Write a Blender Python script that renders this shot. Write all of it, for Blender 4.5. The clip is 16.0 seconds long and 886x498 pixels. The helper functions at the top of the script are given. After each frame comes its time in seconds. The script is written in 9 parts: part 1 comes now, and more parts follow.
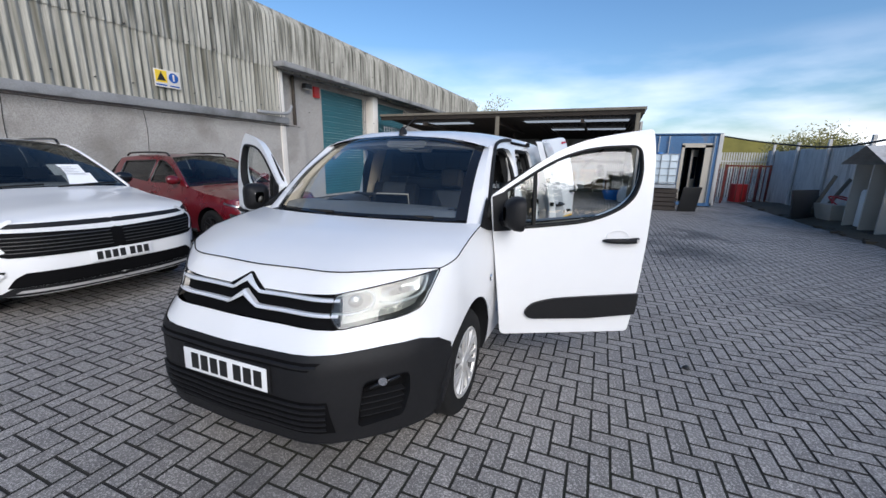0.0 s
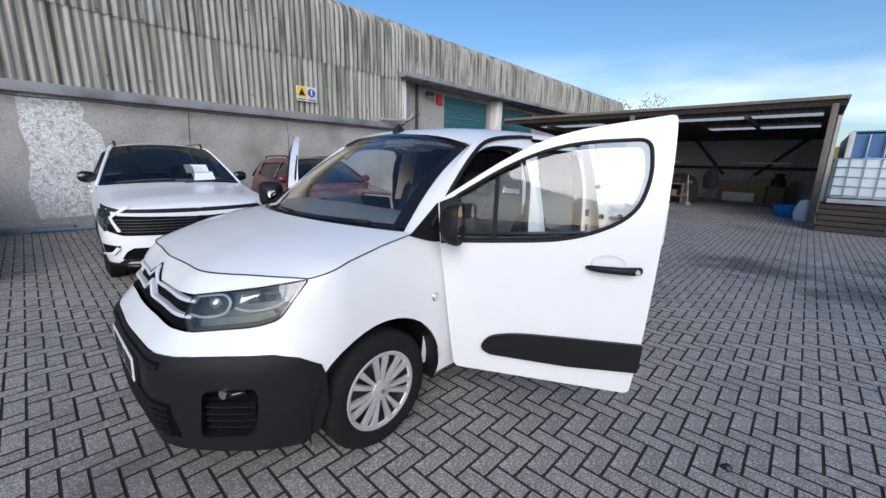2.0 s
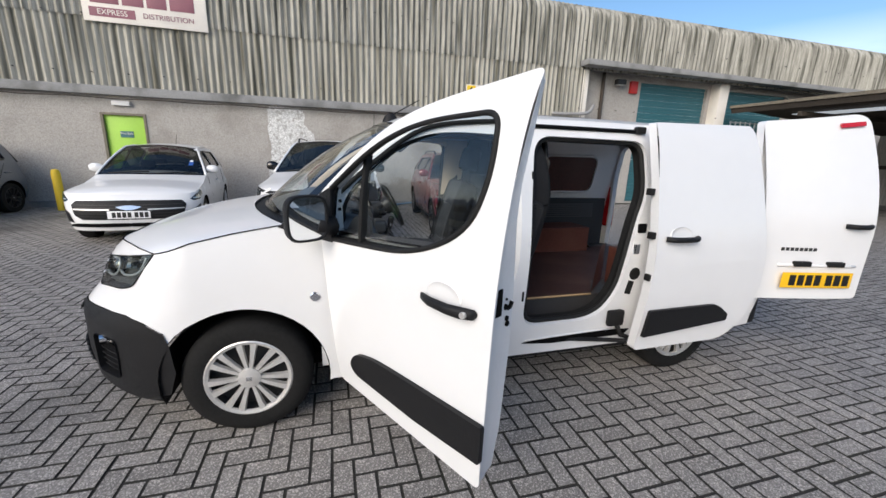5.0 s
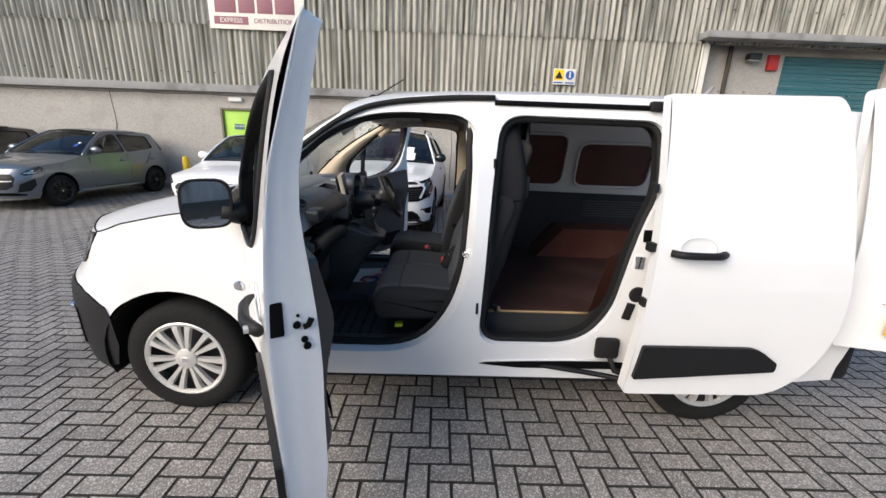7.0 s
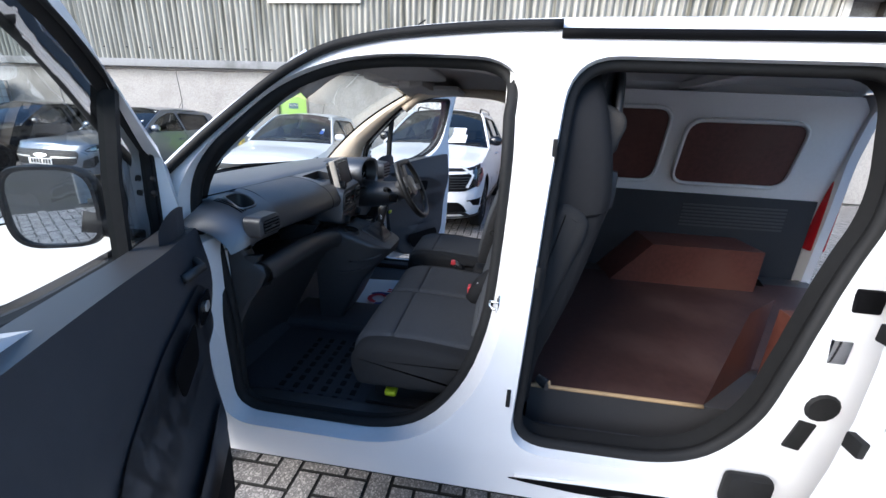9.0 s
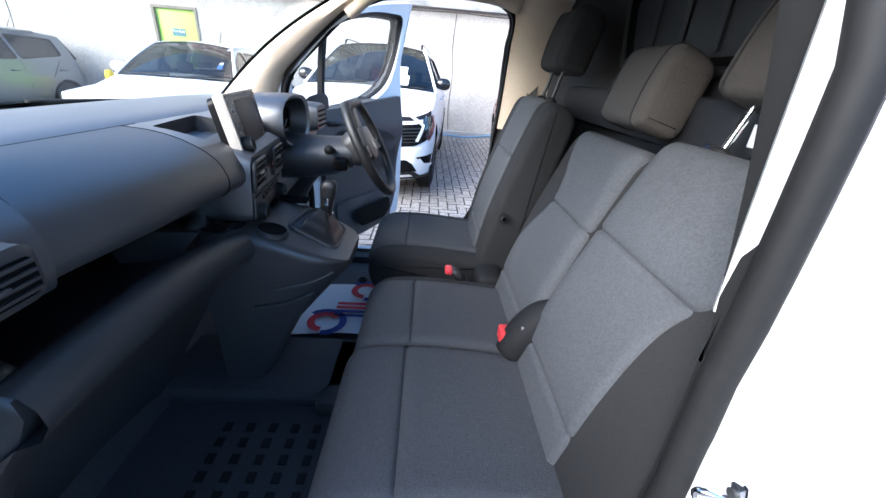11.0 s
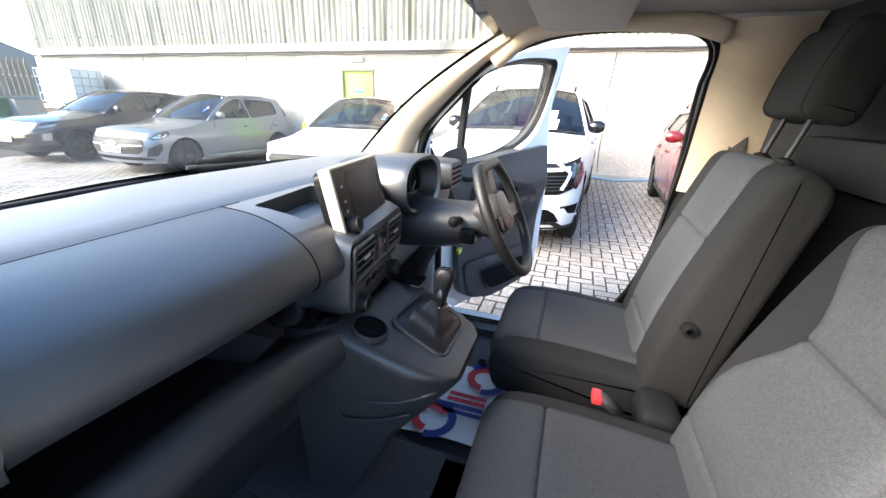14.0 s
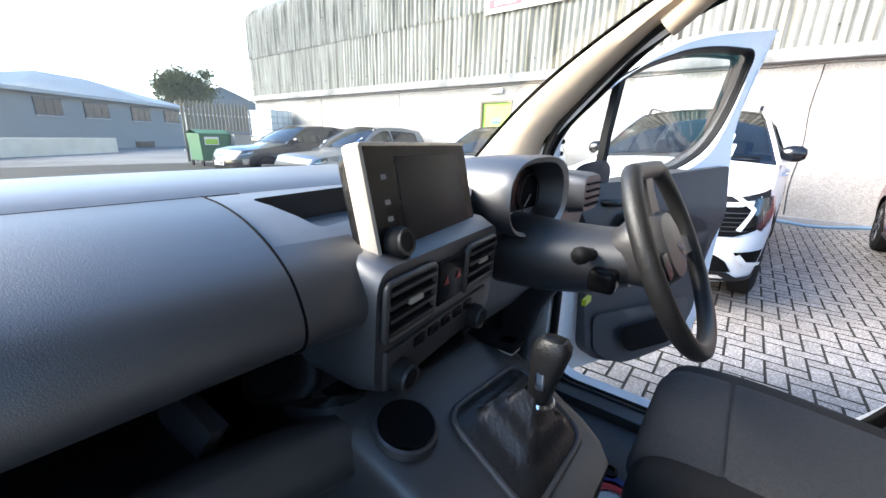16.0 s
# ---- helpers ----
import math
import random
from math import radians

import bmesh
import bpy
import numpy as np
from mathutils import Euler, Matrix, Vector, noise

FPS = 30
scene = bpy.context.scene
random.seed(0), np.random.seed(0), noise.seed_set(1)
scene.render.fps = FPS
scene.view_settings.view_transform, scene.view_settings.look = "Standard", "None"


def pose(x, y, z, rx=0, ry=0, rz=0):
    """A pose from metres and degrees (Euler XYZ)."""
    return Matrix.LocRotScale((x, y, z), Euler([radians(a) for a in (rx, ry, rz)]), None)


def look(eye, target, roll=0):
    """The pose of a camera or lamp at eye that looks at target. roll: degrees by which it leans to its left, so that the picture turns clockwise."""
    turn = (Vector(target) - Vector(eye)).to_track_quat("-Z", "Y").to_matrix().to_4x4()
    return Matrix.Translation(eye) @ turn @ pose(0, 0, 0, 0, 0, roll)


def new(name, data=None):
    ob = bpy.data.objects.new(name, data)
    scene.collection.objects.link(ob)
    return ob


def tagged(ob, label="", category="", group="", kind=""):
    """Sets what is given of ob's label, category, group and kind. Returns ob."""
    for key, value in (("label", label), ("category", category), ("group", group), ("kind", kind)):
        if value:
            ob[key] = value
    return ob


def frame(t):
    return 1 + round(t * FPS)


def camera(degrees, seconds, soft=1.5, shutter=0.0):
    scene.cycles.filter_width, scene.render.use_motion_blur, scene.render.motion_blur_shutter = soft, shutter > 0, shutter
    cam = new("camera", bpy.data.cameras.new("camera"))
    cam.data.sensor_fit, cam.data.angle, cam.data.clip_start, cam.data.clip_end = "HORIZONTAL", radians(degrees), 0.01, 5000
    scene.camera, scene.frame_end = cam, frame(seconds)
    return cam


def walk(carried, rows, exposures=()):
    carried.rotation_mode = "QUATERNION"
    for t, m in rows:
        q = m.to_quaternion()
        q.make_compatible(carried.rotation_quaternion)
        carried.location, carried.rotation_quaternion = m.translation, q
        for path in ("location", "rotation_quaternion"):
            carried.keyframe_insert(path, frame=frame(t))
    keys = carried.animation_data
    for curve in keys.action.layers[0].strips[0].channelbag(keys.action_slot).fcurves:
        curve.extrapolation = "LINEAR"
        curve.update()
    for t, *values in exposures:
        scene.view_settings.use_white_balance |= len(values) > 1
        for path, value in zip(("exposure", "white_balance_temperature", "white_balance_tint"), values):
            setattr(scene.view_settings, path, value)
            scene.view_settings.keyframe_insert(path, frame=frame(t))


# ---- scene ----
cam = camera(98.2, 16.0)
PATH = [
    (0, (1.514, -1.995, 1.495), (0.785, -0.189, 1.041), 1.0),
    (0.5, (1.717, -1.746, 1.497), (0.823, -0.013, 1.052), 1.1),
    (1, (1.985, -1.563, 1.493), (0.932, 0.079, 1.05), 1.1),
    (1.5, (2.192, -1.383, 1.504), (0.997, 0.159, 1.064), 1.3),
    (2, (2.299, -1.097, 1.477), (0.97, 0.332, 1.036), 1.3),
    (2.5, (2.487, -0.864, 1.484), (1.036, 0.438, 1.037), 1.3),
    (3, (2.695, -0.677, 1.502), (1.138, 0.493, 1.048), 1.4),
    (3.5, (2.749, -0.419, 1.468), (1.096, 0.608, 1.005), 1.3),
    (4, (2.797, -0.148, 1.481), (1.063, 0.732, 1.013), 1.2),
    (4.2, (2.843, -0.025, 1.474), (1.077, 0.787, 1.003), 1.4),
    (6.3, (2.819, 1.09, 1.474), (0.893, 1.287, 0.972), 1.8),
    (6.4, (2.83, 1.133, 1.486), (0.903, 1.308, 0.98), 1.8),
    (6.5, (2.815, 1.173, 1.482), (0.887, 1.322, 0.972), 1.9),
    (7, (2.67, 1.306, 1.46), (0.743, 1.336, 0.926), 2.0),
    (7.5, (2.442, 1.375, 1.447), (0.523, 1.282, 0.889), 2.4),
    (8, (2.24, 1.487, 1.447), (0.345, 1.255, 0.853), 2.0),
    (8.2, (2.169, 1.526, 1.45), (0.282, 1.254, 0.848), 2.3),
    (10.3, (1.325, 1.198, 1.354), (-0.518, 1.096, 0.584), 3.7),
    (10.5, (1.25, 1.184, 1.35), (-0.585, 1.147, 0.554), 3.9),
    (11, (1.086, 1.129, 1.312), (-0.73, 1.247, 0.485), 4.7),
    (11.5, (0.976, 1.08, 1.307), (-0.834, 1.329, 0.492), 5.3),
    (12, (0.942, 1.068, 1.337), (-0.881, 1.376, 0.574), 5.3),
    (12.5, (0.921, 1.085, 1.371), (-0.937, 1.365, 0.684), 4.9),
    (13, (0.872, 1.14, 1.371), (-1.016, 1.142, 0.71), 3.9),
    (13.5, (0.822, 1.17, 1.36), (-1.017, 0.804, 0.666), 2.5),
    (14, (0.764, 1.098, 1.348), (-1.021, 0.519, 0.658), 1.9),
    (14.5, (0.698, 1.051, 1.318), (-1.019, 0.273, 0.649), 1.3),
    (15, (0.593, 1.029, 1.237), (-1.052, 0.075, 0.618), 0.8),
    (15.5, (0.494, 1.016, 1.236), (-1.084, -0.06, 0.643), 1.3),
    (16, (0.427, 1.007, 1.24), (-1.094, -0.168, 0.687), 1.5),
]
EXPOSURES = [(0.0, 0.02, 5750, 10), (2.0, -0.02, 5700, 10), (4.2, 0.16, 6000, 10), (6.3, 0.38, 6650, 10), (8.2, 0.9, 6150, 10), (10.3, 1.82, 5350, 10), (11.5, 2.4, 6000, 10), (12.5, 2.8, 6350, 10), (14.0, 2.72, 6700, 10), (15.3, 2.55, 6750, 10), (16.0, 2.38, 6350, 10)]
walk(cam, [(t, look(eye, target, roll)) for t, eye, target, roll in PATH], EXPOSURES)

# ---------------------------------------------------------------- light
world = bpy.data.worlds.new("sky")
scene.world = world
world.use_nodes = True
wn, wl = world.node_tree.nodes, world.node_tree.links
sky = wn.new("ShaderNodeTexSky")
sky.sky_type = "NISHITA"
sky.sun_disc = False
sky.sun_elevation = radians(24)
sky.sun_rotation = radians(136)
sky.air_density, sky.dust_density, sky.ozone_density = 1.0, 1.2, 1.6
# low cloud bank along the horizon
tc = wn.new("ShaderNodeTexCoord")
mp = wn.new("ShaderNodeMapping")
mp.inputs["Scale"].default_value = (1.6, 1.6, 6.0)
cn = wn.new("ShaderNodeTexNoise")
cn.inputs["Scale"].default_value = 1.7
cn.inputs["Detail"].default_value = 7
cr = wn.new("ShaderNodeValToRGB")
cr.color_ramp.elements[0].position, cr.color_ramp.elements[1].position = 0.40, 0.64
sx = wn.new("ShaderNodeSeparateXYZ")
zr = wn.new("ShaderNodeMapRange")
zr.inputs["From Min"].default_value, zr.inputs["From Max"].default_value = 0.25, 0.02
mu = wn.new("ShaderNodeMath")
mu.operation = "MULTIPLY"
mx = wn.new("ShaderNodeMix")
mx.data_type = "RGBA"
mx.inputs["B"].default_value = (10.5, 10.0, 9.9, 1)
wl.new(tc.outputs["Generated"], mp.inputs["Vector"])
wl.new(mp.outputs["Vector"], cn.inputs["Vector"])
wl.new(cn.outputs["Fac"], cr.inputs["Fac"])
wl.new(tc.outputs["Generated"], sx.inputs["Vector"])
wl.new(sx.outputs["Z"], zr.inputs["Value"])
wl.new(cr.outputs["Color"], mu.inputs[0])
wl.new(zr.outputs["Result"], mu.inputs[1])
wl.new(mu.outputs["Value"], mx.inputs["Factor"])
hs = wn.new("ShaderNodeHueSaturation")
hs.inputs["Saturation"].default_value = 1.15
wl.new(sky.outputs["Color"], hs.inputs["Color"])
wl.new(hs.outputs["Color"], mx.inputs["A"])
wl.new(mx.outputs["Result"], wn["Background"].inputs["Color"])
wn["Background"].inputs["Strength"].default_value = 0.15

sun = new("sun", bpy.data.lights.new("sun", "SUN"))
sun.data.energy, sun.data.angle, sun.data.color = 2.7, radians(45), (1.0, 0.91, 0.80)
sun.matrix_world = look((0, 0, 20), (-0.60 * 20, 0.62 * 20, 20 - 0.5 * 20))


# ---------------------------------------------------------------- materials
def mat(name, color, rough=0.6, metal=0.0, spread=0.12, scale=3.0, fine=60.0, bump=0.1, bump_scale=None, coat=0.0, stain=None, stain_scale=0.6, stain_at=(0.5, 0.7), stretch=(1, 1, 1), island=0.0, pick=0.0, emit=0.0, spec=0.5, ior=1.5, speck=None):
    """Painted, moulded or mineral surface with coarse and fine variation, optional stains and relief."""
    m = bpy.data.materials.new(name)
    m.use_nodes = True
    n, l = m.node_tree.nodes, m.node_tree.links
    b = n["Principled BSDF"]
    b.inputs["Metallic"].default_value = metal
    b.inputs["Coat Weight"].default_value = coat
    b.inputs["Coat Roughness"].default_value = 0.06
    b.inputs["Specular IOR Level"].default_value = spec
    b.inputs["IOR"].default_value = ior
    tex = n.new("ShaderNodeTexCoord")
    mapping = n.new("ShaderNodeMapping")
    mapping.inputs["Scale"].default_value = stretch
    l.new(tex.outputs["Object"], mapping.inputs["Vector"])
    coarse, small = n.new("ShaderNodeTexNoise"), n.new("ShaderNodeTexNoise")
    coarse.inputs["Scale"].default_value, coarse.inputs["Detail"].default_value = scale, 5
    small.inputs["Scale"].default_value, small.inputs["Detail"].default_value = fine, 3
    for t in (coarse, small):
        l.new(mapping.outputs["Vector"], t.inputs["Vector"])
    add = n.new("ShaderNodeMath")
    add.operation = "ADD"
    l.new(coarse.outputs["Fac"], add.inputs[0])
    l.new(small.outputs["Fac"], add.inputs[1])
    value = add.outputs["Value"]
    for source, amount in (("island", island), ("pick", pick)):
        if amount:
            g = n.new("ShaderNodeNewGeometry") if source == "island" else n.new("ShaderNodeObjectInfo")
            ma = n.new("ShaderNodeMath")
            ma.operation = "MULTIPLY_ADD"
            ma.inputs[1].default_value = amount
            l.new(g.outputs["Random Per Island" if source == "island" else "Random"], ma.inputs[0])
            l.new(value, ma.inputs[2])
            value = ma.outputs["Value"]
    if speck:
        vo, sp = n.new("ShaderNodeTexVoronoi"), n.new("ShaderNodeSeparateColor")
        vo.inputs["Scale"].default_value = speck[0]
        l.new(tex.outputs["Object"], vo.inputs["Vector"])
        l.new(vo.outputs["Color"], sp.inputs["Color"])
        ms = n.new("ShaderNodeMath")
        ms.operation = "MULTIPLY_ADD"
        ms.inputs[1].default_value = speck[1]
        if len(speck) > 2:
            pw = n.new("ShaderNodeMath")
            pw.operation = "POWER"
            pw.inputs[1].default_value = speck[2]
            l.new(sp.outputs["Red"], pw.inputs[0])
            l.new(pw.outputs["Value"], ms.inputs[0])
        else:
            l.new(sp.outputs["Red"], ms.inputs[0])
        l.new(value, ms.inputs[2])
        value = ms.outputs["Value"]
    half = (island + pick + (speck[1] if speck else 0)) / 2
    rng = n.new("ShaderNodeMapRange")
    rng.inputs["From Min"].default_value, rng.inputs["From Max"].default_value = 0.6, 1.4 + 2 * half
    rng.inputs["To Min"].default_value, rng.inputs["To Max"].default_value = 1 - spread, 1 + spread
    l.new(value, rng.inputs["Value"])
    hsv = n.new("ShaderNodeHueSaturation")
    hsv.inputs["Color"].default_value = (*color, 1)
    l.new(rng.outputs["Result"], hsv.inputs["Value"])
    out = hsv.outputs["Color"]
    if stain:
        sn = n.new("ShaderNodeTexNoise")
        sn.inputs["Scale"].default_value, sn.inputs["Detail"].default_value = stain_scale, 8
        l.new(mapping.outputs["Vector"], sn.inputs["Vector"])
        ramp = n.new("ShaderNodeMapRange")
        ramp.inputs["From Min"].default_value, ramp.inputs["From Max"].default_value = stain_at
        l.new(sn.outputs["Fac"], ramp.inputs["Value"])
        mixer = n.new("ShaderNodeMix")
        mixer.data_type = "RGBA"
        l.new(ramp.outputs["Result"], mixer.inputs["Factor"])
        l.new(out, mixer.inputs["A"])
        mixer.inputs["B"].default_value = (*stain, 1)
        out = mixer.outputs["Result"]
    l.new(out, b.inputs["Base Color"])
    rr = n.new("ShaderNodeMapRange")
    rr.inputs["To Min"].default_value, rr.inputs["To Max"].default_value = max(0.02, rough * 0.85), min(1, rough * 1.15)
    l.new(coarse.outputs["Fac"], rr.inputs["Value"])
    l.new(rr.outputs["Result"], b.inputs["Roughness"])
    if bump:
        bp = n.new("ShaderNodeBump")
        bp.inputs["Strength"].default_value, bp.inputs["Distance"].default_value = bump, 0.004
        if bump_scale:
            bn = n.new("ShaderNodeTexNoise")
            bn.inputs["Scale"].default_value, bn.inputs["Detail"].default_value = bump_scale, 2
            l.new(tex.outputs["Object"], bn.inputs["Vector"])
            l.new(bn.outputs["Fac"], bp.inputs["Height"])
        else:
            l.new(small.outputs["Fac"], bp.inputs["Height"])
        l.new(bp.outputs["Normal"], b.inputs["Normal"])
    if emit:
        b.inputs["Emission Color"].default_value = (*color, 1)
        b.inputs["Emission Strength"].default_value = emit
    return m


def glass(name, tint=(0.9, 0.95, 0.95), rough=0.0, see=0.9, shine=0.075):
    """Thin pane: mostly clear, with Fresnel-driven gloss."""
    m = bpy.data.materials.new(name)
    m.use_nodes = True
    n, l = m.node_tree.nodes, m.node_tree.links
    n.remove(n["Principled BSDF"])
    tr, gl, mixer, fr = n.new("ShaderNodeBsdfTransparent"), n.new("ShaderNodeBsdfGlossy"), n.new("ShaderNodeMixShader"), n.new("ShaderNodeLayerWeight")
    tr.inputs["Color"].default_value = (*[c * see for c in tint], 1)
    gl.inputs["Roughness"].default_value = rough
    fr.inputs["Blend"].default_value = 0.5
    pw, ml = n.new("ShaderNodeMath"), n.new("ShaderNodeMath")
    pw.operation, ml.operation = "POWER", "MULTIPLY_ADD"
    pw.inputs[1].default_value, ml.inputs[1].default_value, ml.inputs[2].default_value = 4.2, 0.92, shine
    l.new(fr.outputs["Facing"], pw.inputs[0])
    l.new(pw.outputs["Value"], ml.inputs[0])
    l.new(ml.outputs["Value"], mixer.inputs["Fac"])
    l.new(tr.outputs["BSDF"], mixer.inputs[1])
    l.new(gl.outputs["BSDF"], mixer.inputs[2])
    l.new(mixer.outputs["Shader"], n["Material Output"].inputs["Surface"])
    return m


def mirror(name):
    m = bpy.data.materials.new(name)
    m.use_nodes = True
    b = m.node_tree.nodes["Principled BSDF"]
    b.inputs["Metallic"].default_value, b.inputs["Roughness"].default_value = 1.0, 0.02
    b.inputs["Base Color"].default_value = (0.85, 0.87, 0.88, 1)
    return m


M = {}
M["paver"] = mat("paver", (0.42, 0.388, 0.357), 0.58, spec=0.6, spread=0.85, scale=0.7, fine=120, bump=0.9, bump_scale=260, island=0.45, pick=0.45, speck=(165, 3.0, 3.0), stain=(0.07, 0.066, 0.062), stain_scale=0.5, stain_at=(0.55, 0.78))
def oil_stain(m, cx, cy, r):
    """Dark ragged oil stain soaked into the blocks round one spot of the yard."""
    n, l = m.node_tree.nodes, m.node_tree.links
    b = n["Principled BSDF"]
    src = b.inputs["Base Color"].links[0].from_socket
    g, d, ns, ad, mr, mx_ = n.new("ShaderNodeNewGeometry"), n.new("ShaderNodeVectorMath"), n.new("ShaderNodeTexNoise"), n.new("ShaderNodeMath"), n.new("ShaderNodeMapRange"), n.new("ShaderNodeMix")
    d.operation = "DISTANCE"
    d.inputs[1].default_value = (cx, cy, 0)
    ns.inputs["Scale"].default_value, ns.inputs["Detail"].default_value = 1.6, 6
    ad.operation = "MULTIPLY_ADD"
    ad.inputs[1].default_value = 2.6
    l.new(g.outputs["Position"], d.inputs[0])
    l.new(g.outputs["Position"], ns.inputs["Vector"])
    l.new(ns.outputs["Fac"], ad.inputs[0])
    l.new(d.outputs["Value"], ad.inputs[2])
    mr.inputs["From Min"].default_value, mr.inputs["From Max"].default_value = r + 1.3, r + 0.7
    l.new(ad.outputs["Value"], mr.inputs["Value"])
    mx_.data_type = "RGBA"
    mx_.inputs["B"].default_value = (0.045, 0.042, 0.04, 1)
    fm = n.new("ShaderNodeMath")
    fm.operation = "MULTIPLY"
    fm.inputs[1].default_value = 0.75
    l.new(mr.outputs["Result"], fm.inputs[0])
    l.new(fm.outputs["Value"], mx_.inputs["Factor"])
    l.new(src, mx_.inputs["A"])
    l.new(mx_.outputs["Result"], b.inputs["Base Color"])


oil_stain(M["paver"], 1.9, 6.4, 0.95)
oil_stain(M["paver"], 3.1, 5.6, 0.8)
oil_stain(M["paver"], 3.6, 7.6, 0.75)
M["joint"] = mat("joint_sand", (0.026, 0.024, 0.021), 1.0, spread=0.4, scale=1.5, fine=90, bump=0.6, stain=(0.02, 0.021, 0.011), stain_scale=0.8)
M["tarmac"] = mat("tarmac", (0.16, 0.155, 0.15), 0.95, spread=0.2, scale=0.8, fine=150, bump=0.6, stain=(0.09, 0.085, 0.08), stain_scale=0.3)
M["roughcast"] = mat("roughcast_wall", (0.38, 0.36, 0.335), 0.95, spread=0.34, scale=0.7, fine=28, speck=(70, 0.9), bump=1.0, bump_scale=90, stain=(0.2, 0.18, 0.155), stain_scale=0.9, stain_at=(0.52, 0.8))
M["lime"] = mat("flaking_limewash", (0.62, 0.62, 0.61), 0.95, spread=0.55, scale=2.5, fine=40, bump=1.0, bump_scale=60, speck=(55, 1.6), stain=(0.36, 0.35, 0.33), stain_scale=14, stain_at=(0.52, 0.66))
M["concrete"] = mat("concrete_ledge", (0.27, 0.27, 0.27), 0.9, spread=0.2, scale=1.2, fine=50, bump=0.6, stain=(0.1, 0.1, 0.095), stain_scale=1.4, stain_at=(0.5, 0.75))
M["clad"] = mat("asbestos_cement", (0.37, 0.357, 0.31), 0.95, spread=0.4, scale=1.6, fine=12, bump=0.8, bump_scale=60, stretch=(3.0, 7.0, 0.26), stain=(0.10, 0.095, 0.07), stain_scale=1.5, stain_at=(0.46, 0.70))
M["cladup"] = mat("lichened_cement", (0.35, 0.34, 0.30), 0.95, spread=0.42, scale=1.6, fine=12, bump=0.8, bump_scale=60, stretch=(3, 7.0, 0.34), stain=(0.07, 0.07, 0.055), stain_scale=1.4, stain_at=(0.44, 0.66))
M["greendoor"] = mat("lime_green_paint", (0.33, 0.58, 0.06), 0.5, spread=0.1, bump=0.05)
M["shutter"] = mat("teal_shutter", (0.035, 0.13, 0.155), 0.5, spread=0.15, scale=2, bump=0.05)
M["signwhite"] = mat("sign_white", (0.72, 0.68, 0.62), 0.6, spread=0.12, scale=2, bump=0.02)
M["signpurple"] = mat("sign_maroon", (0.24, 0.09, 0.12), 0.6)
M["yellow"] = mat("yellow_paint", (0.8, 0.55, 0.03), 0.5)
M["blue"] = mat("blue_paint", (0.02, 0.09, 0.35), 0.5)
M["black"] = mat("black_paint", (0.012, 0.012, 0.012), 0.5, bump=0.03)
M["red"] = mat("red_paint", (0.4, 0.02, 0.018), 0.4)
M["greypipe"] = mat("grey_plastic_pipe", (0.3, 0.3, 0.3), 0.6)
M["timber"] = mat("weathered_timber", (0.17, 0.15, 0.115), 0.85, spread=0.3, scale=3, fine=30, stretch=(1, 1, 0.3), bump=0.4)
M["timberdark"] = mat("dark_timber", (0.05, 0.04, 0.032), 0.85, spread=0.3, scale=3, fine=30, bump=0.4)
M["steelsheet"] = mat("galvanised_sheet", (0.55, 0.53, 0.50), 0.6, 0.1, spread=0.2, scale=1.0, fine=8, stretch=(2, 2, 0.4), bump=0.1, stain=(0.2, 0.17, 0.14), stain_scale=1.5, stain_at=(0.55, 0.8))
M["backwall"] = mat("grey_back_sheeting", (0.42, 0.41, 0.39), 0.8, spread=0.15, scale=1, bump=0.2)
M["container"] = mat("blue_container_paint", (0.07, 0.16, 0.31), 0.6, spread=0.25, scale=1.4, fine=20, bump=0.1, stain=(0.18, 0.17, 0.16), stain_scale=1.6, stain_at=(0.6, 0.72))
M["cream"] = mat("cream_board", (0.5, 0.45, 0.37), 0.7, spread=0.15, scale=2)
M["ibc"] = mat("ibc_plastic", (0.62, 0.7, 0.74), 0.35, spread=0.06, bump=0.05)
M["galv"] = mat("galvanised_tube", (0.42, 0.44, 0.46), 0.4, 0.7)
M["rustred"] = mat("rusty_red_steel", (0.13, 0.02, 0.016), 0.8, spread=0.3, scale=6, stain=(0.09, 0.04, 0.02), stain_scale=5)
M["binblue"] = mat("blue_bin_plastic", (0.02, 0.16, 0.5), 0.45, bump=0.05)
M["bingreen"] = mat("green_bin_plastic", (0.025, 0.12, 0.05), 0.5, bump=0.05)
M["soil"] = mat("soil_and_leaves", (0.07, 0.055, 0.035), 1.0, spread=0.5, scale=6, fine=40, bump=1.0, bump_scale=40)
M["leaf"] = mat("autumn_leaf", (0.24, 0.22, 0.07), 0.7, spread=0.5, scale=0.5, island=0.8, bump=0)
M["leafgreen"] = mat("dark_green_leaf", (0.12, 0.13, 0.06), 0.7, spread=0.45, scale=0.5, island=0.8, bump=0)
M["bark"] = mat("bark", (0.1, 0.08, 0.06), 0.95, spread=0.4, scale=9, bump=0.8)
M["hill"] = mat("far_hillside", (0.22, 0.2, 0.05), 1.0, spread=0.4, scale=0.02, fine=0.2, bump=0)
M["bldgrey"] = mat("blue_grey_render", (0.185, 0.19, 0.188), 0.85, spread=0.12, scale=0.5)
M["bldroof"] = mat("grey_metal_roof", (0.30, 0.33, 0.36), 0.6, 0.1, spread=0.1, scale=0.5)
M["darkpane"] = mat("dark_far_window", (0.02, 0.018, 0.016), 0.2, spec=0.2, spread=0.3, scale=0.7, bump=0)
M["stonewall"] = mat("pale_stone_wall", (0.60, 0.53, 0.42), 0.9, spread=0.2, scale=2)
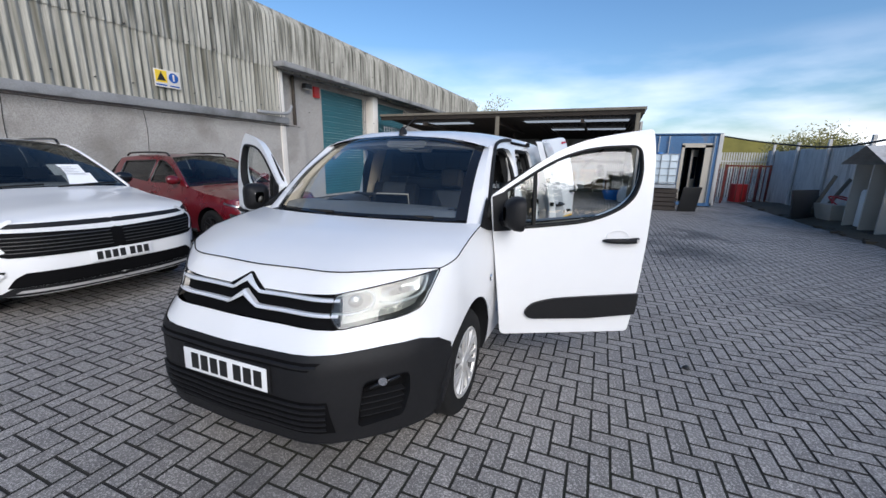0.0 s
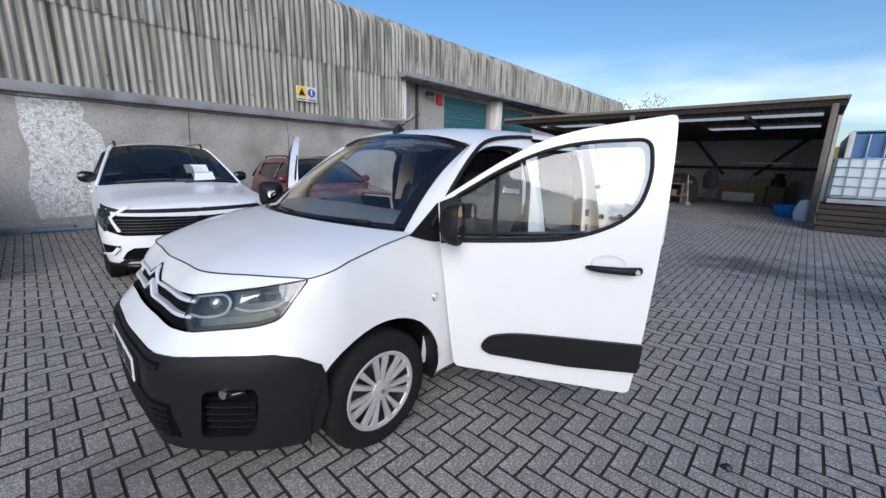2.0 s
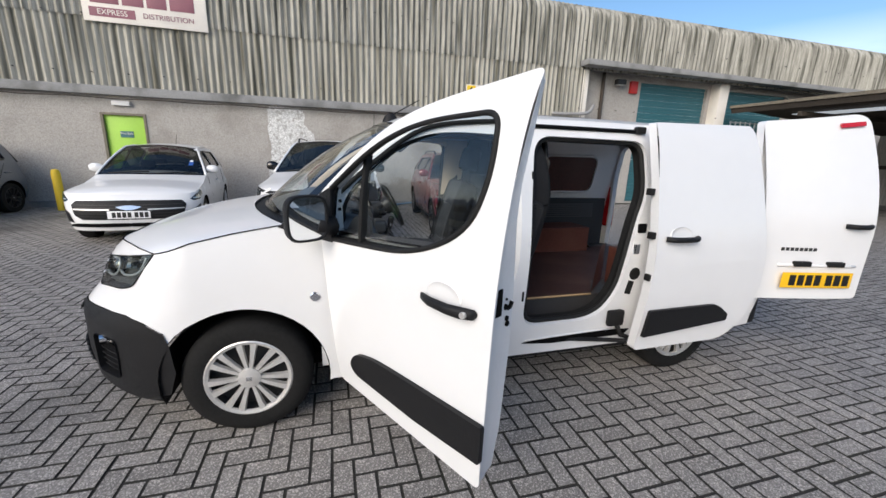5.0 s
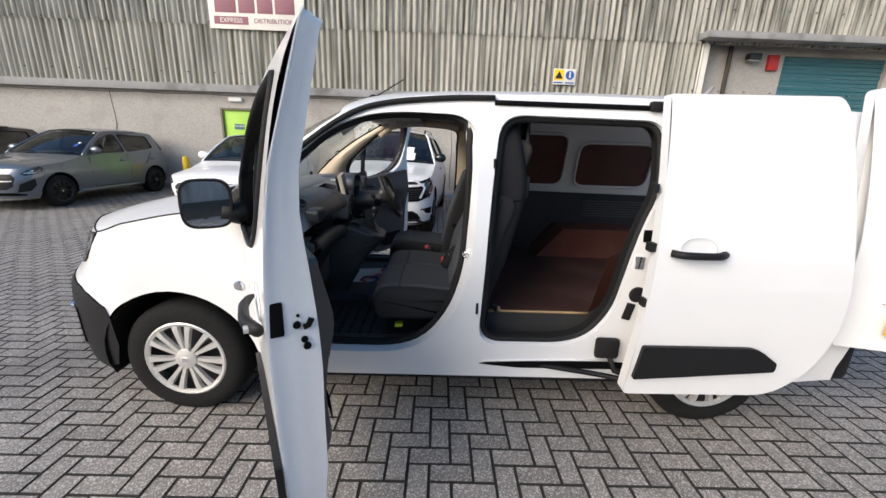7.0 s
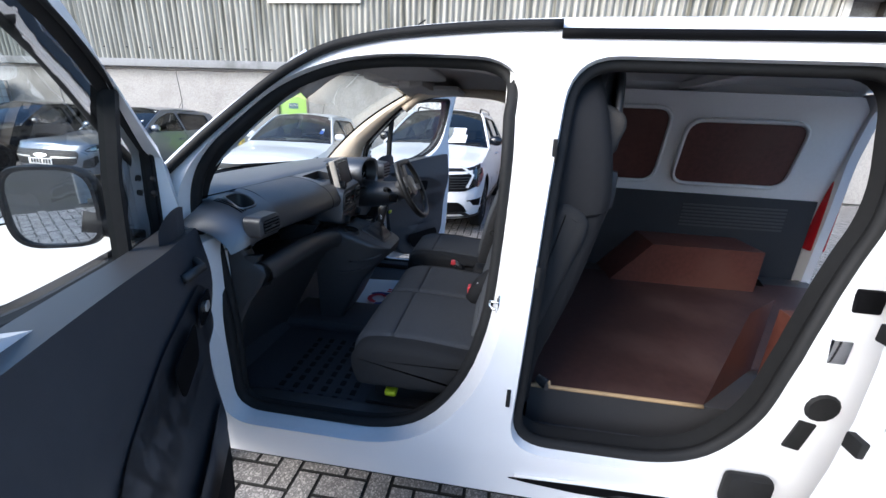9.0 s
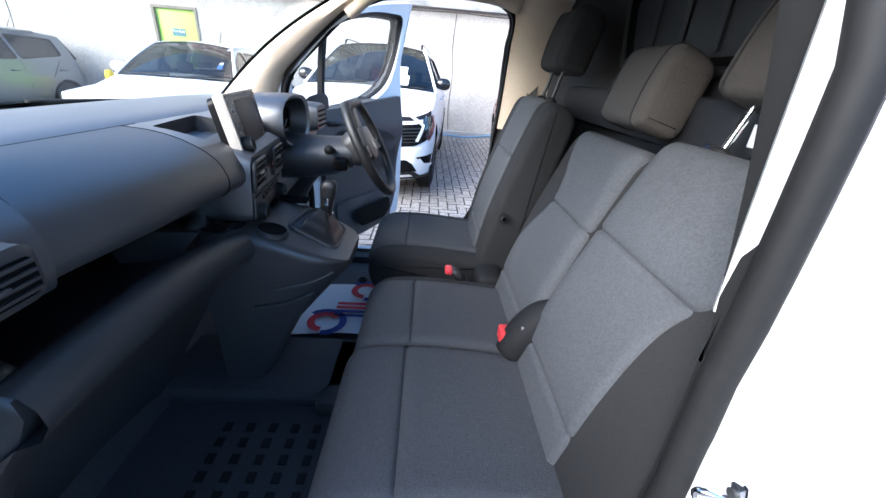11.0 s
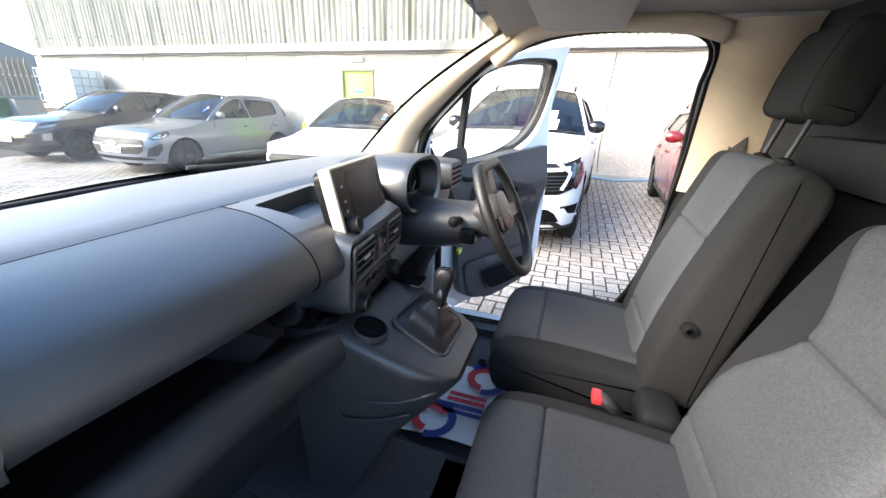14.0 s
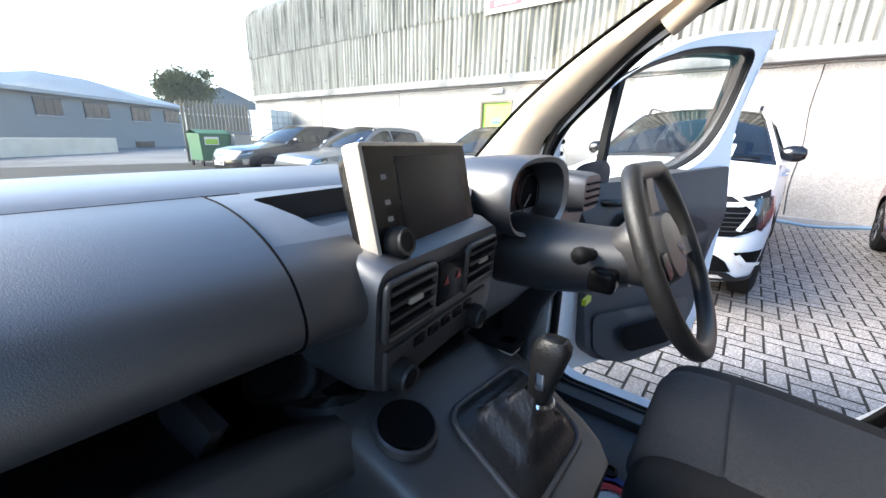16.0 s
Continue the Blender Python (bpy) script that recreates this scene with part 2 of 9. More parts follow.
M["cardboard"] = mat("cardboard", (0.32, 0.22, 0.13), 0.8, spread=0.15)
M["whiteplastic"] = mat("white_plastic", (0.7, 0.7, 0.69), 0.45, bump=0.04)
M["bluehose"] = mat("blue_hose", (0.15, 0.26, 0.38), 0.5)
M["floodlens"] = mat("lamp_lens", (0.5, 0.5, 0.48), 0.2)
# vehicles
M["vanwhite"] = mat("white_van_paint", (0.79, 0.79, 0.79), 0.32, spread=0.015, scale=1.2, fine=8, bump=0.0, coat=0.6)
M["vanplastic"] = mat("textured_black_bumper", (0.011, 0.011, 0.012), 0.5, spec=0.25, spread=0.2, scale=2, fine=60, bump=0.25, bump_scale=700)
M["blackgloss"] = mat("gloss_black_trim", (0.008, 0.008, 0.009), 0.15, bump=0.0, coat=0.3)
M["rubber"] = mat("black_rubber", (0.011, 0.011, 0.011), 0.7, spec=0.3, spread=0.2, bump=0.1)
M["tyre"] = mat("tyre_rubber", (0.012, 0.012, 0.012), 0.85, spec=0.2, spread=0.3, scale=6, bump=0.2)
M["chrome"] = mat("chrome", (0.8, 0.81, 0.83), 0.12, 1.0, spread=0.03, bump=0)
M["hubcap"] = mat("silver_hubcap", (0.66, 0.65, 0.63), 0.36, 0.55, spread=0.1, scale=8, bump=0.03)
M["darkmetal"] = mat("dark_metal", (0.06, 0.06, 0.06), 0.5, 0.6)
M["lampsilver"] = mat("silver_lamp_housing", (0.17, 0.165, 0.155), 0.3, 0.7, spread=0.15, scale=15, bump=0)
M["barbright"] = mat("bright_grille_metal", (0.85, 0.86, 0.88), 0.34, 0.35, spread=0.03, bump=0)
M["lampline"] = mat("frosted_light_guide", (0.45, 0.45, 0.44), 0.3, 0.2, bump=0)
M["lampgrey"] = mat("smoky_lamp_housing", (0.19, 0.187, 0.178), 0.32, 0.6, spread=0.2, scale=15, bump=0)
M["lampwhite"] = mat("lamp_reflector", (0.40, 0.385, 0.35), 0.22, 0.9, spread=0.1, scale=20)
M["lampdark"] = mat("lamp_housing", (0.02, 0.02, 0.024), 0.25)
M["lens"] = glass("clear_lamp_lens", see=0.97)
M["redlens"] = mat("red_lens", (0.45, 0.01, 0.015), 0.15, coat=0.5)
M["glassclear"] = glass("car_glass", (0.92, 0.97, 0.96), see=0.95, shine=0.10)
M["glasstint"] = glass("tinted_glass", (0.6, 0.66, 0.66), see=0.30)
M["mirror"] = mirror("mirror_glass")
M["platewhite"] = mat("number_plate_white", (0.82, 0.82, 0.82), 0.35, spread=0.02, bump=0)
M["plateyellow"] = mat("number_plate_yellow", (0.85, 0.5, 0.015), 0.35, spread=0.02, bump=0)
M["jamb"] = mat("white_jamb_paint", (0.84, 0.84, 0.84), 0.35, spread=0.03, bump=0.0, coat=0.4)
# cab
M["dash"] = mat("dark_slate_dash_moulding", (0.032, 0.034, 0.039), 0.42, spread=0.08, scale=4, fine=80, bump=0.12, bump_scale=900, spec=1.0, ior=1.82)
# lighter base than the dash front: sky sheen on top is put into the colour
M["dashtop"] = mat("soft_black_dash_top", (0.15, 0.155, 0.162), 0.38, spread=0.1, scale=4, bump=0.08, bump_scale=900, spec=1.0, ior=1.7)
M["doortrim"] = mat("slate_door_moulding", (0.036, 0.039, 0.046), 0.5, spread=0.1, scale=4, bump=0.12, bump_scale=900)
M["trim"] = mat("black_trim_moulding", (0.044, 0.043, 0.044), 0.40, spec=0.8, spread=0.1, scale=4, bump=0.12, bump_scale=900)
# near-black: shade of recesses is put into the colour; also some black parts
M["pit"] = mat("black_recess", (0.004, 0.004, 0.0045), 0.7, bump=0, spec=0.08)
M["beige"] = mat("warm_beige_trim", (0.66, 0.55, 0.42), 0.75, spread=0.05, scale=3, bump=0.1, bump_scale=500)
M["pillar"] = mat("pale_pillar_moulding", (0.62, 0.60, 0.57), 0.6, spread=0.04, scale=3, bump=0.1, bump_scale=500)
M["lining"] = mat("headlining_felt", (0.44, 0.41, 0.38), 0.95, spread=0.08, scale=4, bump=0.3, bump_scale=300)
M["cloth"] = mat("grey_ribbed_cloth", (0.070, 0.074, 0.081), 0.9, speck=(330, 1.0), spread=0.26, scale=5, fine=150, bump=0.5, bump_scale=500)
# same ribbed cloth as the backs; weaker light on cushions is in the colour
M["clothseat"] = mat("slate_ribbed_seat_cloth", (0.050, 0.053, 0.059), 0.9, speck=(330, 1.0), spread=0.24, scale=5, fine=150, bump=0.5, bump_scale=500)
M["clothdark"] = mat("charcoal_cloth", (0.016, 0.016, 0.0165), 0.92, spread=0.16, scale=5, fine=150, bump=0.5, bump_scale=500)
M["headrest"] = mat("brown_grey_headrest_cloth", (0.062, 0.055, 0.048), 0.92, spread=0.14, scale=5, fine=150, bump=0.5, bump_scale=500)
M["rubbermat"] = mat("soft_black_moulding", (0.012, 0.012, 0.013), 0.75, spec=0.3, spread=0.15, scale=4, bump=0.1, bump_scale=500)
M["bulkhead"] = mat("black_bulkhead_plastic", (0.020, 0.021, 0.024), 0.5, spread=0.15, scale=4, bump=0.25, bump_scale=350)
M["screen"] = mat("dark_touch_screen", (0.042, 0.038, 0.038), 0.35, spec=0.12, spread=0.03, bump=0)
M["pianoblack"] = mat("gloss_black_fascia", (0.008, 0.008, 0.009), 0.25, bump=0, spec=0.12)
M["silver"] = mat("satin_silver_trim", (0.62, 0.56, 0.48), 0.35, 0.35, bump=0)
M["buckle"] = mat("red_buckle", (0.62, 0.045, 0.05), 0.4, bump=0)
M["yellowtab"] = mat("yellow_green_tab", (0.65, 0.72, 0.02), 0.4, bump=0)
M["mat_rubber"] = mat("rubber_floor", (0.045, 0.045, 0.05), 0.6, spread=0.2, bump=0.4, bump_scale=120)
M["paper"] = mat("white_paper_mat", (0.88, 0.88, 0.88), 0.7, spread=0.03, bump=0.1)
M["paperred"] = mat("red_print", (0.65, 0.04, 0.06), 0.7, bump=0)
M["paperblue"] = mat("blue_print", (0.03, 0.05, 0.25), 0.7, bump=0)
M["ply"] = mat("brown_phenolic_plywood", (0.105, 0.036, 0.026), 0.42, spread=0.3, scale=2.5, fine=40, bump=0.15, bump_scale=250, stain=(0.12, 0.05, 0.036), stain_scale=3)
M["plyfloor"] = mat("worn_dark_ply_floor", (0.055, 0.026, 0.022), 0.5, spread=0.35, scale=2.5, fine=40, bump=0.2, bump_scale=250, stain=(0.09, 0.05, 0.042), stain_scale=3)
M["plyedge"] = mat("plywood_edge", (0.4, 0.27, 0.14), 0.7)
M["belt"] = mat("seat_belt_webbing", (0.09, 0.085, 0.08), 0.8, bump=0.3, bump_scale=600)
M["gaiter"] = mat("black_leatherette", (0.016, 0.016, 0.017), 0.42, spread=0.2, bump=0.25, bump_scale=200)
M["leather"] = mat("black_wheel_leather", (0.018, 0.018, 0.018), 0.45, spread=0.15, bump=0.2, bump_scale=300)


# ---------------------------------------------------------------- mesh helpers
def mesh_of(bm, name, material, smooth=40):
    me = bpy.data.meshes.new(name)
    if smooth:
        for f in bm.faces:
            f.smooth = True
        lim = radians(smooth)
        for e in bm.edges:
            e.smooth = len(e.link_faces) != 2 or e.calc_face_angle(0) < lim
    bm.to_mesh(me)
    bm.free()
    for m in (material if isinstance(material, (list, tuple)) else [material]):
        me.materials.append(m)
    return me


def part(name, bm, material, parent=None, label="", smooth=40, m=None):
    """One mesh object out of bm, under parent where there is one."""
    ob = new(name, mesh_of(bm, name, material, smooth))
    if parent:
        ob.parent = parent
    if m is not None:
        ob.matrix_basis = m
    if label:
        ob["label"] = label
    return ob


def thing(name, label, category, group="", kind="", m=None):
    e = new(name)
    e.empty_display_size = 0.1
    if m is not None:
        e.matrix_basis = m
    return tagged(e, label, category, group, kind)


def solid(name, bm, material, label, category="", group="", kind="", m=None, smooth=40):
    return tagged(part(name, bm, material, None, "", smooth, m), label, category, group, kind)


def box(x0, x1, y0, y1, z0, z1, bevel=0.0, bm=None, seg=2):
    own = bmesh.new()
    bmesh.ops.create_cube(own, size=1)
    for v in own.verts:
        v.co = Vector(((x0 + x1) / 2 + v.co.x * (x1 - x0), (y0 + y1) / 2 + v.co.y * (y1 - y0), (z0 + z1) / 2 + v.co.z * (z1 - z0)))
    if bevel:
        bmesh.ops.bevel(own, geom=list(own.edges), offset=bevel, segments=seg, profile=0.6, affect="EDGES", clamp_overlap=True)
    return join(bm, own)


def join(bm, own):
    if bm is None:
        return own
    me = bpy.data.meshes.new("tmp")
    own.to_mesh(me)
    own.free()
    bm.from_mesh(me)
    bpy.data.meshes.remove(me)
    return bm


def cyl(p, q, r, r2=None, n=16, bm=None, caps=True):
    """Cylinder or cone from p to q."""
    own = bmesh.new()
    p, q = Vector(p), Vector(q)
    d = q - p
    bmesh.ops.create_cone(own, cap_ends=caps, segments=n, radius1=r, radius2=r if r2 is None else r2, depth=d.length)
    rot = Vector((0, 0, 1)).rotation_difference(d.normalized()).to_matrix().to_4x4()
    own.transform(Matrix.Translation((p + q) / 2) @ rot)
    return join(bm, own)


def tube(points, r, n=8, bm=None, closed=False):
    """Round tube along a line of points."""
    own = bmesh.new()
    pts = [Vector(p) for p in points]
    rings, side = [], None
    for i, p in enumerate(pts):
        a = pts[i - 1] if i or closed else p
        b = pts[(i + 1) % len(pts)] if i + 1 < len(pts) or closed else p
        d = (b - a).normalized()
        if side is None:
            side = d.orthogonal().normalized()
        side = (side - d * side.dot(d)).normalized()
        up = d.cross(side)
        rr = r[i] if isinstance(r, (list, tuple)) else r
        rings.append([own.verts.new(p + (side * math.cos(k * math.tau / n) + up * math.sin(k * math.tau / n)) * rr) for k in range(n)])
    loops = list(zip(rings, rings[1:] + ([rings[0]] if closed else [])))
    for a, b in (loops if closed else loops[:len(rings) - 1]):
        for k in range(n):
            own.faces.new((a[k], a[(k + 1) % n], b[(k + 1) % n], b[k]))
    if not closed:
        own.faces.new(rings[0][::-1])
        own.faces.new(rings[-1])
    return join(bm, own)


def loft(rows, closed=False, caps=False, bm=None):
    """Skin over rows of points of equal count; closed: each row is a ring."""
    own = bmesh.new()
    vs = [[own.verts.new(p) for p in row] for row in rows]
    k = len(rows[0])
    for a, b in zip(vs, vs[1:]):
        for i in range(k if closed else k - 1):
            j = (i + 1) % k
            own.faces.new((a[i], a[j], b[j], b[i]))
    if caps and closed:
        own.faces.new(vs[0][::-1])
        own.faces.new(vs[-1])
    bmesh.ops.remove_doubles(own, verts=own.verts, dist=1e-5)
    bmesh.ops.recalc_face_normals(own, faces=own.faces)
    return join(bm, own)


def lathe(profile, n=32, bm=None, axis="z"):
    """Turned body: profile of (radius, height)."""
    rows = []
    for r, h in profile:
        rows.append([(r * math.cos(k * math.tau / n), r * math.sin(k * math.tau / n), h) for k in range(n)])
    own = loft(rows, closed=True)
    if axis == "x":
        own.transform(Matrix.Rotation(radians(90), 4, "Y"))
    if axis == "y":
        own.transform(Matrix.Rotation(radians(90), 4, "X"))
    return join(bm, own)


def rounded(points, r=0.03, n=5):
    """Polygon with rounded corners; a point may carry its own radius as third value."""
    out = []
    k = len(points)
    for i, p in enumerate(points):
        rad = p[2] if len(p) > 2 else r
        c, a, b = Vector(p[:2]), Vector(points[i - 1][:2]), Vector(points[(i + 1) % k][:2])
        da, db = a - c, b - c
        ra, rb = min(rad, da.length * 0.48), min(rad, db.length * 0.48)
        if rad <= 0.0005:
            out.append(tuple(c))
            continue
        s, e = c + da.normalized() * ra, c + db.normalized() * rb
        for t in (j / n for j in range(n + 1)):
            out.append(tuple(s * (1 - t) ** 2 + c * 2 * t * (1 - t) + e * t * t))
    return out


def curve(points, n=6, closed=False):
    """Catmull-Rom line through the points."""
    pts = [Vector(p) for p in points]
    out, k = [], len(pts)
    for i in range(k if closed else k - 1):
        p0 = pts[i - 1] if i or closed else pts[0] * 2 - pts[1]
        p1, p2 = pts[i], pts[(i + 1) % k]
        p3 = pts[(i + 2) % k] if i + 2 < k or closed else p2 * 2 - p1
        for t in (j / n for j in range(n)):
            out.append(tuple(0.5 * ((2 * p1) + (p2 - p0) * t + (2 * p0 - 5 * p1 + 4 * p2 - p3) * t * t + (3 * p1 - p0 - 3 * p2 + p3) * t ** 3)))
    if not closed:
        out.append(tuple(pts[-1]))
    return out


def table(pairs):
    """Smooth-stepped table lookup."""
    xs, ys = [p[0] for p in pairs], [p[1] for p in pairs]
    return lambda x: float(np.interp(x, xs, ys))


class Skin:
    """The van's skin at an offset and side, as a surface to lay sheets on."""

    def __init__(self, out=0.0, side=1):
        self.out, self.side = out, side

    def __call__(self, u, v):
        p = skin(u, v, self.out)
        return Vector((self.side * p.x, p.y, p.z))


def sheet(outer, holes=(), f=None, du=0.08, dv=0.08, thick=0.0, bm=None, push=(0, 1, 0)):
    """Skin bounded by an outline with holes in (u, v), cut on a grid and laid on the surface f(u, v)."""
    own = bmesh.new()
    edges = []
    for loop in (outer, *holes):
        vs = [own.verts.new((p[0], p[1], 0)) for p in loop]
        edges += [own.edges.new((vs[i - 1], vs[i])) for i in range(len(vs))]
    bmesh.ops.triangle_fill(own, use_beauty=True, use_dissolve=False, edges=edges)
    us, vs = [p[0] for p in outer], [p[1] for p in outer]
    for axis, lo, hi, step in ((0, min(us), max(us), du), (1, min(vs), max(vs), dv)):
        if not step:
            continue
        k = max(1, int((hi - lo) / step))
        for i in range(1, k):
            co, no = [0, 0, 0], [0, 0, 0]
            co[axis], no[axis] = lo + (hi - lo) * i / k, 1
            bmesh.ops.bisect_plane(own, geom=own.verts[:] + own.edges[:] + own.faces[:], plane_co=co, plane_no=no, dist=1e-5)
    front = own.verts[:]
    flat = [(v.co.x, v.co.y) for v in front]
    if thick:
        rim = [e for e in own.edges if len(e.link_faces) == 1]
        faces = own.faces[:]
        back = {v: own.verts.new(v.co) for v in front}
        for e in rim:
            own.faces.new((e.verts[0], e.verts[1], back[e.verts[1]], back[e.verts[0]]))
        for fc in faces:
            own.faces.new([back[v] for v in fc.verts])
    if f:
        for v, (u, w) in zip(front, flat):
            v.co = f(u, w)
        if thick:
            g = type(f)(f.out + thick, f.side) if isinstance(f, Skin) else None
            for v, (u, w) in zip(front, flat):
                back[v].co = g(u, w) if g else Vector(f(u, w)) + Vector(push) * thick
    bmesh.ops.recalc_face_normals(own, faces=own.faces)
    return join(bm, own)


def text_mesh(words, size, depth=0.002):
    """Lettering as a mesh lying in the xy plane, centred."""
    c = bpy.data.curves.new("letters", "FONT")
    c.body, c.size, c.extrude, c.align_x, c.align_y = words, size, depth, "CENTER", "CENTER"
    ob = bpy.data.objects.new("letters", c)
    scene.collection.objects.link(ob)
    bpy.context.view_layer.update()
    me = bpy.data.meshes.new_from_object(ob.evaluated_get(bpy.context.evaluated_depsgraph_get()))
    bpy.data.objects.remove(ob)
    bm = bmesh.new()
    bm.from_mesh(me)
    bpy.data.meshes.remove(me)
    return bm


# ---------------------------------------------------------------- yard: ground and buildings
WALL = -8.2
bm = bmesh.new()
for p in ((-900, -900), (900, -900), (900, 900), (-900, 900)):
    bm.verts.new((*p, -0.0035))
bm.faces.new(bm.verts)
ground = solid("ground", bm, M["joint"], "dark sandy ground under the paved yard", "ground", kind="structure", smooth=0)
bm = box(-60, 60, -120, -17.5, -0.4, 0.002)
solid("road", bm, M["tarmac"], "pale worn tarmac road beyond the yard", "road", kind="structure", smooth=0)


# warehouse on the long side of the yard
def corrugated(y0, y1, profile, pitch=0.146, depth=0.026, per=6):
    """Corrugated sheet along y over a profile of (x, z, normal_x, normal_z)."""
    n = int((y1 - y0) / pitch * per)
    rows = []
    for i in range(n + 1):
        y = y0 + (y1 - y0) * i / n
        d = depth * math.cos(y / pitch * math.tau)
        rows.append([(x + nx * d, y, z + nz * d) for x, z, nx, nz in profile])
    return loft(rows)


warehouse = thing("warehouse", "long warehouse with grey roughcast base and weathered corrugated cladding", "building", kind="structure")
# lower roughcast wall, with openings for the exit door and the two loading doors
openings = [[(-4.58, 0.1), (-3.69, 0.1), (-3.69, 2.16), (-4.58, 2.16)]]
base_out = [(-15.8, -0.3), (9.05, -0.3), (9.05, 2.53), (-15.8, 2.53)]
part("lower_wall", sheet(base_out, openings, lambda u, v: (WALL, u, v), 0, 0, 0.25, push=(-1, 0, 0)), M["roughcast"], warehouse, "grey roughcast lower wall with vertical cracks", smooth=0)
bm = box(WALL - 20, WALL - 0.02, -15.75, -15.55, -0.3, 5.85)
part("end_wall", bm, M["roughcast"], warehouse, smooth=0)
bm = box(WALL - 0.2, WALL + 0.17, -15.9, 8.2, 2.53, 2.72, 0.02)
part("ledge", bm, M["concrete"], warehouse, "dark weathered concrete ledge")
bm = box(WALL - 0.1, WALL + 0.1, -15.7, -0.6, -0.05, 0.13, 0.02)
box(WALL - 0.1, WALL + 0.1, 0.2, 9.0, -0.05, 0.13, 0.02, bm)
part("plinth", bm, M["concrete"], warehouse)
prof = [(WALL + 0.05, 2.70, 1, 0), (WALL + 0.05, 3.4, 1, 0), (WALL + 0.05, 4.22, 1, 0)]
part("lower_cladding", corrugated(-15.85, 8.0, prof), M["clad"], warehouse, "lichen-streaked corrugated cement sheets")
prof = [(WALL + 0.075, 4.12, 1, 0), (WALL + 0.075, 4.8, 1, 0), (WALL + 0.07, 5.5, 1, 0)]
for k in range(1, 8):
    a = radians(k * 11)
    prof.append((WALL + 0.07 - 0.42 * (1 - math.cos(a)), 5.5 + 0.42 * math.sin(a), math.cos(a), math.sin(a)))
prof.append((WALL - 6, 7.0, 0.2, 0.98))
part("upper_cladding", corrugated(-15.85, 28.5, prof), M["cladup"], warehouse, "dark mossy corrugated cement sheets rolled over the eaves")
# sheet laps with fixing bolts
bm = bmesh.new()
for i in range(64):
    y = -15.6 + i * 0.69
    for z in (3.0, 4.17, 4.9):
        cyl((WALL + 0.07, y, z), (WALL + 0.11, y, z), 0.014, n=6, bm=bm)
part("fixing_bolts", bm, M["darkmetal"], warehouse)
# cracks and render joints
for y in (-11.2, -7.4, 1.6, 3.9):
    bm = tube([(WALL + 0.004, y + 0.02 * math.sin(z * 5 + y), z) for z in np.linspace(0.15, 2.5, 12)], 0.006, 5)
    part("render_crack", bm, M["black"], warehouse)
# bare patch of flaking limewash
random.seed(4)
pts = [(-1.02, 0.25), (-1.1, 0.9), (-1.0, 1.5), (-1.06, 2.1), (-1.0, 2.5), (-0.55, 2.5), (-0.2, 2.46), (-0.18, 2.1), (0.05, 1.8), (0.1, 1.2), (0.32, 0.9), (0.42, 0.3)]
pts = [(y + random.uniform(-0.03, 0.03), z) for y, z in curve(pts, 5)]
part("limewash_patch", sheet(pts, (), lambda u, v: (WALL + 0.006, u, v), 0, 0), M["lime"], warehouse, "bare flaking whitish render patch", smooth=0)
# cable along the ledge
bm = tube([(WALL + 0.19, y, 2.47 - 0.025 * math.sin(y * 1.9) ** 2) for y in np.linspace(-15, 8.6, 60)], 0.011, 6)
part("wall_cable", bm, M["timberdark"], warehouse)
bm = box(WALL, WALL + 0.08, -4.3, -3.95, 2.32, 2.42, 0.01)
part("door_lamp", bm, M["whiteplastic"], warehouse)

door_1 = thing("door_1", "lime green steel fire exit door in the roughcast wall", "door", kind="structure")
bm = box(WALL - 0.1, WALL - 0.04, -4.53, -3.74, 0.12, 2.11, 0.006)
part("leaf", bm, M["greendoor"], door_1)
bm = box(WALL - 0.12, WALL + 0.02, -4.58, -4.53, 0.1, 2.16)
box(WALL - 0.12, WALL + 0.02, -3.74, -3.69, 0.1, 2.16, 0, bm)
box(WALL - 0.12, WALL + 0.02, -4.53, -3.74, 2.11, 2.16, 0, bm)
part("door_frame", bm, M["timber"], door_1)
sign = part("exit_sign", box(WALL - 0.04, WALL - 0.03, -4.26, -4.0, 1.62, 1.76), M["shutter"], door_1)
bm = text_mesh("Fire Exit", 0.075, 0.001)
part("lettering", bm, M["signwhite"], door_1, m=pose(WALL - 0.027, -4.13, 1.71, 90, 0, 90), smooth=0)

# faded company board
board = thing("sign_board", "faded white company board with maroon lettering on the cladding", "sign")
part("panel", box(WALL + 0.1, WALL + 0.13, -4.52, -2.16, 4.02, 4.95, 0.004), M["signwhite"], board)
for y0, y1, z0, z1 in ((-4.36, -3.84, 4.38, 4.86), (-3.78, -3.38, 4.38, 4.70), (-3.32, -2.94, 4.38, 4.70), (-2.88, -2.40, 4.38, 4.84)):
    part("logo_shape", box(WALL + 0.13, WALL + 0.136, y0, y1, z0, z1, 0.05), M["signpurple"], board)
part("name_bar", box(WALL + 0.13, WALL + 0.134, -4.40, -3.56, 4.12, 4.30), M["signpurple"], board, smooth=0)
for words, y, mt in (("EXPRESS", -3.98, "signwhite"), ("DISTRIBUTION", -2.92, "signpurple")):
    line = text_mesh(words, 0.15, 0.001)
    part("lettering", line, M[mt], board, m=pose(WALL + 0.137, y, 4.21, 90, 0, 90), smooth=0)

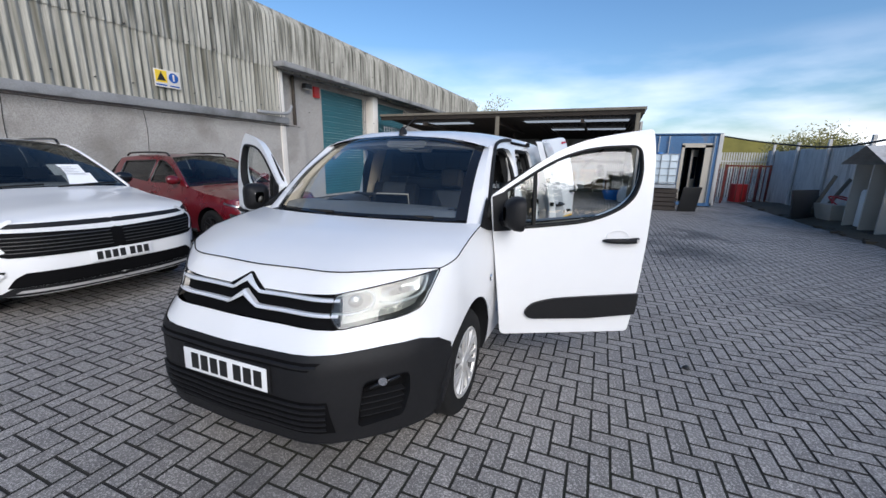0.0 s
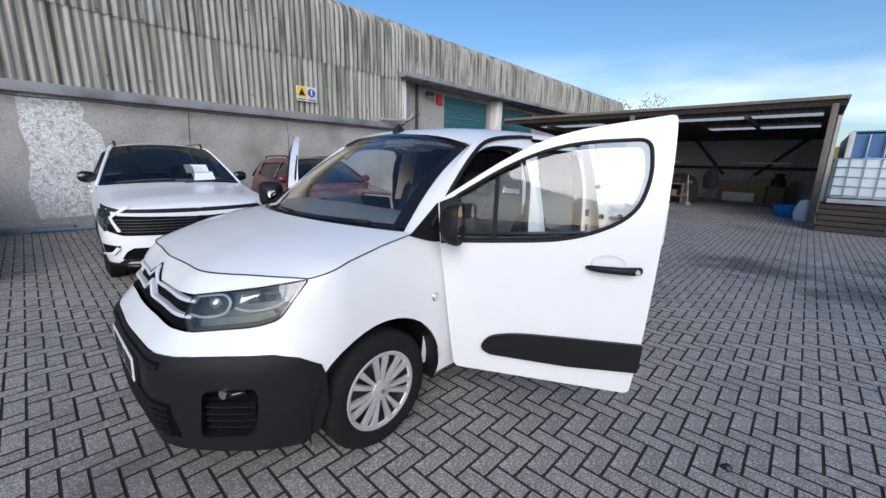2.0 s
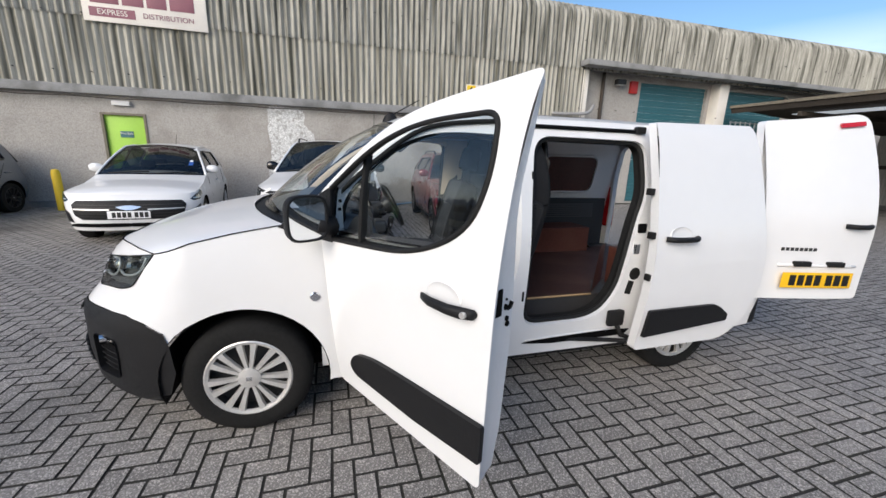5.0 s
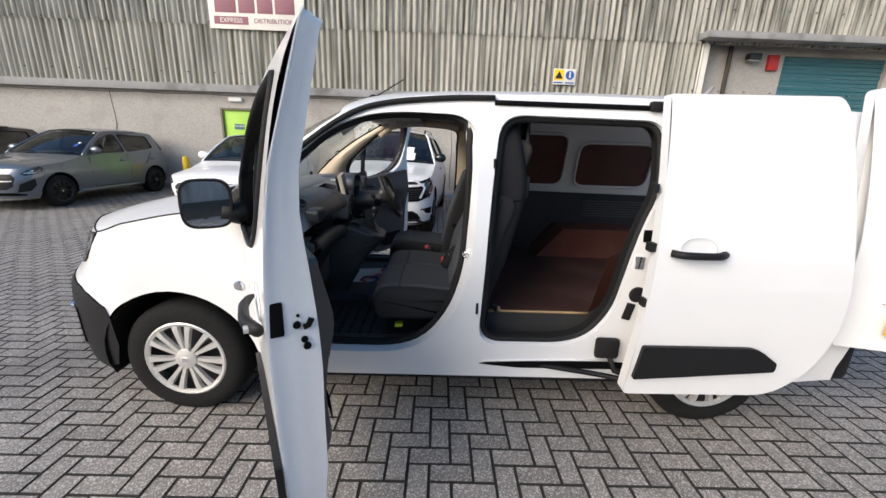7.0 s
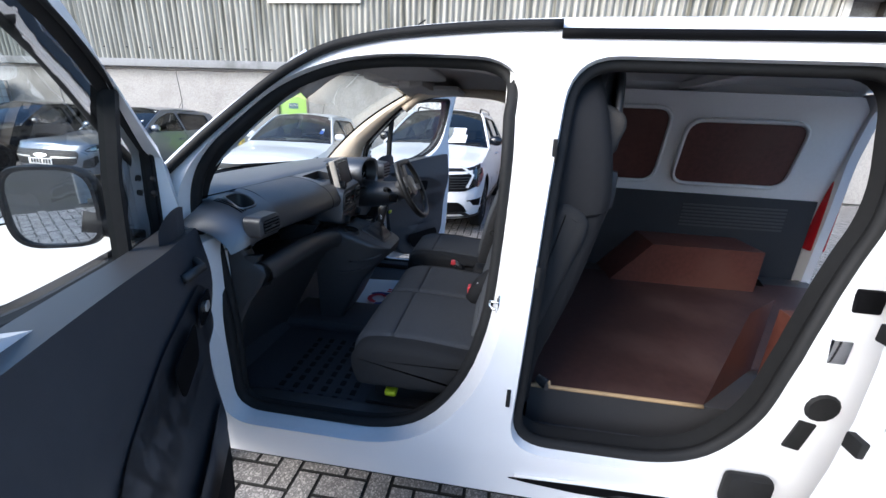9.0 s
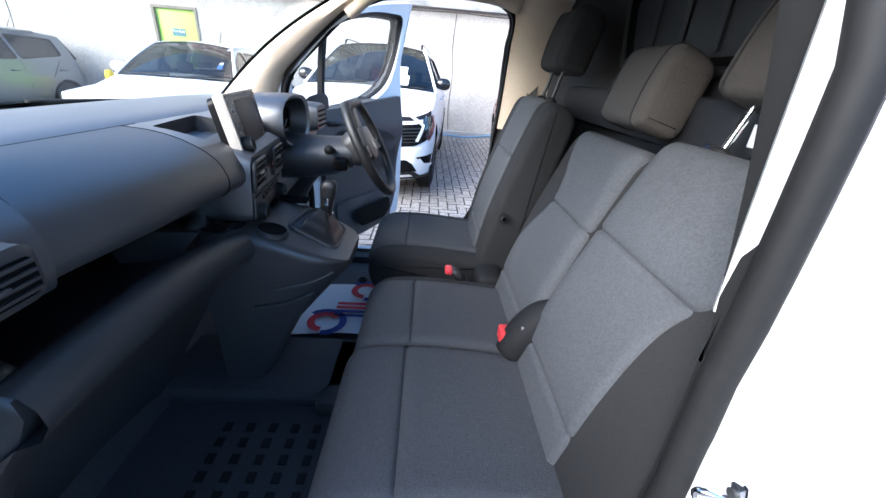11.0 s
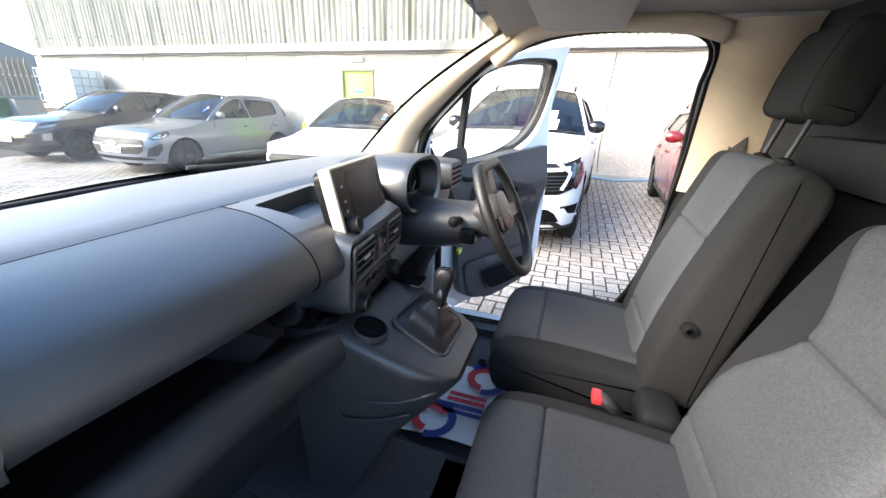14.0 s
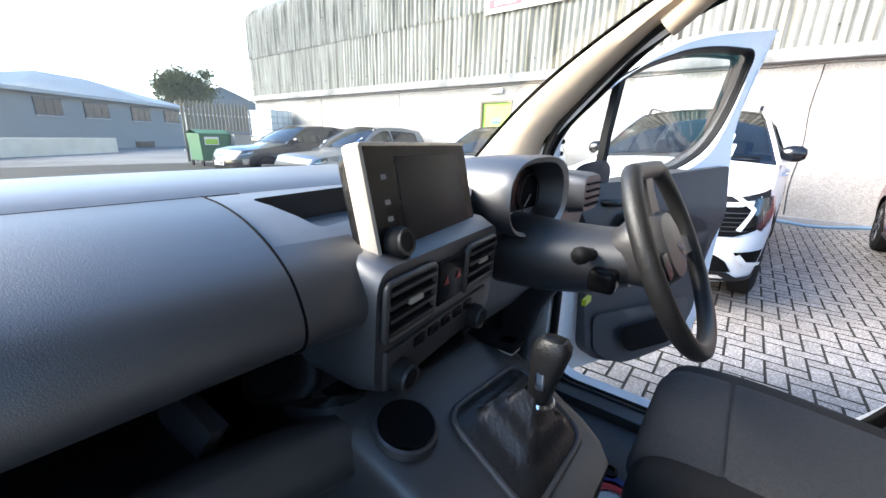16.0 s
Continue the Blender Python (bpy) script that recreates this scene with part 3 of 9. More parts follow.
warn = thing("warning_sign", "small white warning sign with yellow and blue symbols on cladding", "sign")
part("panel", box(WALL + 0.1, WALL + 0.115, 4.17, 4.76, 3.02, 3.4, 0.003), M["signwhite"], warn)
part("yellow_half", box(WALL + 0.115, WALL + 0.119, 4.19, 4.45, 3.12, 3.38), M["yellow"], warn)
bm = sheet([(4.22, 3.16), (4.42, 3.16), (4.32, 3.35)], (), lambda u, v: (WALL + 0.122, u, v), 0, 0)
part("triangle", bm, M["black"], warn, smooth=0)
part("blue_disc", cyl((WALL + 0.115, 4.6, 3.25), (WALL + 0.121, 4.6, 3.25), 0.11, n=24), M["blue"], warn)
part("mark", box(WALL + 0.121, WALL + 0.124, 4.58, 4.62, 3.18, 3.33), M["signwhite"], warn, smooth=0)
bm = box(WALL + 0.115, WALL + 0.119, 4.19, 4.43, 3.05, 3.08)
box(WALL + 0.115, WALL + 0.119, 4.5, 4.72, 3.05, 3.08, 0, bm)
part("writing_bars", bm, M["blue"], warn, smooth=0)

# loading bay: recessed front with two roller shutters under a flat hood
BAY = WALL - 0.35
bm = sheet([(8.1, -0.3), (28.4, -0.3), (28.4, 4.25), (8.1, 4.25)], [[(10.45, 0.05), (13.3, 0.05), (13.3, 4.0), (10.45, 4.0)], [(14.0, 0.05), (17.2, 0.05), (17.2, 4.0), (14.0, 4.0)]], lambda u, v: (BAY, u, v), 0, 0, 0.25, push=(-1, 0, 0))
part("bay_wall", bm, M["roughcast"], warehouse, smooth=0)
part("bay_return", box(WALL - 0.4, WALL + 0.04, 7.95, 8.15, -0.3, 4.2, 0.01), M["signwhite"], warehouse, "white painted corner boarding")
part("bay_hood", box(WALL - 0.4, WALL + 0.45, 7.8, 28.5, 4.18, 4.34, 0.015), M["concrete"], warehouse)
part("bay_column", box(BAY, WALL + 0.02, 13.45, 13.85, -0.1, 4.15, 0.01), M["signwhite"], warehouse)
for n_door, (y0, y1) in enumerate(((10.45, 13.3), (14.0, 17.2))):
    door = thing("door_%d" % (2 + n_door), "closed teal slatted roller shutter under the hood", "roller shutter", kind="structure")
    for k in range(38):
        z = 0.06 + k * 0.104
        part("slat", box(BAY - 0.14, BAY - 0.1 + 0.014 * (k % 2), y0, y1, z, z + 0.1, 0.012, seg=1), M["shutter"], door)
part("downpipe", tube([(BAY + 0.1, 8.9, z) for z in (0.3, 2.4, 3.2, 4.15)], 0.055, 10), M["timberdark"], warehouse)
part("elbow_pipe", tube(curve([(WALL + 0.2, 6.9, 2.78), (WALL + 0.24, 7.6, 2.8), (WALL + 0.22, 8.1, 2.86), (WALL + 0.1, 8.4, 3.1)], 6), 0.05, 10), M["greypipe"], warehouse)
alarm = thing("alarm_box", "red alarm siren box on the bay wall", "alarm")
part("case", box(BAY, BAY + 0.1, 9.98, 10.26, 3.62, 4.0, 0.02), M["red"], alarm)
flood = thing("flood_lamp", "small black floodlight on a bracket beside the alarm", "lamp")
part("head", box(BAY + 0.12, BAY + 0.3, 9.3, 9.62, 3.82, 3.98, 0.02), M["black"], flood)
part("glass_face", box(BAY + 0.14, BAY + 0.28, 9.33, 9.59, 3.81, 3.822), M["floodlens"], flood)
part("bracket", cyl((BAY, 9.46, 3.9), (BAY + 0.14, 9.46, 3.9), 0.02, n=8), M["black"], flood)
cage = thing("guard_cage", "galvanised vertical guard bars beside the shutter", "guard rail")
for k in range(7):
    part("bar", cyl((WALL + 0.5, 13.6 + k * 0.22, 0), (WALL + 0.5, 13.6 + k * 0.22, 2.9), 0.02, n=8), M["galv"], cage)
part("rail", cyl((WALL + 0.5, 13.55, 2.85), (WALL + 0.5, 15, 2.85), 0.022, n=8), M["galv"], cage)
bol = thing("bollard", "short yellow steel bollard beside the green door", "bollard")
part("post", lathe([(0.0, 0), (0.08, 0), (0.08, 0.8), (0.06, 0.88), (0.0, 0.9)], 16), M["yellow"], bol, m=pose(WALL + 0.6, -5.3, 0))
hose = solid("hose", tube(curve([(WALL + 0.2, -1.2, 0.06), (WALL + 0.3, 0.2, 0.05), (WALL + 0.25, 1.4, 0.07), (WALL + 0.4, 2.0, 0.06), (WALL + 0.28, 2.8, 0.12), (WALL + 0.3, 3.9, 0.06)], 8), 0.025, 8), M["bluehose"], "pale blue hose lying along the wall foot", "hose")

# ---------------------------------------------------------------- open-fronted shed across the yard end
CY = 14.1
shed = thing("open_shed", "open-fronted lean-to shed with dark roof and steel posts", "shed", kind="structure")
part("fascia", loft([[(-8.15, CY, 3.2), (-8.15, CY - 0.06, 3.33), (-8.15, CY, 3.4)], [(2.7, CY, 3.2), (2.7, CY - 0.06, 3.35), (2.7, CY, 3.42)]]), M["timberdark"], shed, smooth=0)
bm = box(-8.15, 2.75, CY - 0.12, CY + 0.05, 3.36, 3.45)
part("roof_edge", bm, M["timber"], shed, smooth=0)
roof_rows = []
for i in range(220):
    x = -8.15 + 10.9 * i / 219
    d = 0.02 * math.cos(x / 0.146 * math.tau)
    roof_rows.append([(x, CY, 3.36 + d), (x, CY + 9, 2.75 + d)])
part("roof", loft(roof_rows), M["timberdark"], shed)
for x0, x1, y0 in ((-1.9, 2.3, 15.6), (-7.2, -4.4, 15.6), (-1.0, 2.3, 18)):
    z = 3.33 - (y0 - CY) * 0.068
    # emission stands in for daylight through the panel; the roof above is unbroken
    part("roof_light", box(x0, x1, y0, y0 + 0.8, z - 0.05, z - 0.035), mat("cloudy_rooflight", (0.75, 0.8, 0.85), 0.6, emit=0.4), shed, smooth=0)
for x in (-2.68, 2.5):
    part("post", box(x - 0.07, x + 0.07, CY - 0.07, CY + 0.07, 0, 3.25, 0.008), M["timber"], shed)
for x in (-6.0, -2.68, 0.6, 2.5):
    part("rafter", box(x - 0.05, x + 0.05, CY, CY + 8.5, 2.95, 3.08), M["timberdark"], shed, smooth=0)
rows = []
for i in range(330):
    x = -8.15 + 11 * i / 329
    rows.append([(x, 22.4 + 0.018 * math.cos(x / 0.1 * math.tau), z) for z in (0, 1.6, 3.0)])
part("back_sheeting", loft(rows), M["backwall"], shed)
part("side_sheeting", box(2.6, 2.68, CY, 22.4, 0, 2.95), M["backwall"], shed, smooth=0)
part("sheeting_rail", box(-8.1, 2.6, 22.28, 22.38, 1.45, 1.6), M["timberdark"], shed, smooth=0)
for x0, x1 in ((-2.2, -0.8), (2.1, 0.4)):
    part("diagonal_brace", cyl((x0, 22.3, 2.9), (x1, 22.3, 1.2), 0.07, n=8), M["timberdark"], shed)
part("floor_slab", box(-8.1, 2.6, 20, 22.5, -0.1, 0.004), M["concrete"], shed, smooth=0)
tubel = thing("strip_light", "white fluorescent strip light on the shed wall", "lamp")
part("body", box(-0.2, 1.6, 22.2, 22.27, 1.72, 1.8, 0.01), M["whiteplastic"], tubel)

BX0, BX1, BY = -4.6, -1.35, 17.3


def bench():
    b = thing("workbench", "cluttered wooden workbench in the open shed", "workbench")
    part("top", box(BX0, BX1, BY, BY + 0.8, 0.80, 0.86, 0.006), M["timber"], b)
    for x in (BX0 + 0.05, -3.0, BX1 - 0.12):
        for y in (BY + 0.04, BY + 0.68):
            part("leg", box(x, x + 0.09, y, y + 0.09, 0, 0.80), M["timber"], b)
    part("shelf", box(BX0 + 0.05, BX1 - 0.05, BY + 0.1, BY + 0.75, 0.3, 0.34), M["timber"], b)
    part("side_board", box(-3.0, -2.25, BY - 0.03, BY, 0.25, 0.76), M["cardboard"], b, smooth=0)
    return b


bench()
rnd = random.Random(11)
stuff_mats = [M["black"], M["rustred"], M["whiteplastic"], M["darkmetal"], M["cardboard"], M["bluehose"], M["timberdark"], M["cardboard"], M["signwhite"], M["greypipe"], M["darkmetal"], M["black"]]
x = BX0 + 0.05
k = 0
while x < BX1 - 0.2:
    for z, deep in ((0.86, 0.05), (0.86, 0.42), (0.34, 0.2)):
        w, h = rnd.uniform(0.1, 0.34), rnd.uniform(0.08, 0.36 if z > 0.5 else 0.3)
        mm = rnd.choice(stuff_mats)
        kind = k % 4
        if kind == 0:
            bm = lathe([(0, 0), (w / 2.5, 0), (w / 2.4, h * 0.75), (w / 5, h * 0.9), (w / 6, h), (0, h)], 12)
            solid("paint_tin", bm, mm, "grimy round tin on the bench", "tin", "clutter on the workbench", m=pose(x + w / 2, BY + deep + 0.12, z))
        elif kind == 1:
            t = thing("tool_box", "grimy tool box with a carrying handle", "tool box", "clutter on the workbench", m=pose(x, BY + deep, z, 0, 0, rnd.uniform(-15, 15)))
            part("case", box(0, w, 0, 0.2, 0, h * 0.8, 0.015), mm, t)
            part("handle", tube([(w * 0.25, 0.1, h * 0.8), (w * 0.3, 0.1, h), (w * 0.7, 0.1, h), (w * 0.75, 0.1, h * 0.8)], 0.01, 6), M["black"], t)
        elif kind == 2:
            rows = [[(w * 0.5 * kk * math.cos(a) * (1 + 0.2 * math.sin(3 * a + k)), 0.12 * kk * math.sin(a) * (1 + 0.2 * math.cos(2 * a)), zz * h * 0.6) for a in [i * math.tau / 12 for i in range(12)]] for zz, kk in ((0, 1.0), (0.5, 1.05), (0.85, 0.6), (1.0, 0.1))]
            solid("rag_bundle", loft(rows, closed=True, caps=True), mm, "crumpled rag bundle on the bench", "rag", "clutter on the workbench", m=pose(x + w / 2, BY + deep + 0.1, z))
        else:
            solid("carton", box(0, w, 0, 0.22, 0, h, 0.006), mm, "worn small carton on the bench", "box", "clutter on the workbench", m=pose(x, BY + deep, z, 0, 0, rnd.uniform(-20, 20)))
        k += 1
    x += rnd.uniform(0.2, 0.3)
rows = [[(-1.75 + 0.62 * kk * math.cos(a) * (1 + 0.12 * math.sin(3 * a)), 18.45 + 0.35 * kk * math.sin(a), zz + 0.05 * math.sin(5 * a) * kk) for a in [i * math.tau / 20 for i in range(20)]] for zz, kk in ((0.0, 1.0), (0.4, 1.02), (0.8, 0.95), (1.05, 0.75), (1.2, 0.4), (1.25, 0.05))]
solid("tarpaulin", loft(rows, closed=True), M["timberdark"], "heap under a dark grey tarpaulin behind the bench", "tarpaulin")
rows = [[(-0.75 + sx * w, 18.8 + sy * 0.1, z) for sx, sy in ((-1, -1), (0, -1.4), (1, -1), (1, 1), (0, 1.3), (-1, 1))] for z, w in ((0.62, 0.17), (0.8, 0.24), (1.15, 0.25), (1.35, 0.16), (1.48, 0.07))]
coat = thing("hung_coat", "black work coat hung on a leaning pole", "coat")
part("cloth", loft(rows, closed=True, caps=True), M["black"], coat)
part("pole", cyl((-0.95, 18.85, 0.0), (-0.62, 18.85, 1.55), 0.02, n=8), M["timber"], coat)
mop = thing("floor_mop", "white-handled mop leaning by the bench", "mop")
part("handle", cyl((-1.15, 17.2, 0.1), (-1.32, 17.45, 1.2), 0.014, n=8), M["whiteplastic"], mop)
part("head", lathe([(0, 0), (0.12, 0), (0.09, 0.1), (0.02, 0.14), (0, 0.14)], 12), M["greypipe"], mop, m=pose(-1.14, 17.18, 0))
panel = thing("switch_panel", "grey board of white switch boxes above the bench", "switchboard")
part("board", box(-3.15, -2.55, 18.12, 18.15, 0.95, 1.75), M["darkmetal"], panel, smooth=0)
for x, z, w, h in ((-3.1, 1.3, 0.2, 0.25), (-2.85, 1.45, 0.24, 0.2), (-2.85, 1.1, 0.2, 0.28), (-3.08, 1.05, 0.14, 0.18)):
    part("switch_box", box(x, x + w, 18.02, 18.12, z, z + h, 0.01), M["whiteplastic"], panel)
part("upright", box(-2.9, -2.8, 18.15, 18.25, 0, 2.9), M["timberdark"], panel, smooth=0)
conduit = solid("conduit", tube(curve([(-2.6, 14.2, 0.9), (-2.6, 14.2, 1.6), (-2.45, 14.3, 1.75), (-1.9, 15.6, 1.72), (-1.7, 17.6, 1.7)], 5), 0.025, 8), M["whiteplastic"], "white plastic conduit bent off the post", "pipe")
notice = thing("notice_plate", "small white notice plate on the shed post", "sign")
part("plate", box(-2.95, -2.5, 14.22, 14.24, 1.35, 1.68, 0.004), M["signwhite"], notice)
for x, y, w, h, ml, nm, lb in ((-0.9, 22.0, 1.0, 0.95, "cardboard", "cardboard_sheet", "large brown cardboard sheet leaning on the shed wall"), (0.3, 22.05, 1.3, 1.1, "cardboard", "cardboard_sheet", "large brown cardboard sheet leaning on the shed wall"), (-0.6, 21.6, 1.2, 0.42, "signwhite", "white_board", "white board lying against the cardboard"), (1.75, 21.9, 0.3, 1.0, "timber", "timber_board", "upright timber board in the shed")):
    solid(nm, box(0, w, 0, 0.03, 0, h, 0.004), M[ml], lb, "board", m=pose(x, y, 0, 8, 0, 0))
def stand(x, y):
    t = thing("tool_stand", "dark steel stand carrying black machinery", "stand")
    for i in (0, 0.7):
        for j in (0, 0.5):
            part("leg", box(x + i, x + i + 0.05, y + j, y + j + 0.05, 0, 0.75), M["rustred"], t)
    part("tray", box(x - 0.02, x + 0.78, y - 0.02, y + 0.57, 0.72, 0.77), M["darkmetal"], t)
    part("machine", lathe([(0, 0.77), (0.22, 0.77), (0.26, 1.0), (0.15, 1.15), (0.2, 1.3), (0, 1.34)], 14), M["black"], t, m=pose(x + 0.36, y + 0.26, 0))


stand(1.0, 21.0)
solid("basin", lathe([(0.3, 0), (0.42, 0.36), (0.44, 0.36), (0.44, 0.34), (0.32, 0.03), (0, 0.03)], 20), M["binblue"], "round blue plastic tub on the paving", "tub", m=pose(2.0, 15.6, 0))
solid("rubble_sack", lathe([(0, 0), (0.2, 0.02), (0.24, 0.25), (0.2, 0.45), (0.13, 0.6), (0.05, 0.64), (0, 0.62)], 14), M["whiteplastic"], "bulging white plastic rubble sack", "sack", m=pose(2.35, 14.4, 0))

solid("debris", lathe([(0, 0), (0.022, 0.0), (0.026, 0.012), (0.014, 0.026), (0, 0.028)], 7), M["black"], "small dark lump of debris on the paving", "debris", m=pose(2.24, 1.1, 0.001, 0, 0, 20), smooth=0)


def wheelie(x, y, m_body, label, w=0.55, d=0.6, h=1.0, turn=0):
    t = thing("wheelie_bin", label, "bin", m=pose(x, y, 0, 0, 0, turn))
    rows = [[(sx * w / 2 * k, sy * d / 2 * k, z) for sx, sy in ((-1, -1), (1, -1), (1, 1), (-1, 1))] for z, k in ((0.06, 0.8), (h * 0.9, 1.0))]
    part("body", loft(rows, closed=True, caps=True), m_body, t, smooth=0)
    part("lid", box(-w / 2 - 0.02, w / 2 + 0.02, -d / 2 - 0.03, d / 2 + 0.02, h * 0.9, h * 0.97, 0.025), m_body, t)
    for s in (-1, 1):
        part("wheel", cyl((s * w * 0.4, d * 0.4, 0.1), (s * w * 0.48, d * 0.4, 0.1), 0.1, n=16), M["tyre"], t)
    part("sticker", box(-w * 0.3, w * 0.3, -d / 2 * 0.97 - 0.012, -d / 2 * 0.97 - 0.008, h * 0.5, h * 0.72), M["greendoor"], t, smooth=0)
    return t


wheelie(-2.3, 14.75, M["binblue"], "blue wheelie bin with a green sticker by the post", 0.5, 0.55, 0.95)

# ---------------------------------------------------------------- container, tank and right-hand boundary
cont = thing("shipping_container", "blue weathered shipping container used as a site office", "container")
X0, X1, Y0, Y1 = 2.95, 5.2, 14.3, 20.3
part("front_panel", sheet([(X0, 0.12), (X1, 0.12), (X1, 2.5), (X0, 2.5)], [[(4.12, 0.15), (4.78, 0.15), (4.78, 2.06), (4.12, 2.06)]], lambda u, v: (u, Y0, v), 0, 0, 0.05), M["container"], cont, smooth=0)
rows = []
for i in range(130):
    y = Y0 + 6 * i / 129
    d = 0.025 if (i // 3) % 2 else 0
    rows.append([(X1 + d, y, 0.1), (X1 + d, y, 2.48)])
part("side_panel", loft(rows), M["container"], cont, smooth=20)
part("roof", box(X0, X1 + 0.03, Y0, Y1, 2.46, 2.54), M["container"], cont, smooth=0)
part("far_side", box(X0, X0 + 0.04, Y0 + 0.06, Y1, 0.1, 2.46), M["container"], cont, smooth=0)
part("back_panel", box(X0, X1, Y1 - 0.04, Y1, 0.1, 2.46), M["container"], cont, smooth=0)
part("floor", box(X0 + 0.05, X1 - 0.02, Y0 + 0.06, Y1 - 0.05, 0.1, 0.16), M["timberdark"], cont, smooth=0)
for x in (X0, X1 - 0.02):
    part("corner_post", box(x - 0.05, x + 0.07, Y0 - 0.04, Y0 + 0.08, 0.05, 2.52, 0.01), M["steelsheet"], cont)
part("sill_rail", box(X0, X1, Y0 - 0.04, Y0 + 0.02, 0.03, 0.14), M["container"], cont, smooth=0)
for x in (3.3, 3.62, 5.0):
    part("lock_rod", cyl((x, Y0 - 0.06, 0.15), (x, Y0 - 0.06, 2.45), 0.02, n=8), M["galv"], cont)
bm = box(4.05, 4.14, Y0 - 0.03, Y0 + 0.04, 0.12, 2.14)
box(4.76, 4.98, Y0 - 0.03, Y0 + 0.04, 0.12, 2.14, 0, bm)
box(4.05, 4.98, Y0 - 0.03, Y0 + 0.04, 2.06, 2.2, 0, bm)
part("doorway_frame", bm, M["cream"], cont, smooth=0)
leaf = part("open_door", box(0, 0.62, 0, 0.04, 0.2, 2.0, 0.004), M["cream"], cont, "half-open cream door with a window", m=pose(4.45, Y0 + 0.3, 0, 0, 0, 62))
part("door_pane", box(0.12, 0.5, -0.006, -0.002, 0.95, 1.75), M["glasstint"], leaf, smooth=0)


def ibc(x, y, z, turn=0, m_body=None):
    t = thing("ibc_tank", "white plastic liquid tank in a galvanised wire cage", "tank", m=pose(x, y, z, 0, 0, turn))
    part("tank", box(-0.48, 0.48, -0.56, 0.56, 0.14, 1.08, 0.06), M["ibc"], t)
    for zz in (0.2, 0.42, 0.64, 0.86, 1.07):
        bm = tube([(a * 0.51, b * 0.59, zz) for a, b in ((-1, -1), (1, -1), (1, 1), (-1, 1))], 0.012, 6, closed=True)
        part("cage_ring", bm, M["galv"], t)
    for k in range(5):
        for s in (-1, 1):
            part("cage_bar", cyl((-0.51 + k * 0.255, s * 0.59, 0.12), (-0.51 + k * 0.255, s * 0.59, 1.08), 0.011, n=6), M["galv"], t)
            part("cage_bar", cyl((s * 0.51, -0.59 + k * 0.295, 0.12), (s * 0.51, -0.59 + k * 0.295, 1.08), 0.011, n=6), M["galv"], t)
    part("cap", cyl((0, 0, 1.08), (0, 0, 1.13), 0.09, n=16), M["binblue"], t)
    part("pallet_base", box(-0.5, 0.5, -0.58, 0.58, 0.02, 0.12), M["galv"], t, smooth=0)
    return t


def pallet(x, y, z, turn=0):
    t = thing("pallet", "weathered wooden pallet in a stack", "pallet", "stacked pallets", m=pose(x, y, z, 0, 0, turn))
    for k in range(6):
        part("deck_board", box(-0.6, 0.6, -0.5 + k * 0.185, -0.5 + k * 0.185 + 0.1, 0.115, 0.135), M["timberdark"], t, smooth=0)
    for k in (-0.5, -0.05, 0.4):
        part("bearer", box(-0.6, 0.6, k, k + 0.09, 0.02, 0.115), M["timberdark"], t, smooth=0)
    return t


for k in range(5):
    pallet(3.2, 12.75, k * 0.14, random.uniform(-3, 3))
ibc(3.2, 12.75, 0.71)
solid("black_panel", box(0, 0.6, 0, 0.04, 0, 0.8, 0.01), M["black"], "black board leaning on the pallets", "board", m=pose(3.85, 12.2, 0, 12, 0, 25))

fence = thing("metal_fence", "tall grey corrugated metal sheet fence on posts", "fence", kind="structure")
FX = 7.9
for k in range(18):
    y0 = 1.0 + k * 0.98
    rows = []
    for i in range(28):
        y = y0 + 0.98 * i / 27
        d = 0.02 * math.cos(i * math.tau / 4.5)
        rows.append([(FX + d, y, 0.05), (FX + d, y, 2.05 + 0.03 * math.sin(k * 2.3))])
    part("sheet", loft(rows), M["steelsheet"], fence)
for k in range(9):
    part("post", box(FX - 0.1, FX - 0.03, 1.0 + k * 2.1, 1.09 + k * 2.1, 0, 2.3), M["steelsheet"], fence, smooth=0)
for k in range(30):
    part("pale", box(5.3 + k * 0.09, 5.35 + k * 0.09, 18.4, 18.42, 0.1, 2.0), M["steelsheet"], fence, smooth=0)
part("top_rail", box(5.2, 8.0, 18.36, 18.4, 1.6, 1.66), M["steelsheet"], fence, smooth=0)
stl = thing("red_stillage", "rusty red steel cage stillage by the fence", "stillage")
for x in (5.9, 7.3):
    for y in (16.2, 17.2):
        part("post", box(x, x + 0.06, y, y + 0.06, 0, 1.5), M["rustred"], stl, smooth=0)
for k in range(7):
    part("bar", box(5.96 + k * 0.2, 5.99 + k * 0.2, 16.2, 16.22, 0.1, 1.45), M["rustred"], stl, smooth=0)
part("top_bar", box(5.9, 7.36, 16.18, 16.24, 1.42, 1.48), M["rustred"], stl, smooth=0)
part("drum", cyl((6.6, 16.8, 0.05), (6.6, 16.8, 0.75), 0.3, n=20), M["red"], stl)
bm = bmesh.new()
random.seed(7)
for k in range(420):
    x, y = random.uniform(6.5, 7.85), random.uniform(3, 16)
    s = random.uniform(0.03, 0.13)
    box(x, x + s * 1.6, y, y + s, 0, s * 0.5, 0, bm)
solid("rubble", bm, M["soil"], "dark earth, leaves and rubble along the fence", "rubble", kind="stuff", smooth=0)
rows = []
for i in range(30):
    y = 2.5 + 14 * i / 29
    rows.append([(6.55 + 0.06 * math.sin(i * 1.7), y, -0.02), (6.75 + 0.05 * math.sin(i), y, 0.07), (7.3, y, 0.13 + 0.03 * math.sin(i * 2.1)), (FX, y, 0.1)])
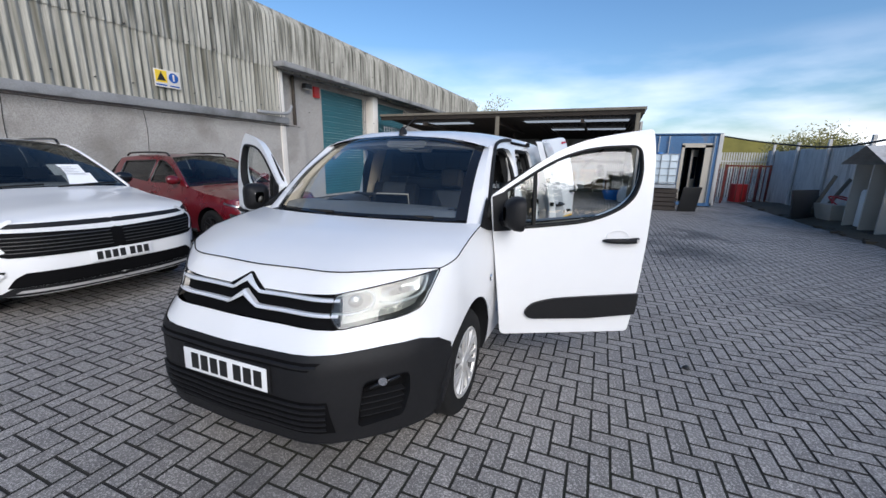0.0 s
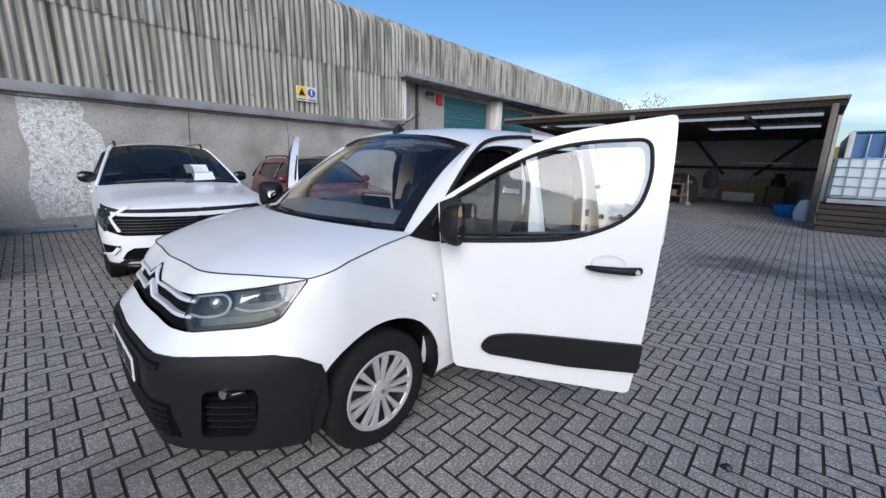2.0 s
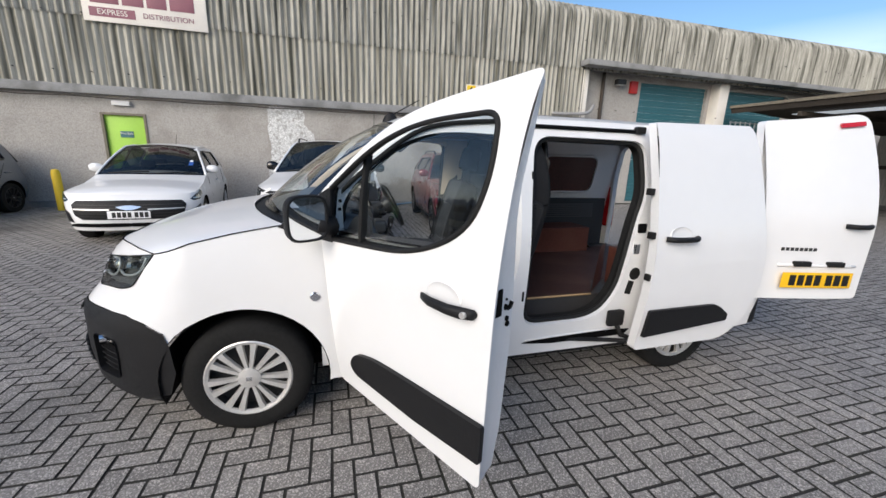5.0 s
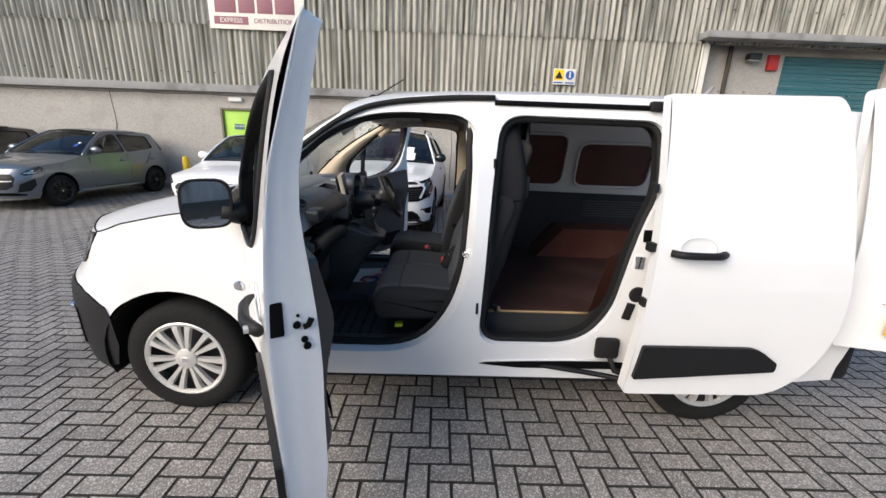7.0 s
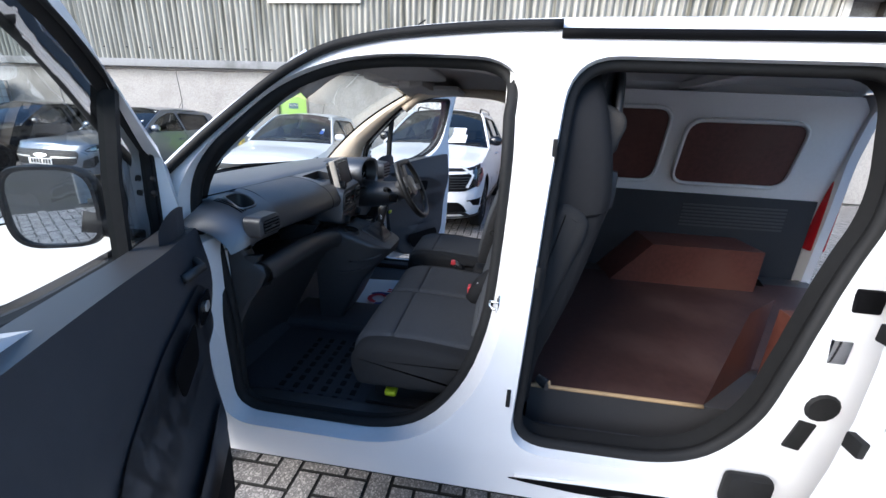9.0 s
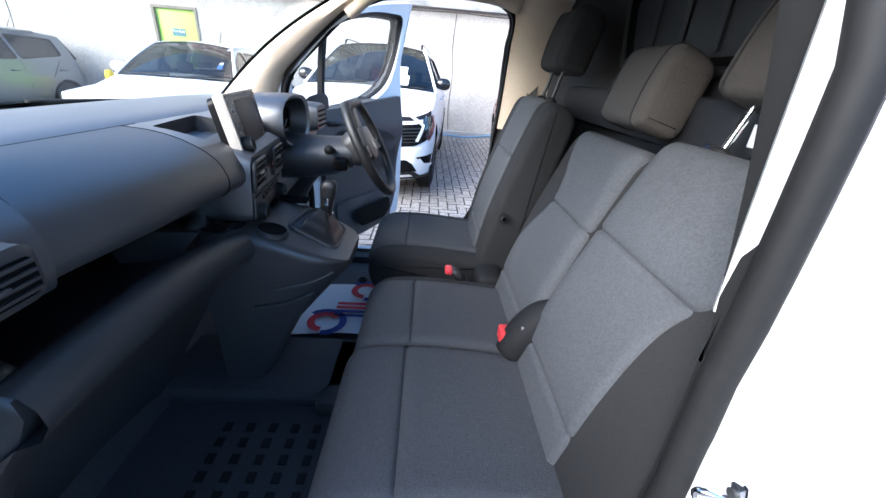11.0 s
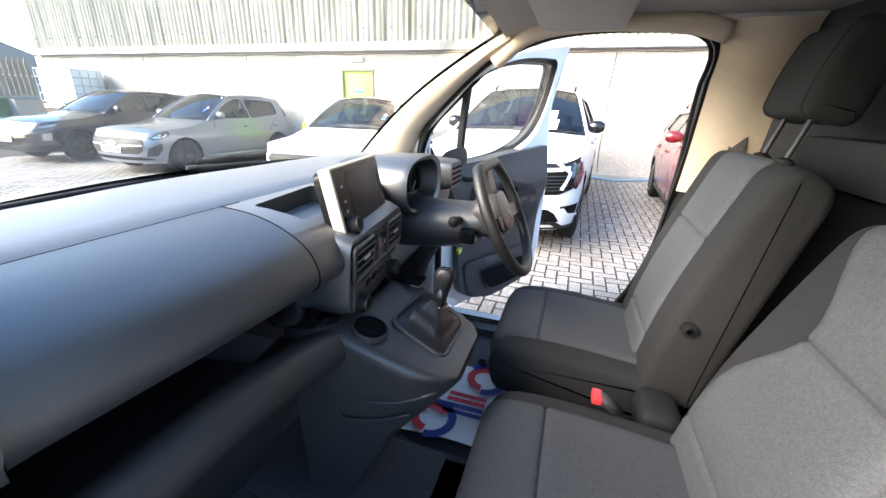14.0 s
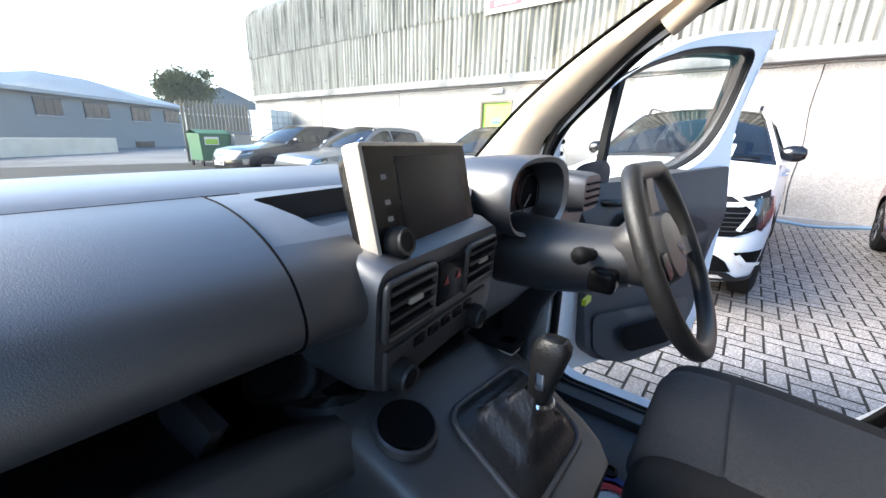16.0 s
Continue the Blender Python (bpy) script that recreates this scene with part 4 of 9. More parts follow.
solid("verge", loft(rows), M["soil"], "strip of bare soil and leaf litter", "soil", kind="structure")
hut = thing("shelter_hut", "small open shelter of cream boards with a grey gabled roof", "hut")
part("back_board", box(7.82, 7.86, 8.9, 10.2, 0.1, 1.55), M["cream"], hut, smooth=0)
for y in (8.9, 9.5, 10.15):
    part("side_board", box(7.0, 7.82, y, y + 0.04, 0.1, 1.55), M["cream"], hut, smooth=0)
part("roof", loft([[(6.8, 8.7, 1.55), (6.8, 9.55, 1.95), (6.8, 10.4, 1.55)], [(7.95, 8.7, 1.55), (7.95, 9.55, 1.95), (7.95, 10.4, 1.55)]]), M["steelsheet"], hut, smooth=0)
part("floor_board", box(7.0, 7.85, 8.9, 10.2, 0.05, 0.1), M["timberdark"], hut, smooth=0)
solid("water_butt", lathe([(0, 0), (0.22, 0), (0.23, 0.1), (0.23, 0.8), (0.2, 0.86), (0, 0.87)], 20), M["whiteplastic"], "white plastic drum with a blue band", "drum", m=pose(7.34, 10.0, 0.05) @ Matrix.Diagonal((0.85, 0.85, 1.08, 1)))
solid("trough", loft([[(-0.35, -0.25, 0), (0.35, -0.25, 0), (0.35, 0.25, 0), (-0.35, 0.25, 0)], [(-0.42, -0.32, 0.42), (0.42, -0.32, 0.42), (0.42, 0.32, 0.42), (-0.42, 0.32, 0.42)]], closed=True, caps=True), M["cream"], "cream plastic feed trough beside the hut", "trough", m=pose(7.42, 11.35, 0.1, 0, 0, 12), smooth=0)
solid("red_hose", tube(curve([(7.15, 11.15, 0.56), (7.32, 11.45, 0.72), (7.62, 11.62, 0.68), (7.5, 11.2, 0.64), (7.2, 11.5, 0.70), (7.35, 11.05, 0.40)], 6), 0.02, 6), M["red"], "coiled red hose over the trough", "hose")
solid("dark_panel", box(0, 1.25, 0, 0.035, 0, 0.78, 0.006), M["darkmetal"], "dark stained board standing on the soil strip", "board", m=pose(6.35, 11.1, 0.08, -6, 0, 44))
for x, y, tilt in ((6.95, 11.75, 24), (7.05, 11.5, 31)):
    solid("plank", box(-0.05, 0.05, -0.015, 0.015, 0, 1.25, 0.003), M["timber"], "weathered grey plank leaning across the rubble", "plank", "planks by the fence", m=pose(x, y, 0.1, 0, tilt, 20))
solid("garden_chair", loft([[(-0.22, -0.2, 0.32), (0.22, -0.2, 0.32), (0.24, -0.2, 0.36), (-0.24, -0.2, 0.36)], [(-0.22, 0.16, 0.30), (0.22, 0.16, 0.30), (0.24, 0.16, 0.34), (-0.24, 0.16, 0.34)], [(-0.20, 0.26, 0.60), (0.20, 0.26, 0.60), (0.20, 0.29, 0.60), (-0.20, 0.29, 0.60)]], closed=True, caps=True), M["whiteplastic"], "broken white plastic seat dumped on the rubble", "seat", m=pose(7.1, 12.3, -0.12, 8, 10, 35))
solid("cable", tube(curve([(5.2, 14.4, 2.45), (6.2, 13, 2.15), (7.2, 11.5, 2.0), (7.9, 9.5, 2.3)], 8), 0.025, 6), M["black"], "sagging black cable from container to fence", "cable")

# ---------------------------------------------------------------- far side beyond the warehouse end
office = thing("office_building", "two-storey blue-grey office building with a pale metal roof", "building", m=pose(-13.7, -40, 0, 0, 0, 40.5))
part("wall", box(0, 16, -8, 0, -0.9, 3.35), M["bldgrey"], office, smooth=0)
bm = loft([[(-0.4, 0.5, 3.3), (-0.4, -4, 3.31), (-0.4, -8.5, 3.3)], [(4.5, 0.5, 3.3), (4.5, -4, 4.9), (4.5, -8.5, 3.3)], [(8.6, 0.5, 3.3), (8.6, -4, 4.9), (8.6, -8.5, 3.3)], [(16.4, 0.5, 3.3), (16.4, -4, 3.31), (16.4, -8.5, 3.3)]])
roof = part("roof", bm, M["bldroof"], office, smooth=0)
bm = bmesh.new()
for k in range(35):
    x = 0.1 + k * 0.46
    f = min(1.0, (x + 0.4) / 4.9, (16.4 - x) / 7.8)
    tube([(x, 0.5, 3.33), (x, 0.5 - 4.5 * f, 3.33 + 1.58 * f * min(1.0, (x + 0.4) / 4.9, (16.4 - x) / 7.8))], 0.035, 4, bm)
part("standing_seams", bm, M["bldroof"], roof, smooth=0)
part("fascia_board", box(-0.4, 16.4, 0.42, 0.5, 3.14, 3.34), M["greypipe"], office, smooth=0)
for x, z, w_, h_ in ((0.4, 1.95, 2.0, 1.0), (4.1, 1.95, 2.05, 1.0), (8.25, 1.98, 2.0, 0.97), (11.8, 1.97, 1.75, 0.98), (4.2, -0.27, 2.05, 0.72)):
    w = part("window", box(x, x + w_, -0.02, 0.05, z, z + h_), M["black"], office, smooth=0)
    for j in range(3):
        part("pane", box(x + 0.08 + j * (w_ - 0.08) / 3, x + (j + 1) * (w_ - 0.08) / 3, 0.05, 0.06, z + 0.08, z + h_ - 0.08), M["darkpane"], w, smooth=0)
    part("sill", box(x - 0.06, x + w_ + 0.06, 0.0, 0.10, z - 0.07, z - 0.005), M["greypipe"], w, smooth=0)
part("stone_wall", box(13.8, 34, 4.0, 4.3, -0.2, 0.80), M["stonewall"], office, smooth=0)
pal = thing("palisade_fence", "weathered grey palisade fence behind the bins", "fence", kind="structure")
for k in range(18):
    x = -8.5 + k * 0.15
    part("pale", sheet([(x, 0.05), (x + 0.1, 0.05), (x + 0.1, 2.35), (x + 0.05, 2.5), (x, 2.35)], (), lambda u, v: (u, -17.2, v), 0, 0, 0.02), M["timber"], pal, smooth=0)
for z in (0.5, 1.9):
    part("rail", box(-8.55, -5.8, -17.25, -17.2, z, z + 0.07), M["steelsheet"], pal, smooth=0)
ibc(-7.5, -13.35, 0.98, 12)
solid("crate_stack", box(-8.05, -6.95, -13.95, -12.75, 0, 0.995, 0.03), M["timberdark"], "dark crate carrying a liquid tank", "crate")
euro = thing("wheeled_container", "large dark green four-wheeled waste container", "bin", m=pose(-6.25, -15.9, 0, 0, 0, 4))
rows = [[(sx * 0.6 * k, sy * 0.5 * k, z) for sx, sy in ((-1, -1), (1, -1), (1, 1), (-1, 1))] for z, k in ((0.2, 0.88), (1.2, 1.0))]
part("body", loft(rows, closed=True, caps=True), M["bingreen"], euro, smooth=0)
part("lid", loft([[(-0.65, -0.56, 1.2), (-0.65, 0, 1.34), (-0.65, 0.56, 1.2)], [(0.65, -0.56, 1.2), (0.65, 0, 1.34), (0.65, 0.56, 1.2)]]), M["bingreen"], euro)
sign = part("sticker", box(-0.1, 0.42, 0.508, 0.512, 0.78, 1.08), M["whiteplastic"], euro, "white and green recycling label", smooth=0)
part("label_field", box(-0.07, 0.39, 0.512, 0.515, 0.81, 1.0), M["greendoor"], sign, smooth=0)
for sx in (-0.5, 0.5):
    for sy in (-0.4, 0.4):
        part("wheel", cyl((sx, sy, 0.1), (sx + 0.05, sy, 0.1), 0.1, n=14), M["tyre"], euro)
grey = thing("wheeled_container", "grey waste container with a black lid", "bin", m=pose(-7.45, -15.7, 0, 0, 0, 4))
part("body", loft(rows, closed=True, caps=True), M["greypipe"], grey, smooth=0)
part("lid", loft([[(-0.65, -0.56, 1.2), (-0.65, 0, 1.3), (-0.65, 0.56, 1.2)], [(0.65, -0.56, 1.2), (0.65, 0, 1.3), (0.65, 0.56, 1.2)]]), M["black"], grey)
for sx in (-0.5, 0.45):
    for sy in (-0.4, 0.4):
        part("wheel", cyl((sx, sy, 0.1), (sx + 0.05, sy, 0.1), 0.1, n=14), M["tyre"], grey)
barn = thing("gabled_shed", "plain grey gabled shed beyond the fence", "shed")
part("wall", sheet([(-31, 0), (-21.5, 0), (-21.5, 5.6), (-26, 7.4), (-31, 5.6)], (), lambda u, v: (u, -60, v), 0, 0, 0.2), M["bldgrey"], barn, smooth=0)
part("side_wall", box(-21.7, -21.5, -72, -60.1, 0, 5.6), M["bldgrey"], barn, smooth=0)
part("roof", loft([[(-21.2, y, 5.5), (-26, y, 7.5), (-31.3, y, 5.5)] for y in (-59.7, -72)]), M["bldroof"], barn, smooth=0)
bm = sheet([(0, 0), (70, 0), (70, 9), (55, 12), (30, 13.5), (10, 9), (0, 4)], (), lambda u, v: (u - 5, 190, v), 0, 0)
solid("far_hill", bm, M["hill"], "sunlit yellow-green hillside in the distance", "hill", kind="structure", smooth=0)


def tree(name, x, y, h, spread, crown_at, label, leaf, n_leaf=2600, seed=1, size=0.22):
    """Tapered trunk, forking limbs and a loose crown of small leaf blades."""
    rnd = random.Random(seed)
    t = thing(name, label, "tree", m=pose(x, y, 0))
    bm = tube([(0, 0, 0), (0.1, 0.05, h * 0.25), (0.05, -0.1, h * 0.5), (0.15, 0, h * 0.7)], [0.03 * h, 0.024 * h, 0.018 * h, 0.008 * h], 8)
    tips = []
    for k in range(11):
        a, z = rnd.uniform(0, math.tau), rnd.uniform(0.3, 0.65) * h
        r = spread * rnd.uniform(0.5, 0.95)
        tip = Vector((math.cos(a) * r, math.sin(a) * r, crown_at + rnd.uniform(-0.2, 0.4) * (h - crown_at)))
        tube([(0.05, 0, z), Vector((0.05, 0, z)).lerp(tip, 0.5) + Vector((0, 0, 0.1 * h)), tip], [0.011 * h, 0.007 * h, 0.003 * h], 5, bm)
        tips.append(tip)
    part("trunk", bm, M["bark"], t)
    verts, faces = [], []
    clumps = tips + [Vector((rnd.gauss(0, spread * 0.45), rnd.gauss(0, spread * 0.45), crown_at + rnd.uniform(0, 1) * (h - crown_at))) for _ in range(22)]
    for k in range(n_leaf):
        c = rnd.choice(clumps)
        p = c + Vector((rnd.gauss(0, spread * 0.2), rnd.gauss(0, spread * 0.2), rnd.gauss(0, spread * 0.14)))
        d = Vector((rnd.gauss(0, 1), rnd.gauss(0, 1), rnd.gauss(0, 1))).normalized() * size * rnd.uniform(0.6, 1.3)
        e = d.orthogonal().normalized() * size * 0.5
        i = len(verts)
        verts += [p - d, p + e, p + d, p - e]
        faces.append((i, i + 1, i + 2, i + 3))
    me = bpy.data.meshes.new("crown")
    me.from_pydata(verts, [], faces)
    me.materials.append(M[leaf])
    c = new("crown", me)
    c.parent = t
    return t


tree("tree", -13.5, 48, 8.6, 2.6, 5.6, "bare autumn tree with thin golden crown beyond the sheds", "leaf", 1500, 3, 0.13)
tree("tree", -17.5, 47, 8.2, 2.6, 5.4, "bare autumn tree with thin golden crown beyond the sheds", "leaf", 1300, 5, 0.13)
tree("tree", 17.5, 40, 4.1, 2.9, 2.3, "round yellowing bush-like tree behind the fence", "leaf", 5200, 6, 0.13)
tree("tree", -18.6, -52, 7.8, 2.9, 5.4, "dark spreading evergreen tree beyond the office", "leafgreen", 7500, 8, 0.2)
# sunlit hedge and houses behind the start of the walk, seen in glass and mirrors only
for k in range(7):
    tree("tree", 25 + 3 * math.sin(k * 2.2), -22 + k * 5.5, 6.5 + 1.5 * math.sin(k * 3.1), 3.0, 2.2, "autumn hedge tree along the yard edge", "leaf", 1500, 20 + k, 0.3)
# ---------------------------------------------------------------- the van: body surface
half_width = table([(0.15, 0.84), (0.27, 0.878), (0.45, 0.898), (0.7, 0.91), (0.88, 0.908), (1.0, 0.893), (1.1, 0.873), (1.35, 0.812), (1.55, 0.757), (1.66, 0.715), (1.74, 0.655)])
nose_reach = table([(0.15, -0.84), (0.226, -0.865), (0.4, -0.888), (0.6, -0.885), (0.66, -0.874), (0.72, -0.825), (0.78, -0.782), (0.85, -0.75), (0.91, -0.722), (0.96, -0.685), (0.985, -0.655), (1.02, -0.58)])
nose_square = table([(0.15, 0.91), (0.64, 0.91), (0.76, 1.0), (1.0, 1.05)])
Q0, QL = -0.20, 1.15


def skin(q, z, out=0.0):
    """Point of the van's outer skin: q runs along the flank and, ahead of Q0, round the nose to its middle at Q0 - QL."""
    w = half_width(z)
    if q >= Q0:
        return Vector((w + out, q, z))
    a = radians(90 * max(0.0, 1 - (Q0 - q) / QL))
    yn = nose_reach(z)
    k = nose_square(z)
    x, y = w * math.sin(a) ** k, Q0 - (Q0 - yn) * math.cos(a) ** k
    y -= 0.045 * math.exp(-((x - 0.46) / 0.17) ** 2)
    n = Vector((math.sin(a), -math.cos(a), 0))
    return Vector((x, y, z)) + n * out


skin_at = Skin


van = thing("van", "white panel van with its doors standing open on the paving", "van")
MID = Q0 - QL


def arch(cy, r, zc=0.31, a0=-8, a1=188, n=22):
    return [(cy - r * math.cos(radians(a0 + (a1 - a0) * k / n)), zc + r * math.sin(radians(a0 + (a1 - a0) * k / n))) for k in range(n + 1)]


# door openings on the flank, as (y, z)
front_gap = rounded([(0.565, 0.405, 0.10), (1.22, 0.405, 0.22), (1.465, 0.72, 0.25), (1.495, 1.22, 0.3), (1.48, 1.59, 0.14), (1.02, 1.60, 0.2), (0.80, 1.525, 0.2), (0.675, 1.42, 0.2), (0.505, 1.265, 0.12), (0.47, 1.09, 0.08), (0.56, 0.80, 0.2)], 0.1, 7)
slide_gap = rounded([(1.525, 0.465, 0.12), (2.05, 0.47, 0.17), (2.195, 0.645, 0.12), (2.24, 0.90, 0.12), (2.30, 1.10, 0.12), (2.385, 1.27, 0.10), (2.385, 1.595, 0.1), (1.59, 1.60, 0.12), (1.55, 1.15, 0.35)], 0.1, 7)
front_flange = table([(0.4, 0.075), (0.75, 0.09), (0.93, 0.10), (1.05, 0.09), (1.2, 0.058), (1.35, 0.026), (1.45, 0.03), (1.6, 0.06)])
flank_top = [(0.30, 1.125), (0.62, 1.40), (0.86, 1.58), (1.05, 1.65), (1.35, 1.685), (1.8, 1.70), (2.4, 1.70), (3.0, 1.69), (3.36, 1.67)]
flank_rear = [(3.42, 1.55), (3.46, 1.0), (3.47, 0.55), (3.42, 0.30)]
fender_top = [(0.22, 1.118), (0.0, 1.082), (-0.2, 1.037), (-0.36, 1.003), (-0.455, 0.985)]
bump_top = [(MID, 0.672), (-1.15, 0.672), (-0.9, 0.678), (-0.72, 0.688), (-0.55, 0.69), (-0.43, 0.665), (-0.33, 0.612)]


def flank_outline():
    pts = list(curve(flank_top, 4)) + flank_rear + [(3.17, 0.27)]
    pts += [(p[0], max(p[1], 0.27)) for p in arch(2.785, 0.385)[::-1]]
    pts += [(2.38, 0.27), (0.42, 0.262)]
    pts += [p for p in arch(0.0, 0.405)[::-1] if p[0] > -0.30 or p[1] > 0.55]
    pts += [(-0.33, 0.612)]
    pts += bump_top[::-1][1:]
    pts += [(MID, 0.765), (-0.92, 0.760), (-0.66, 0.797), (-0.575, 0.828), (-0.47, 0.984), (-0.455, 0.985)]
    pts += fender_top[::-1][1:]
    return pts


body = part("body_shell", sheet(flank_outline(), (front_gap, slide_gap), skin_at(), 0.07, 0.06), M["vanwhite"], van, "white painted steel shell")
bm = sheet(flank_outline(), (front_gap,), skin_at(0, -1), 0.07, 0.06)
part("far_flank", bm, M["vanwhite"], van, "white painted steel shell")
# inner faces of the flanks: a second skin with the jamb between
for side in (1, -1):
    gaps = (front_gap, slide_gap) if side == 1 else (front_gap,)
    bm = sheet([(0.36, 0.29), (3.40, 0.29), (3.42, 1.52), (3.3, 1.64), (1.35, 1.655), (1.0, 1.61), (0.72, 1.44), (0.42, 1.15), (0.36, 1.05)], gaps, skin_at(-0.10, side), 0.12, 0.08)
    part("inner_flank", bm, M["jamb"], van)
    for gap in gaps:
        n, front = len(gap), gap is front_gap
        cy, cz = sum(p[0] for p in gap) / n, sum(p[1] for p in gap) / n
        flange = []
        for u, v in gap:
            if front:
                flange.append((u - 0.032 * min(1.0, max(0.0, (u - 1.2) / 0.25)) * min(1.0, max(0.0, (1.56 - v) / 0.1)), v + 0.004 * (cz - v), front_flange(v)))
            else:
                flange.append((u + 0.010 * (u < 1.7), v + 0.012 * (cz - v), 0.04))
        rows = [[skin_at(-d * f, side)(p[0] + (u - p[0]) * f, p[1] + (v - p[1]) * f) for f in (0.0, 0.3, 0.65, 1.0)] for p, (u, v, d) in ((gap[i % n], flange[i % n]) for i in range(n + 1))]
        part("door_jamb", loft(rows), M["jamb"], van)
        rows = [[skin_at(o, side)(cy + (u - cy) * k, cz + (v - cz) * k) for o, k in ((-d, 1.0), (-max(d + 0.03, 0.10), 0.975), (-0.115, 0.975), (-0.10, 1.02))] for u, v, d in (flange[i % n] for i in range(n + 1))]
        part("seal_flange", loft(rows), M["rubber"], van)
        seal = [skin_at(-d - 0.004, side)(cy + (u - cy) * 0.985, cz + (v - cz) * 0.988) for u, v, d in flange]
        part("door_seal", tube(seal, 0.018 if side > 0 else 0.007, 8, closed=True), M["rubber"], van, "black rubber door seal")
# sill trim and wheel arch liners
for side in (1, -1):
    for cy in (0.0, 2.785):
        a = arch(cy, 0.40 if cy == 0 else 0.38, 0.31, -14, 194, 20)
        rows = [[(side * x, y, z) for x in (skin(max(y, Q0), z).x - 0.004, 0.55)] for y, z in a]
        part("arch_liner", loft(rows), M["vanplastic"], van)
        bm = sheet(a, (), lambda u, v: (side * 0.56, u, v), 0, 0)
        # wheel-well shade is put into this near-black sheet
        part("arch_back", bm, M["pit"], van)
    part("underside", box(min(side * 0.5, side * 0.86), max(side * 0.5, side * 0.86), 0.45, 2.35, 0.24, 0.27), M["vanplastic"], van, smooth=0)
# near-black colour carries the shade under the floor
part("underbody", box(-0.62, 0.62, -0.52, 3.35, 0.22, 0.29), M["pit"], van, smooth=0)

# roof
rows = []
for y, z in curve([(0.80, 1.665), (0.92, 1.705), (1.2, 1.735), (1.8, 1.755), (2.6, 1.755), (3.15, 1.735), (3.38, 1.70)], 5):
    zs = float(np.interp(y, [p[0] for p in flank_top], [p[1] for p in flank_top])) if y > 0.86 else 1.575
    w = half_width(zs) + 0.002
    row = []
    for k in range(21):
        f = -1 + k / 10
        row.append((w * f, y - 0.0 * f, zs + (z - zs) * (1 - abs(f) ** 3.2)))
    rows.append(row)
rows[0] = [(p[0], p[1] + 0.05 * abs(p[0]) ** 2, p[2]) for p in rows[0]]
part("roof_panel", loft(rows), M["vanwhite"], van)
for side in (1, -1):
    line = [skin_at(0.012, side)(y, z - 0.006) for y, z in curve([(0.34, 1.15), (0.62, 1.40), (0.86, 1.575), (1.05, 1.64), (1.35, 1.672), (1.56, 1.68)], 6)]
    part("roof_drip_strip", tube(line, 0.013, 8), M["rubber"], van, "black rubber gutter strip")
rail = [skin_at(0.008)(y, 1.652) for y in np.linspace(1.56, 2.33, 12)]
part("upper_slide_track", tube(rail, 0.012, 8), M["pit"], van)
part("track_end", box(0.715, 0.752, 2.30, 2.37, 1.638, 1.682, 0.01), M["rubber"], van)
# bonnet: patch between scuttle, fender tops and nose line
nose_line = [(MID, 0.985), (-1.0, 0.988), (-0.75, 0.992), (-0.55, 0.990), (-0.455, 0.985)]


def bonnet_point(f, t):
    s, sg = abs(f), 1 if f >= 0 else -1
    b = s * s

    def rear(k):
        return Vector((half_width(1.118) * k, -0.03 + 0.25 * k ** 2.2, 1.14 - 0.022 * k ** 2.2))

    def front(k):
        q = MID + (-0.455 - MID) * k
        return skin(q, float(np.interp(q, [p[0] for p in nose_line], [p[1] for p in nose_line])))

    def side(k):
        y = 0.22 - 0.675 * k
        z = float(np.interp(y, [-0.455, -0.36, -0.2, 0.0, 0.22], [0.985, 1.003, 1.037, 1.082, 1.118]))
        return skin(y, z)

    def middle(k):
        y = -0.03 - 0.63 * k
        return Vector((0, y, float(np.interp(y, [-0.66, -0.6, -0.5, -0.3, -0.03], [0.985, 1.012, 1.048, 1.098, 1.14]))))

    p = middle(t) * (1 - b) + side(t) * b + rear(s) * (1 - t) + front(s) * t
    p -= rear(0) * (1 - b) * (1 - t) + side(0) * b * (1 - t) + front(0) * (1 - b) * t + front(1) * b * t
    return Vector((p.x * sg, p.y, p.z + 0.001))


part("bonnet", loft([[bonnet_point(-1 + k / 18, t) for k in range(37)] for t in np.linspace(0, 1, 16)]), M["vanwhite"], van, "white bonnet")
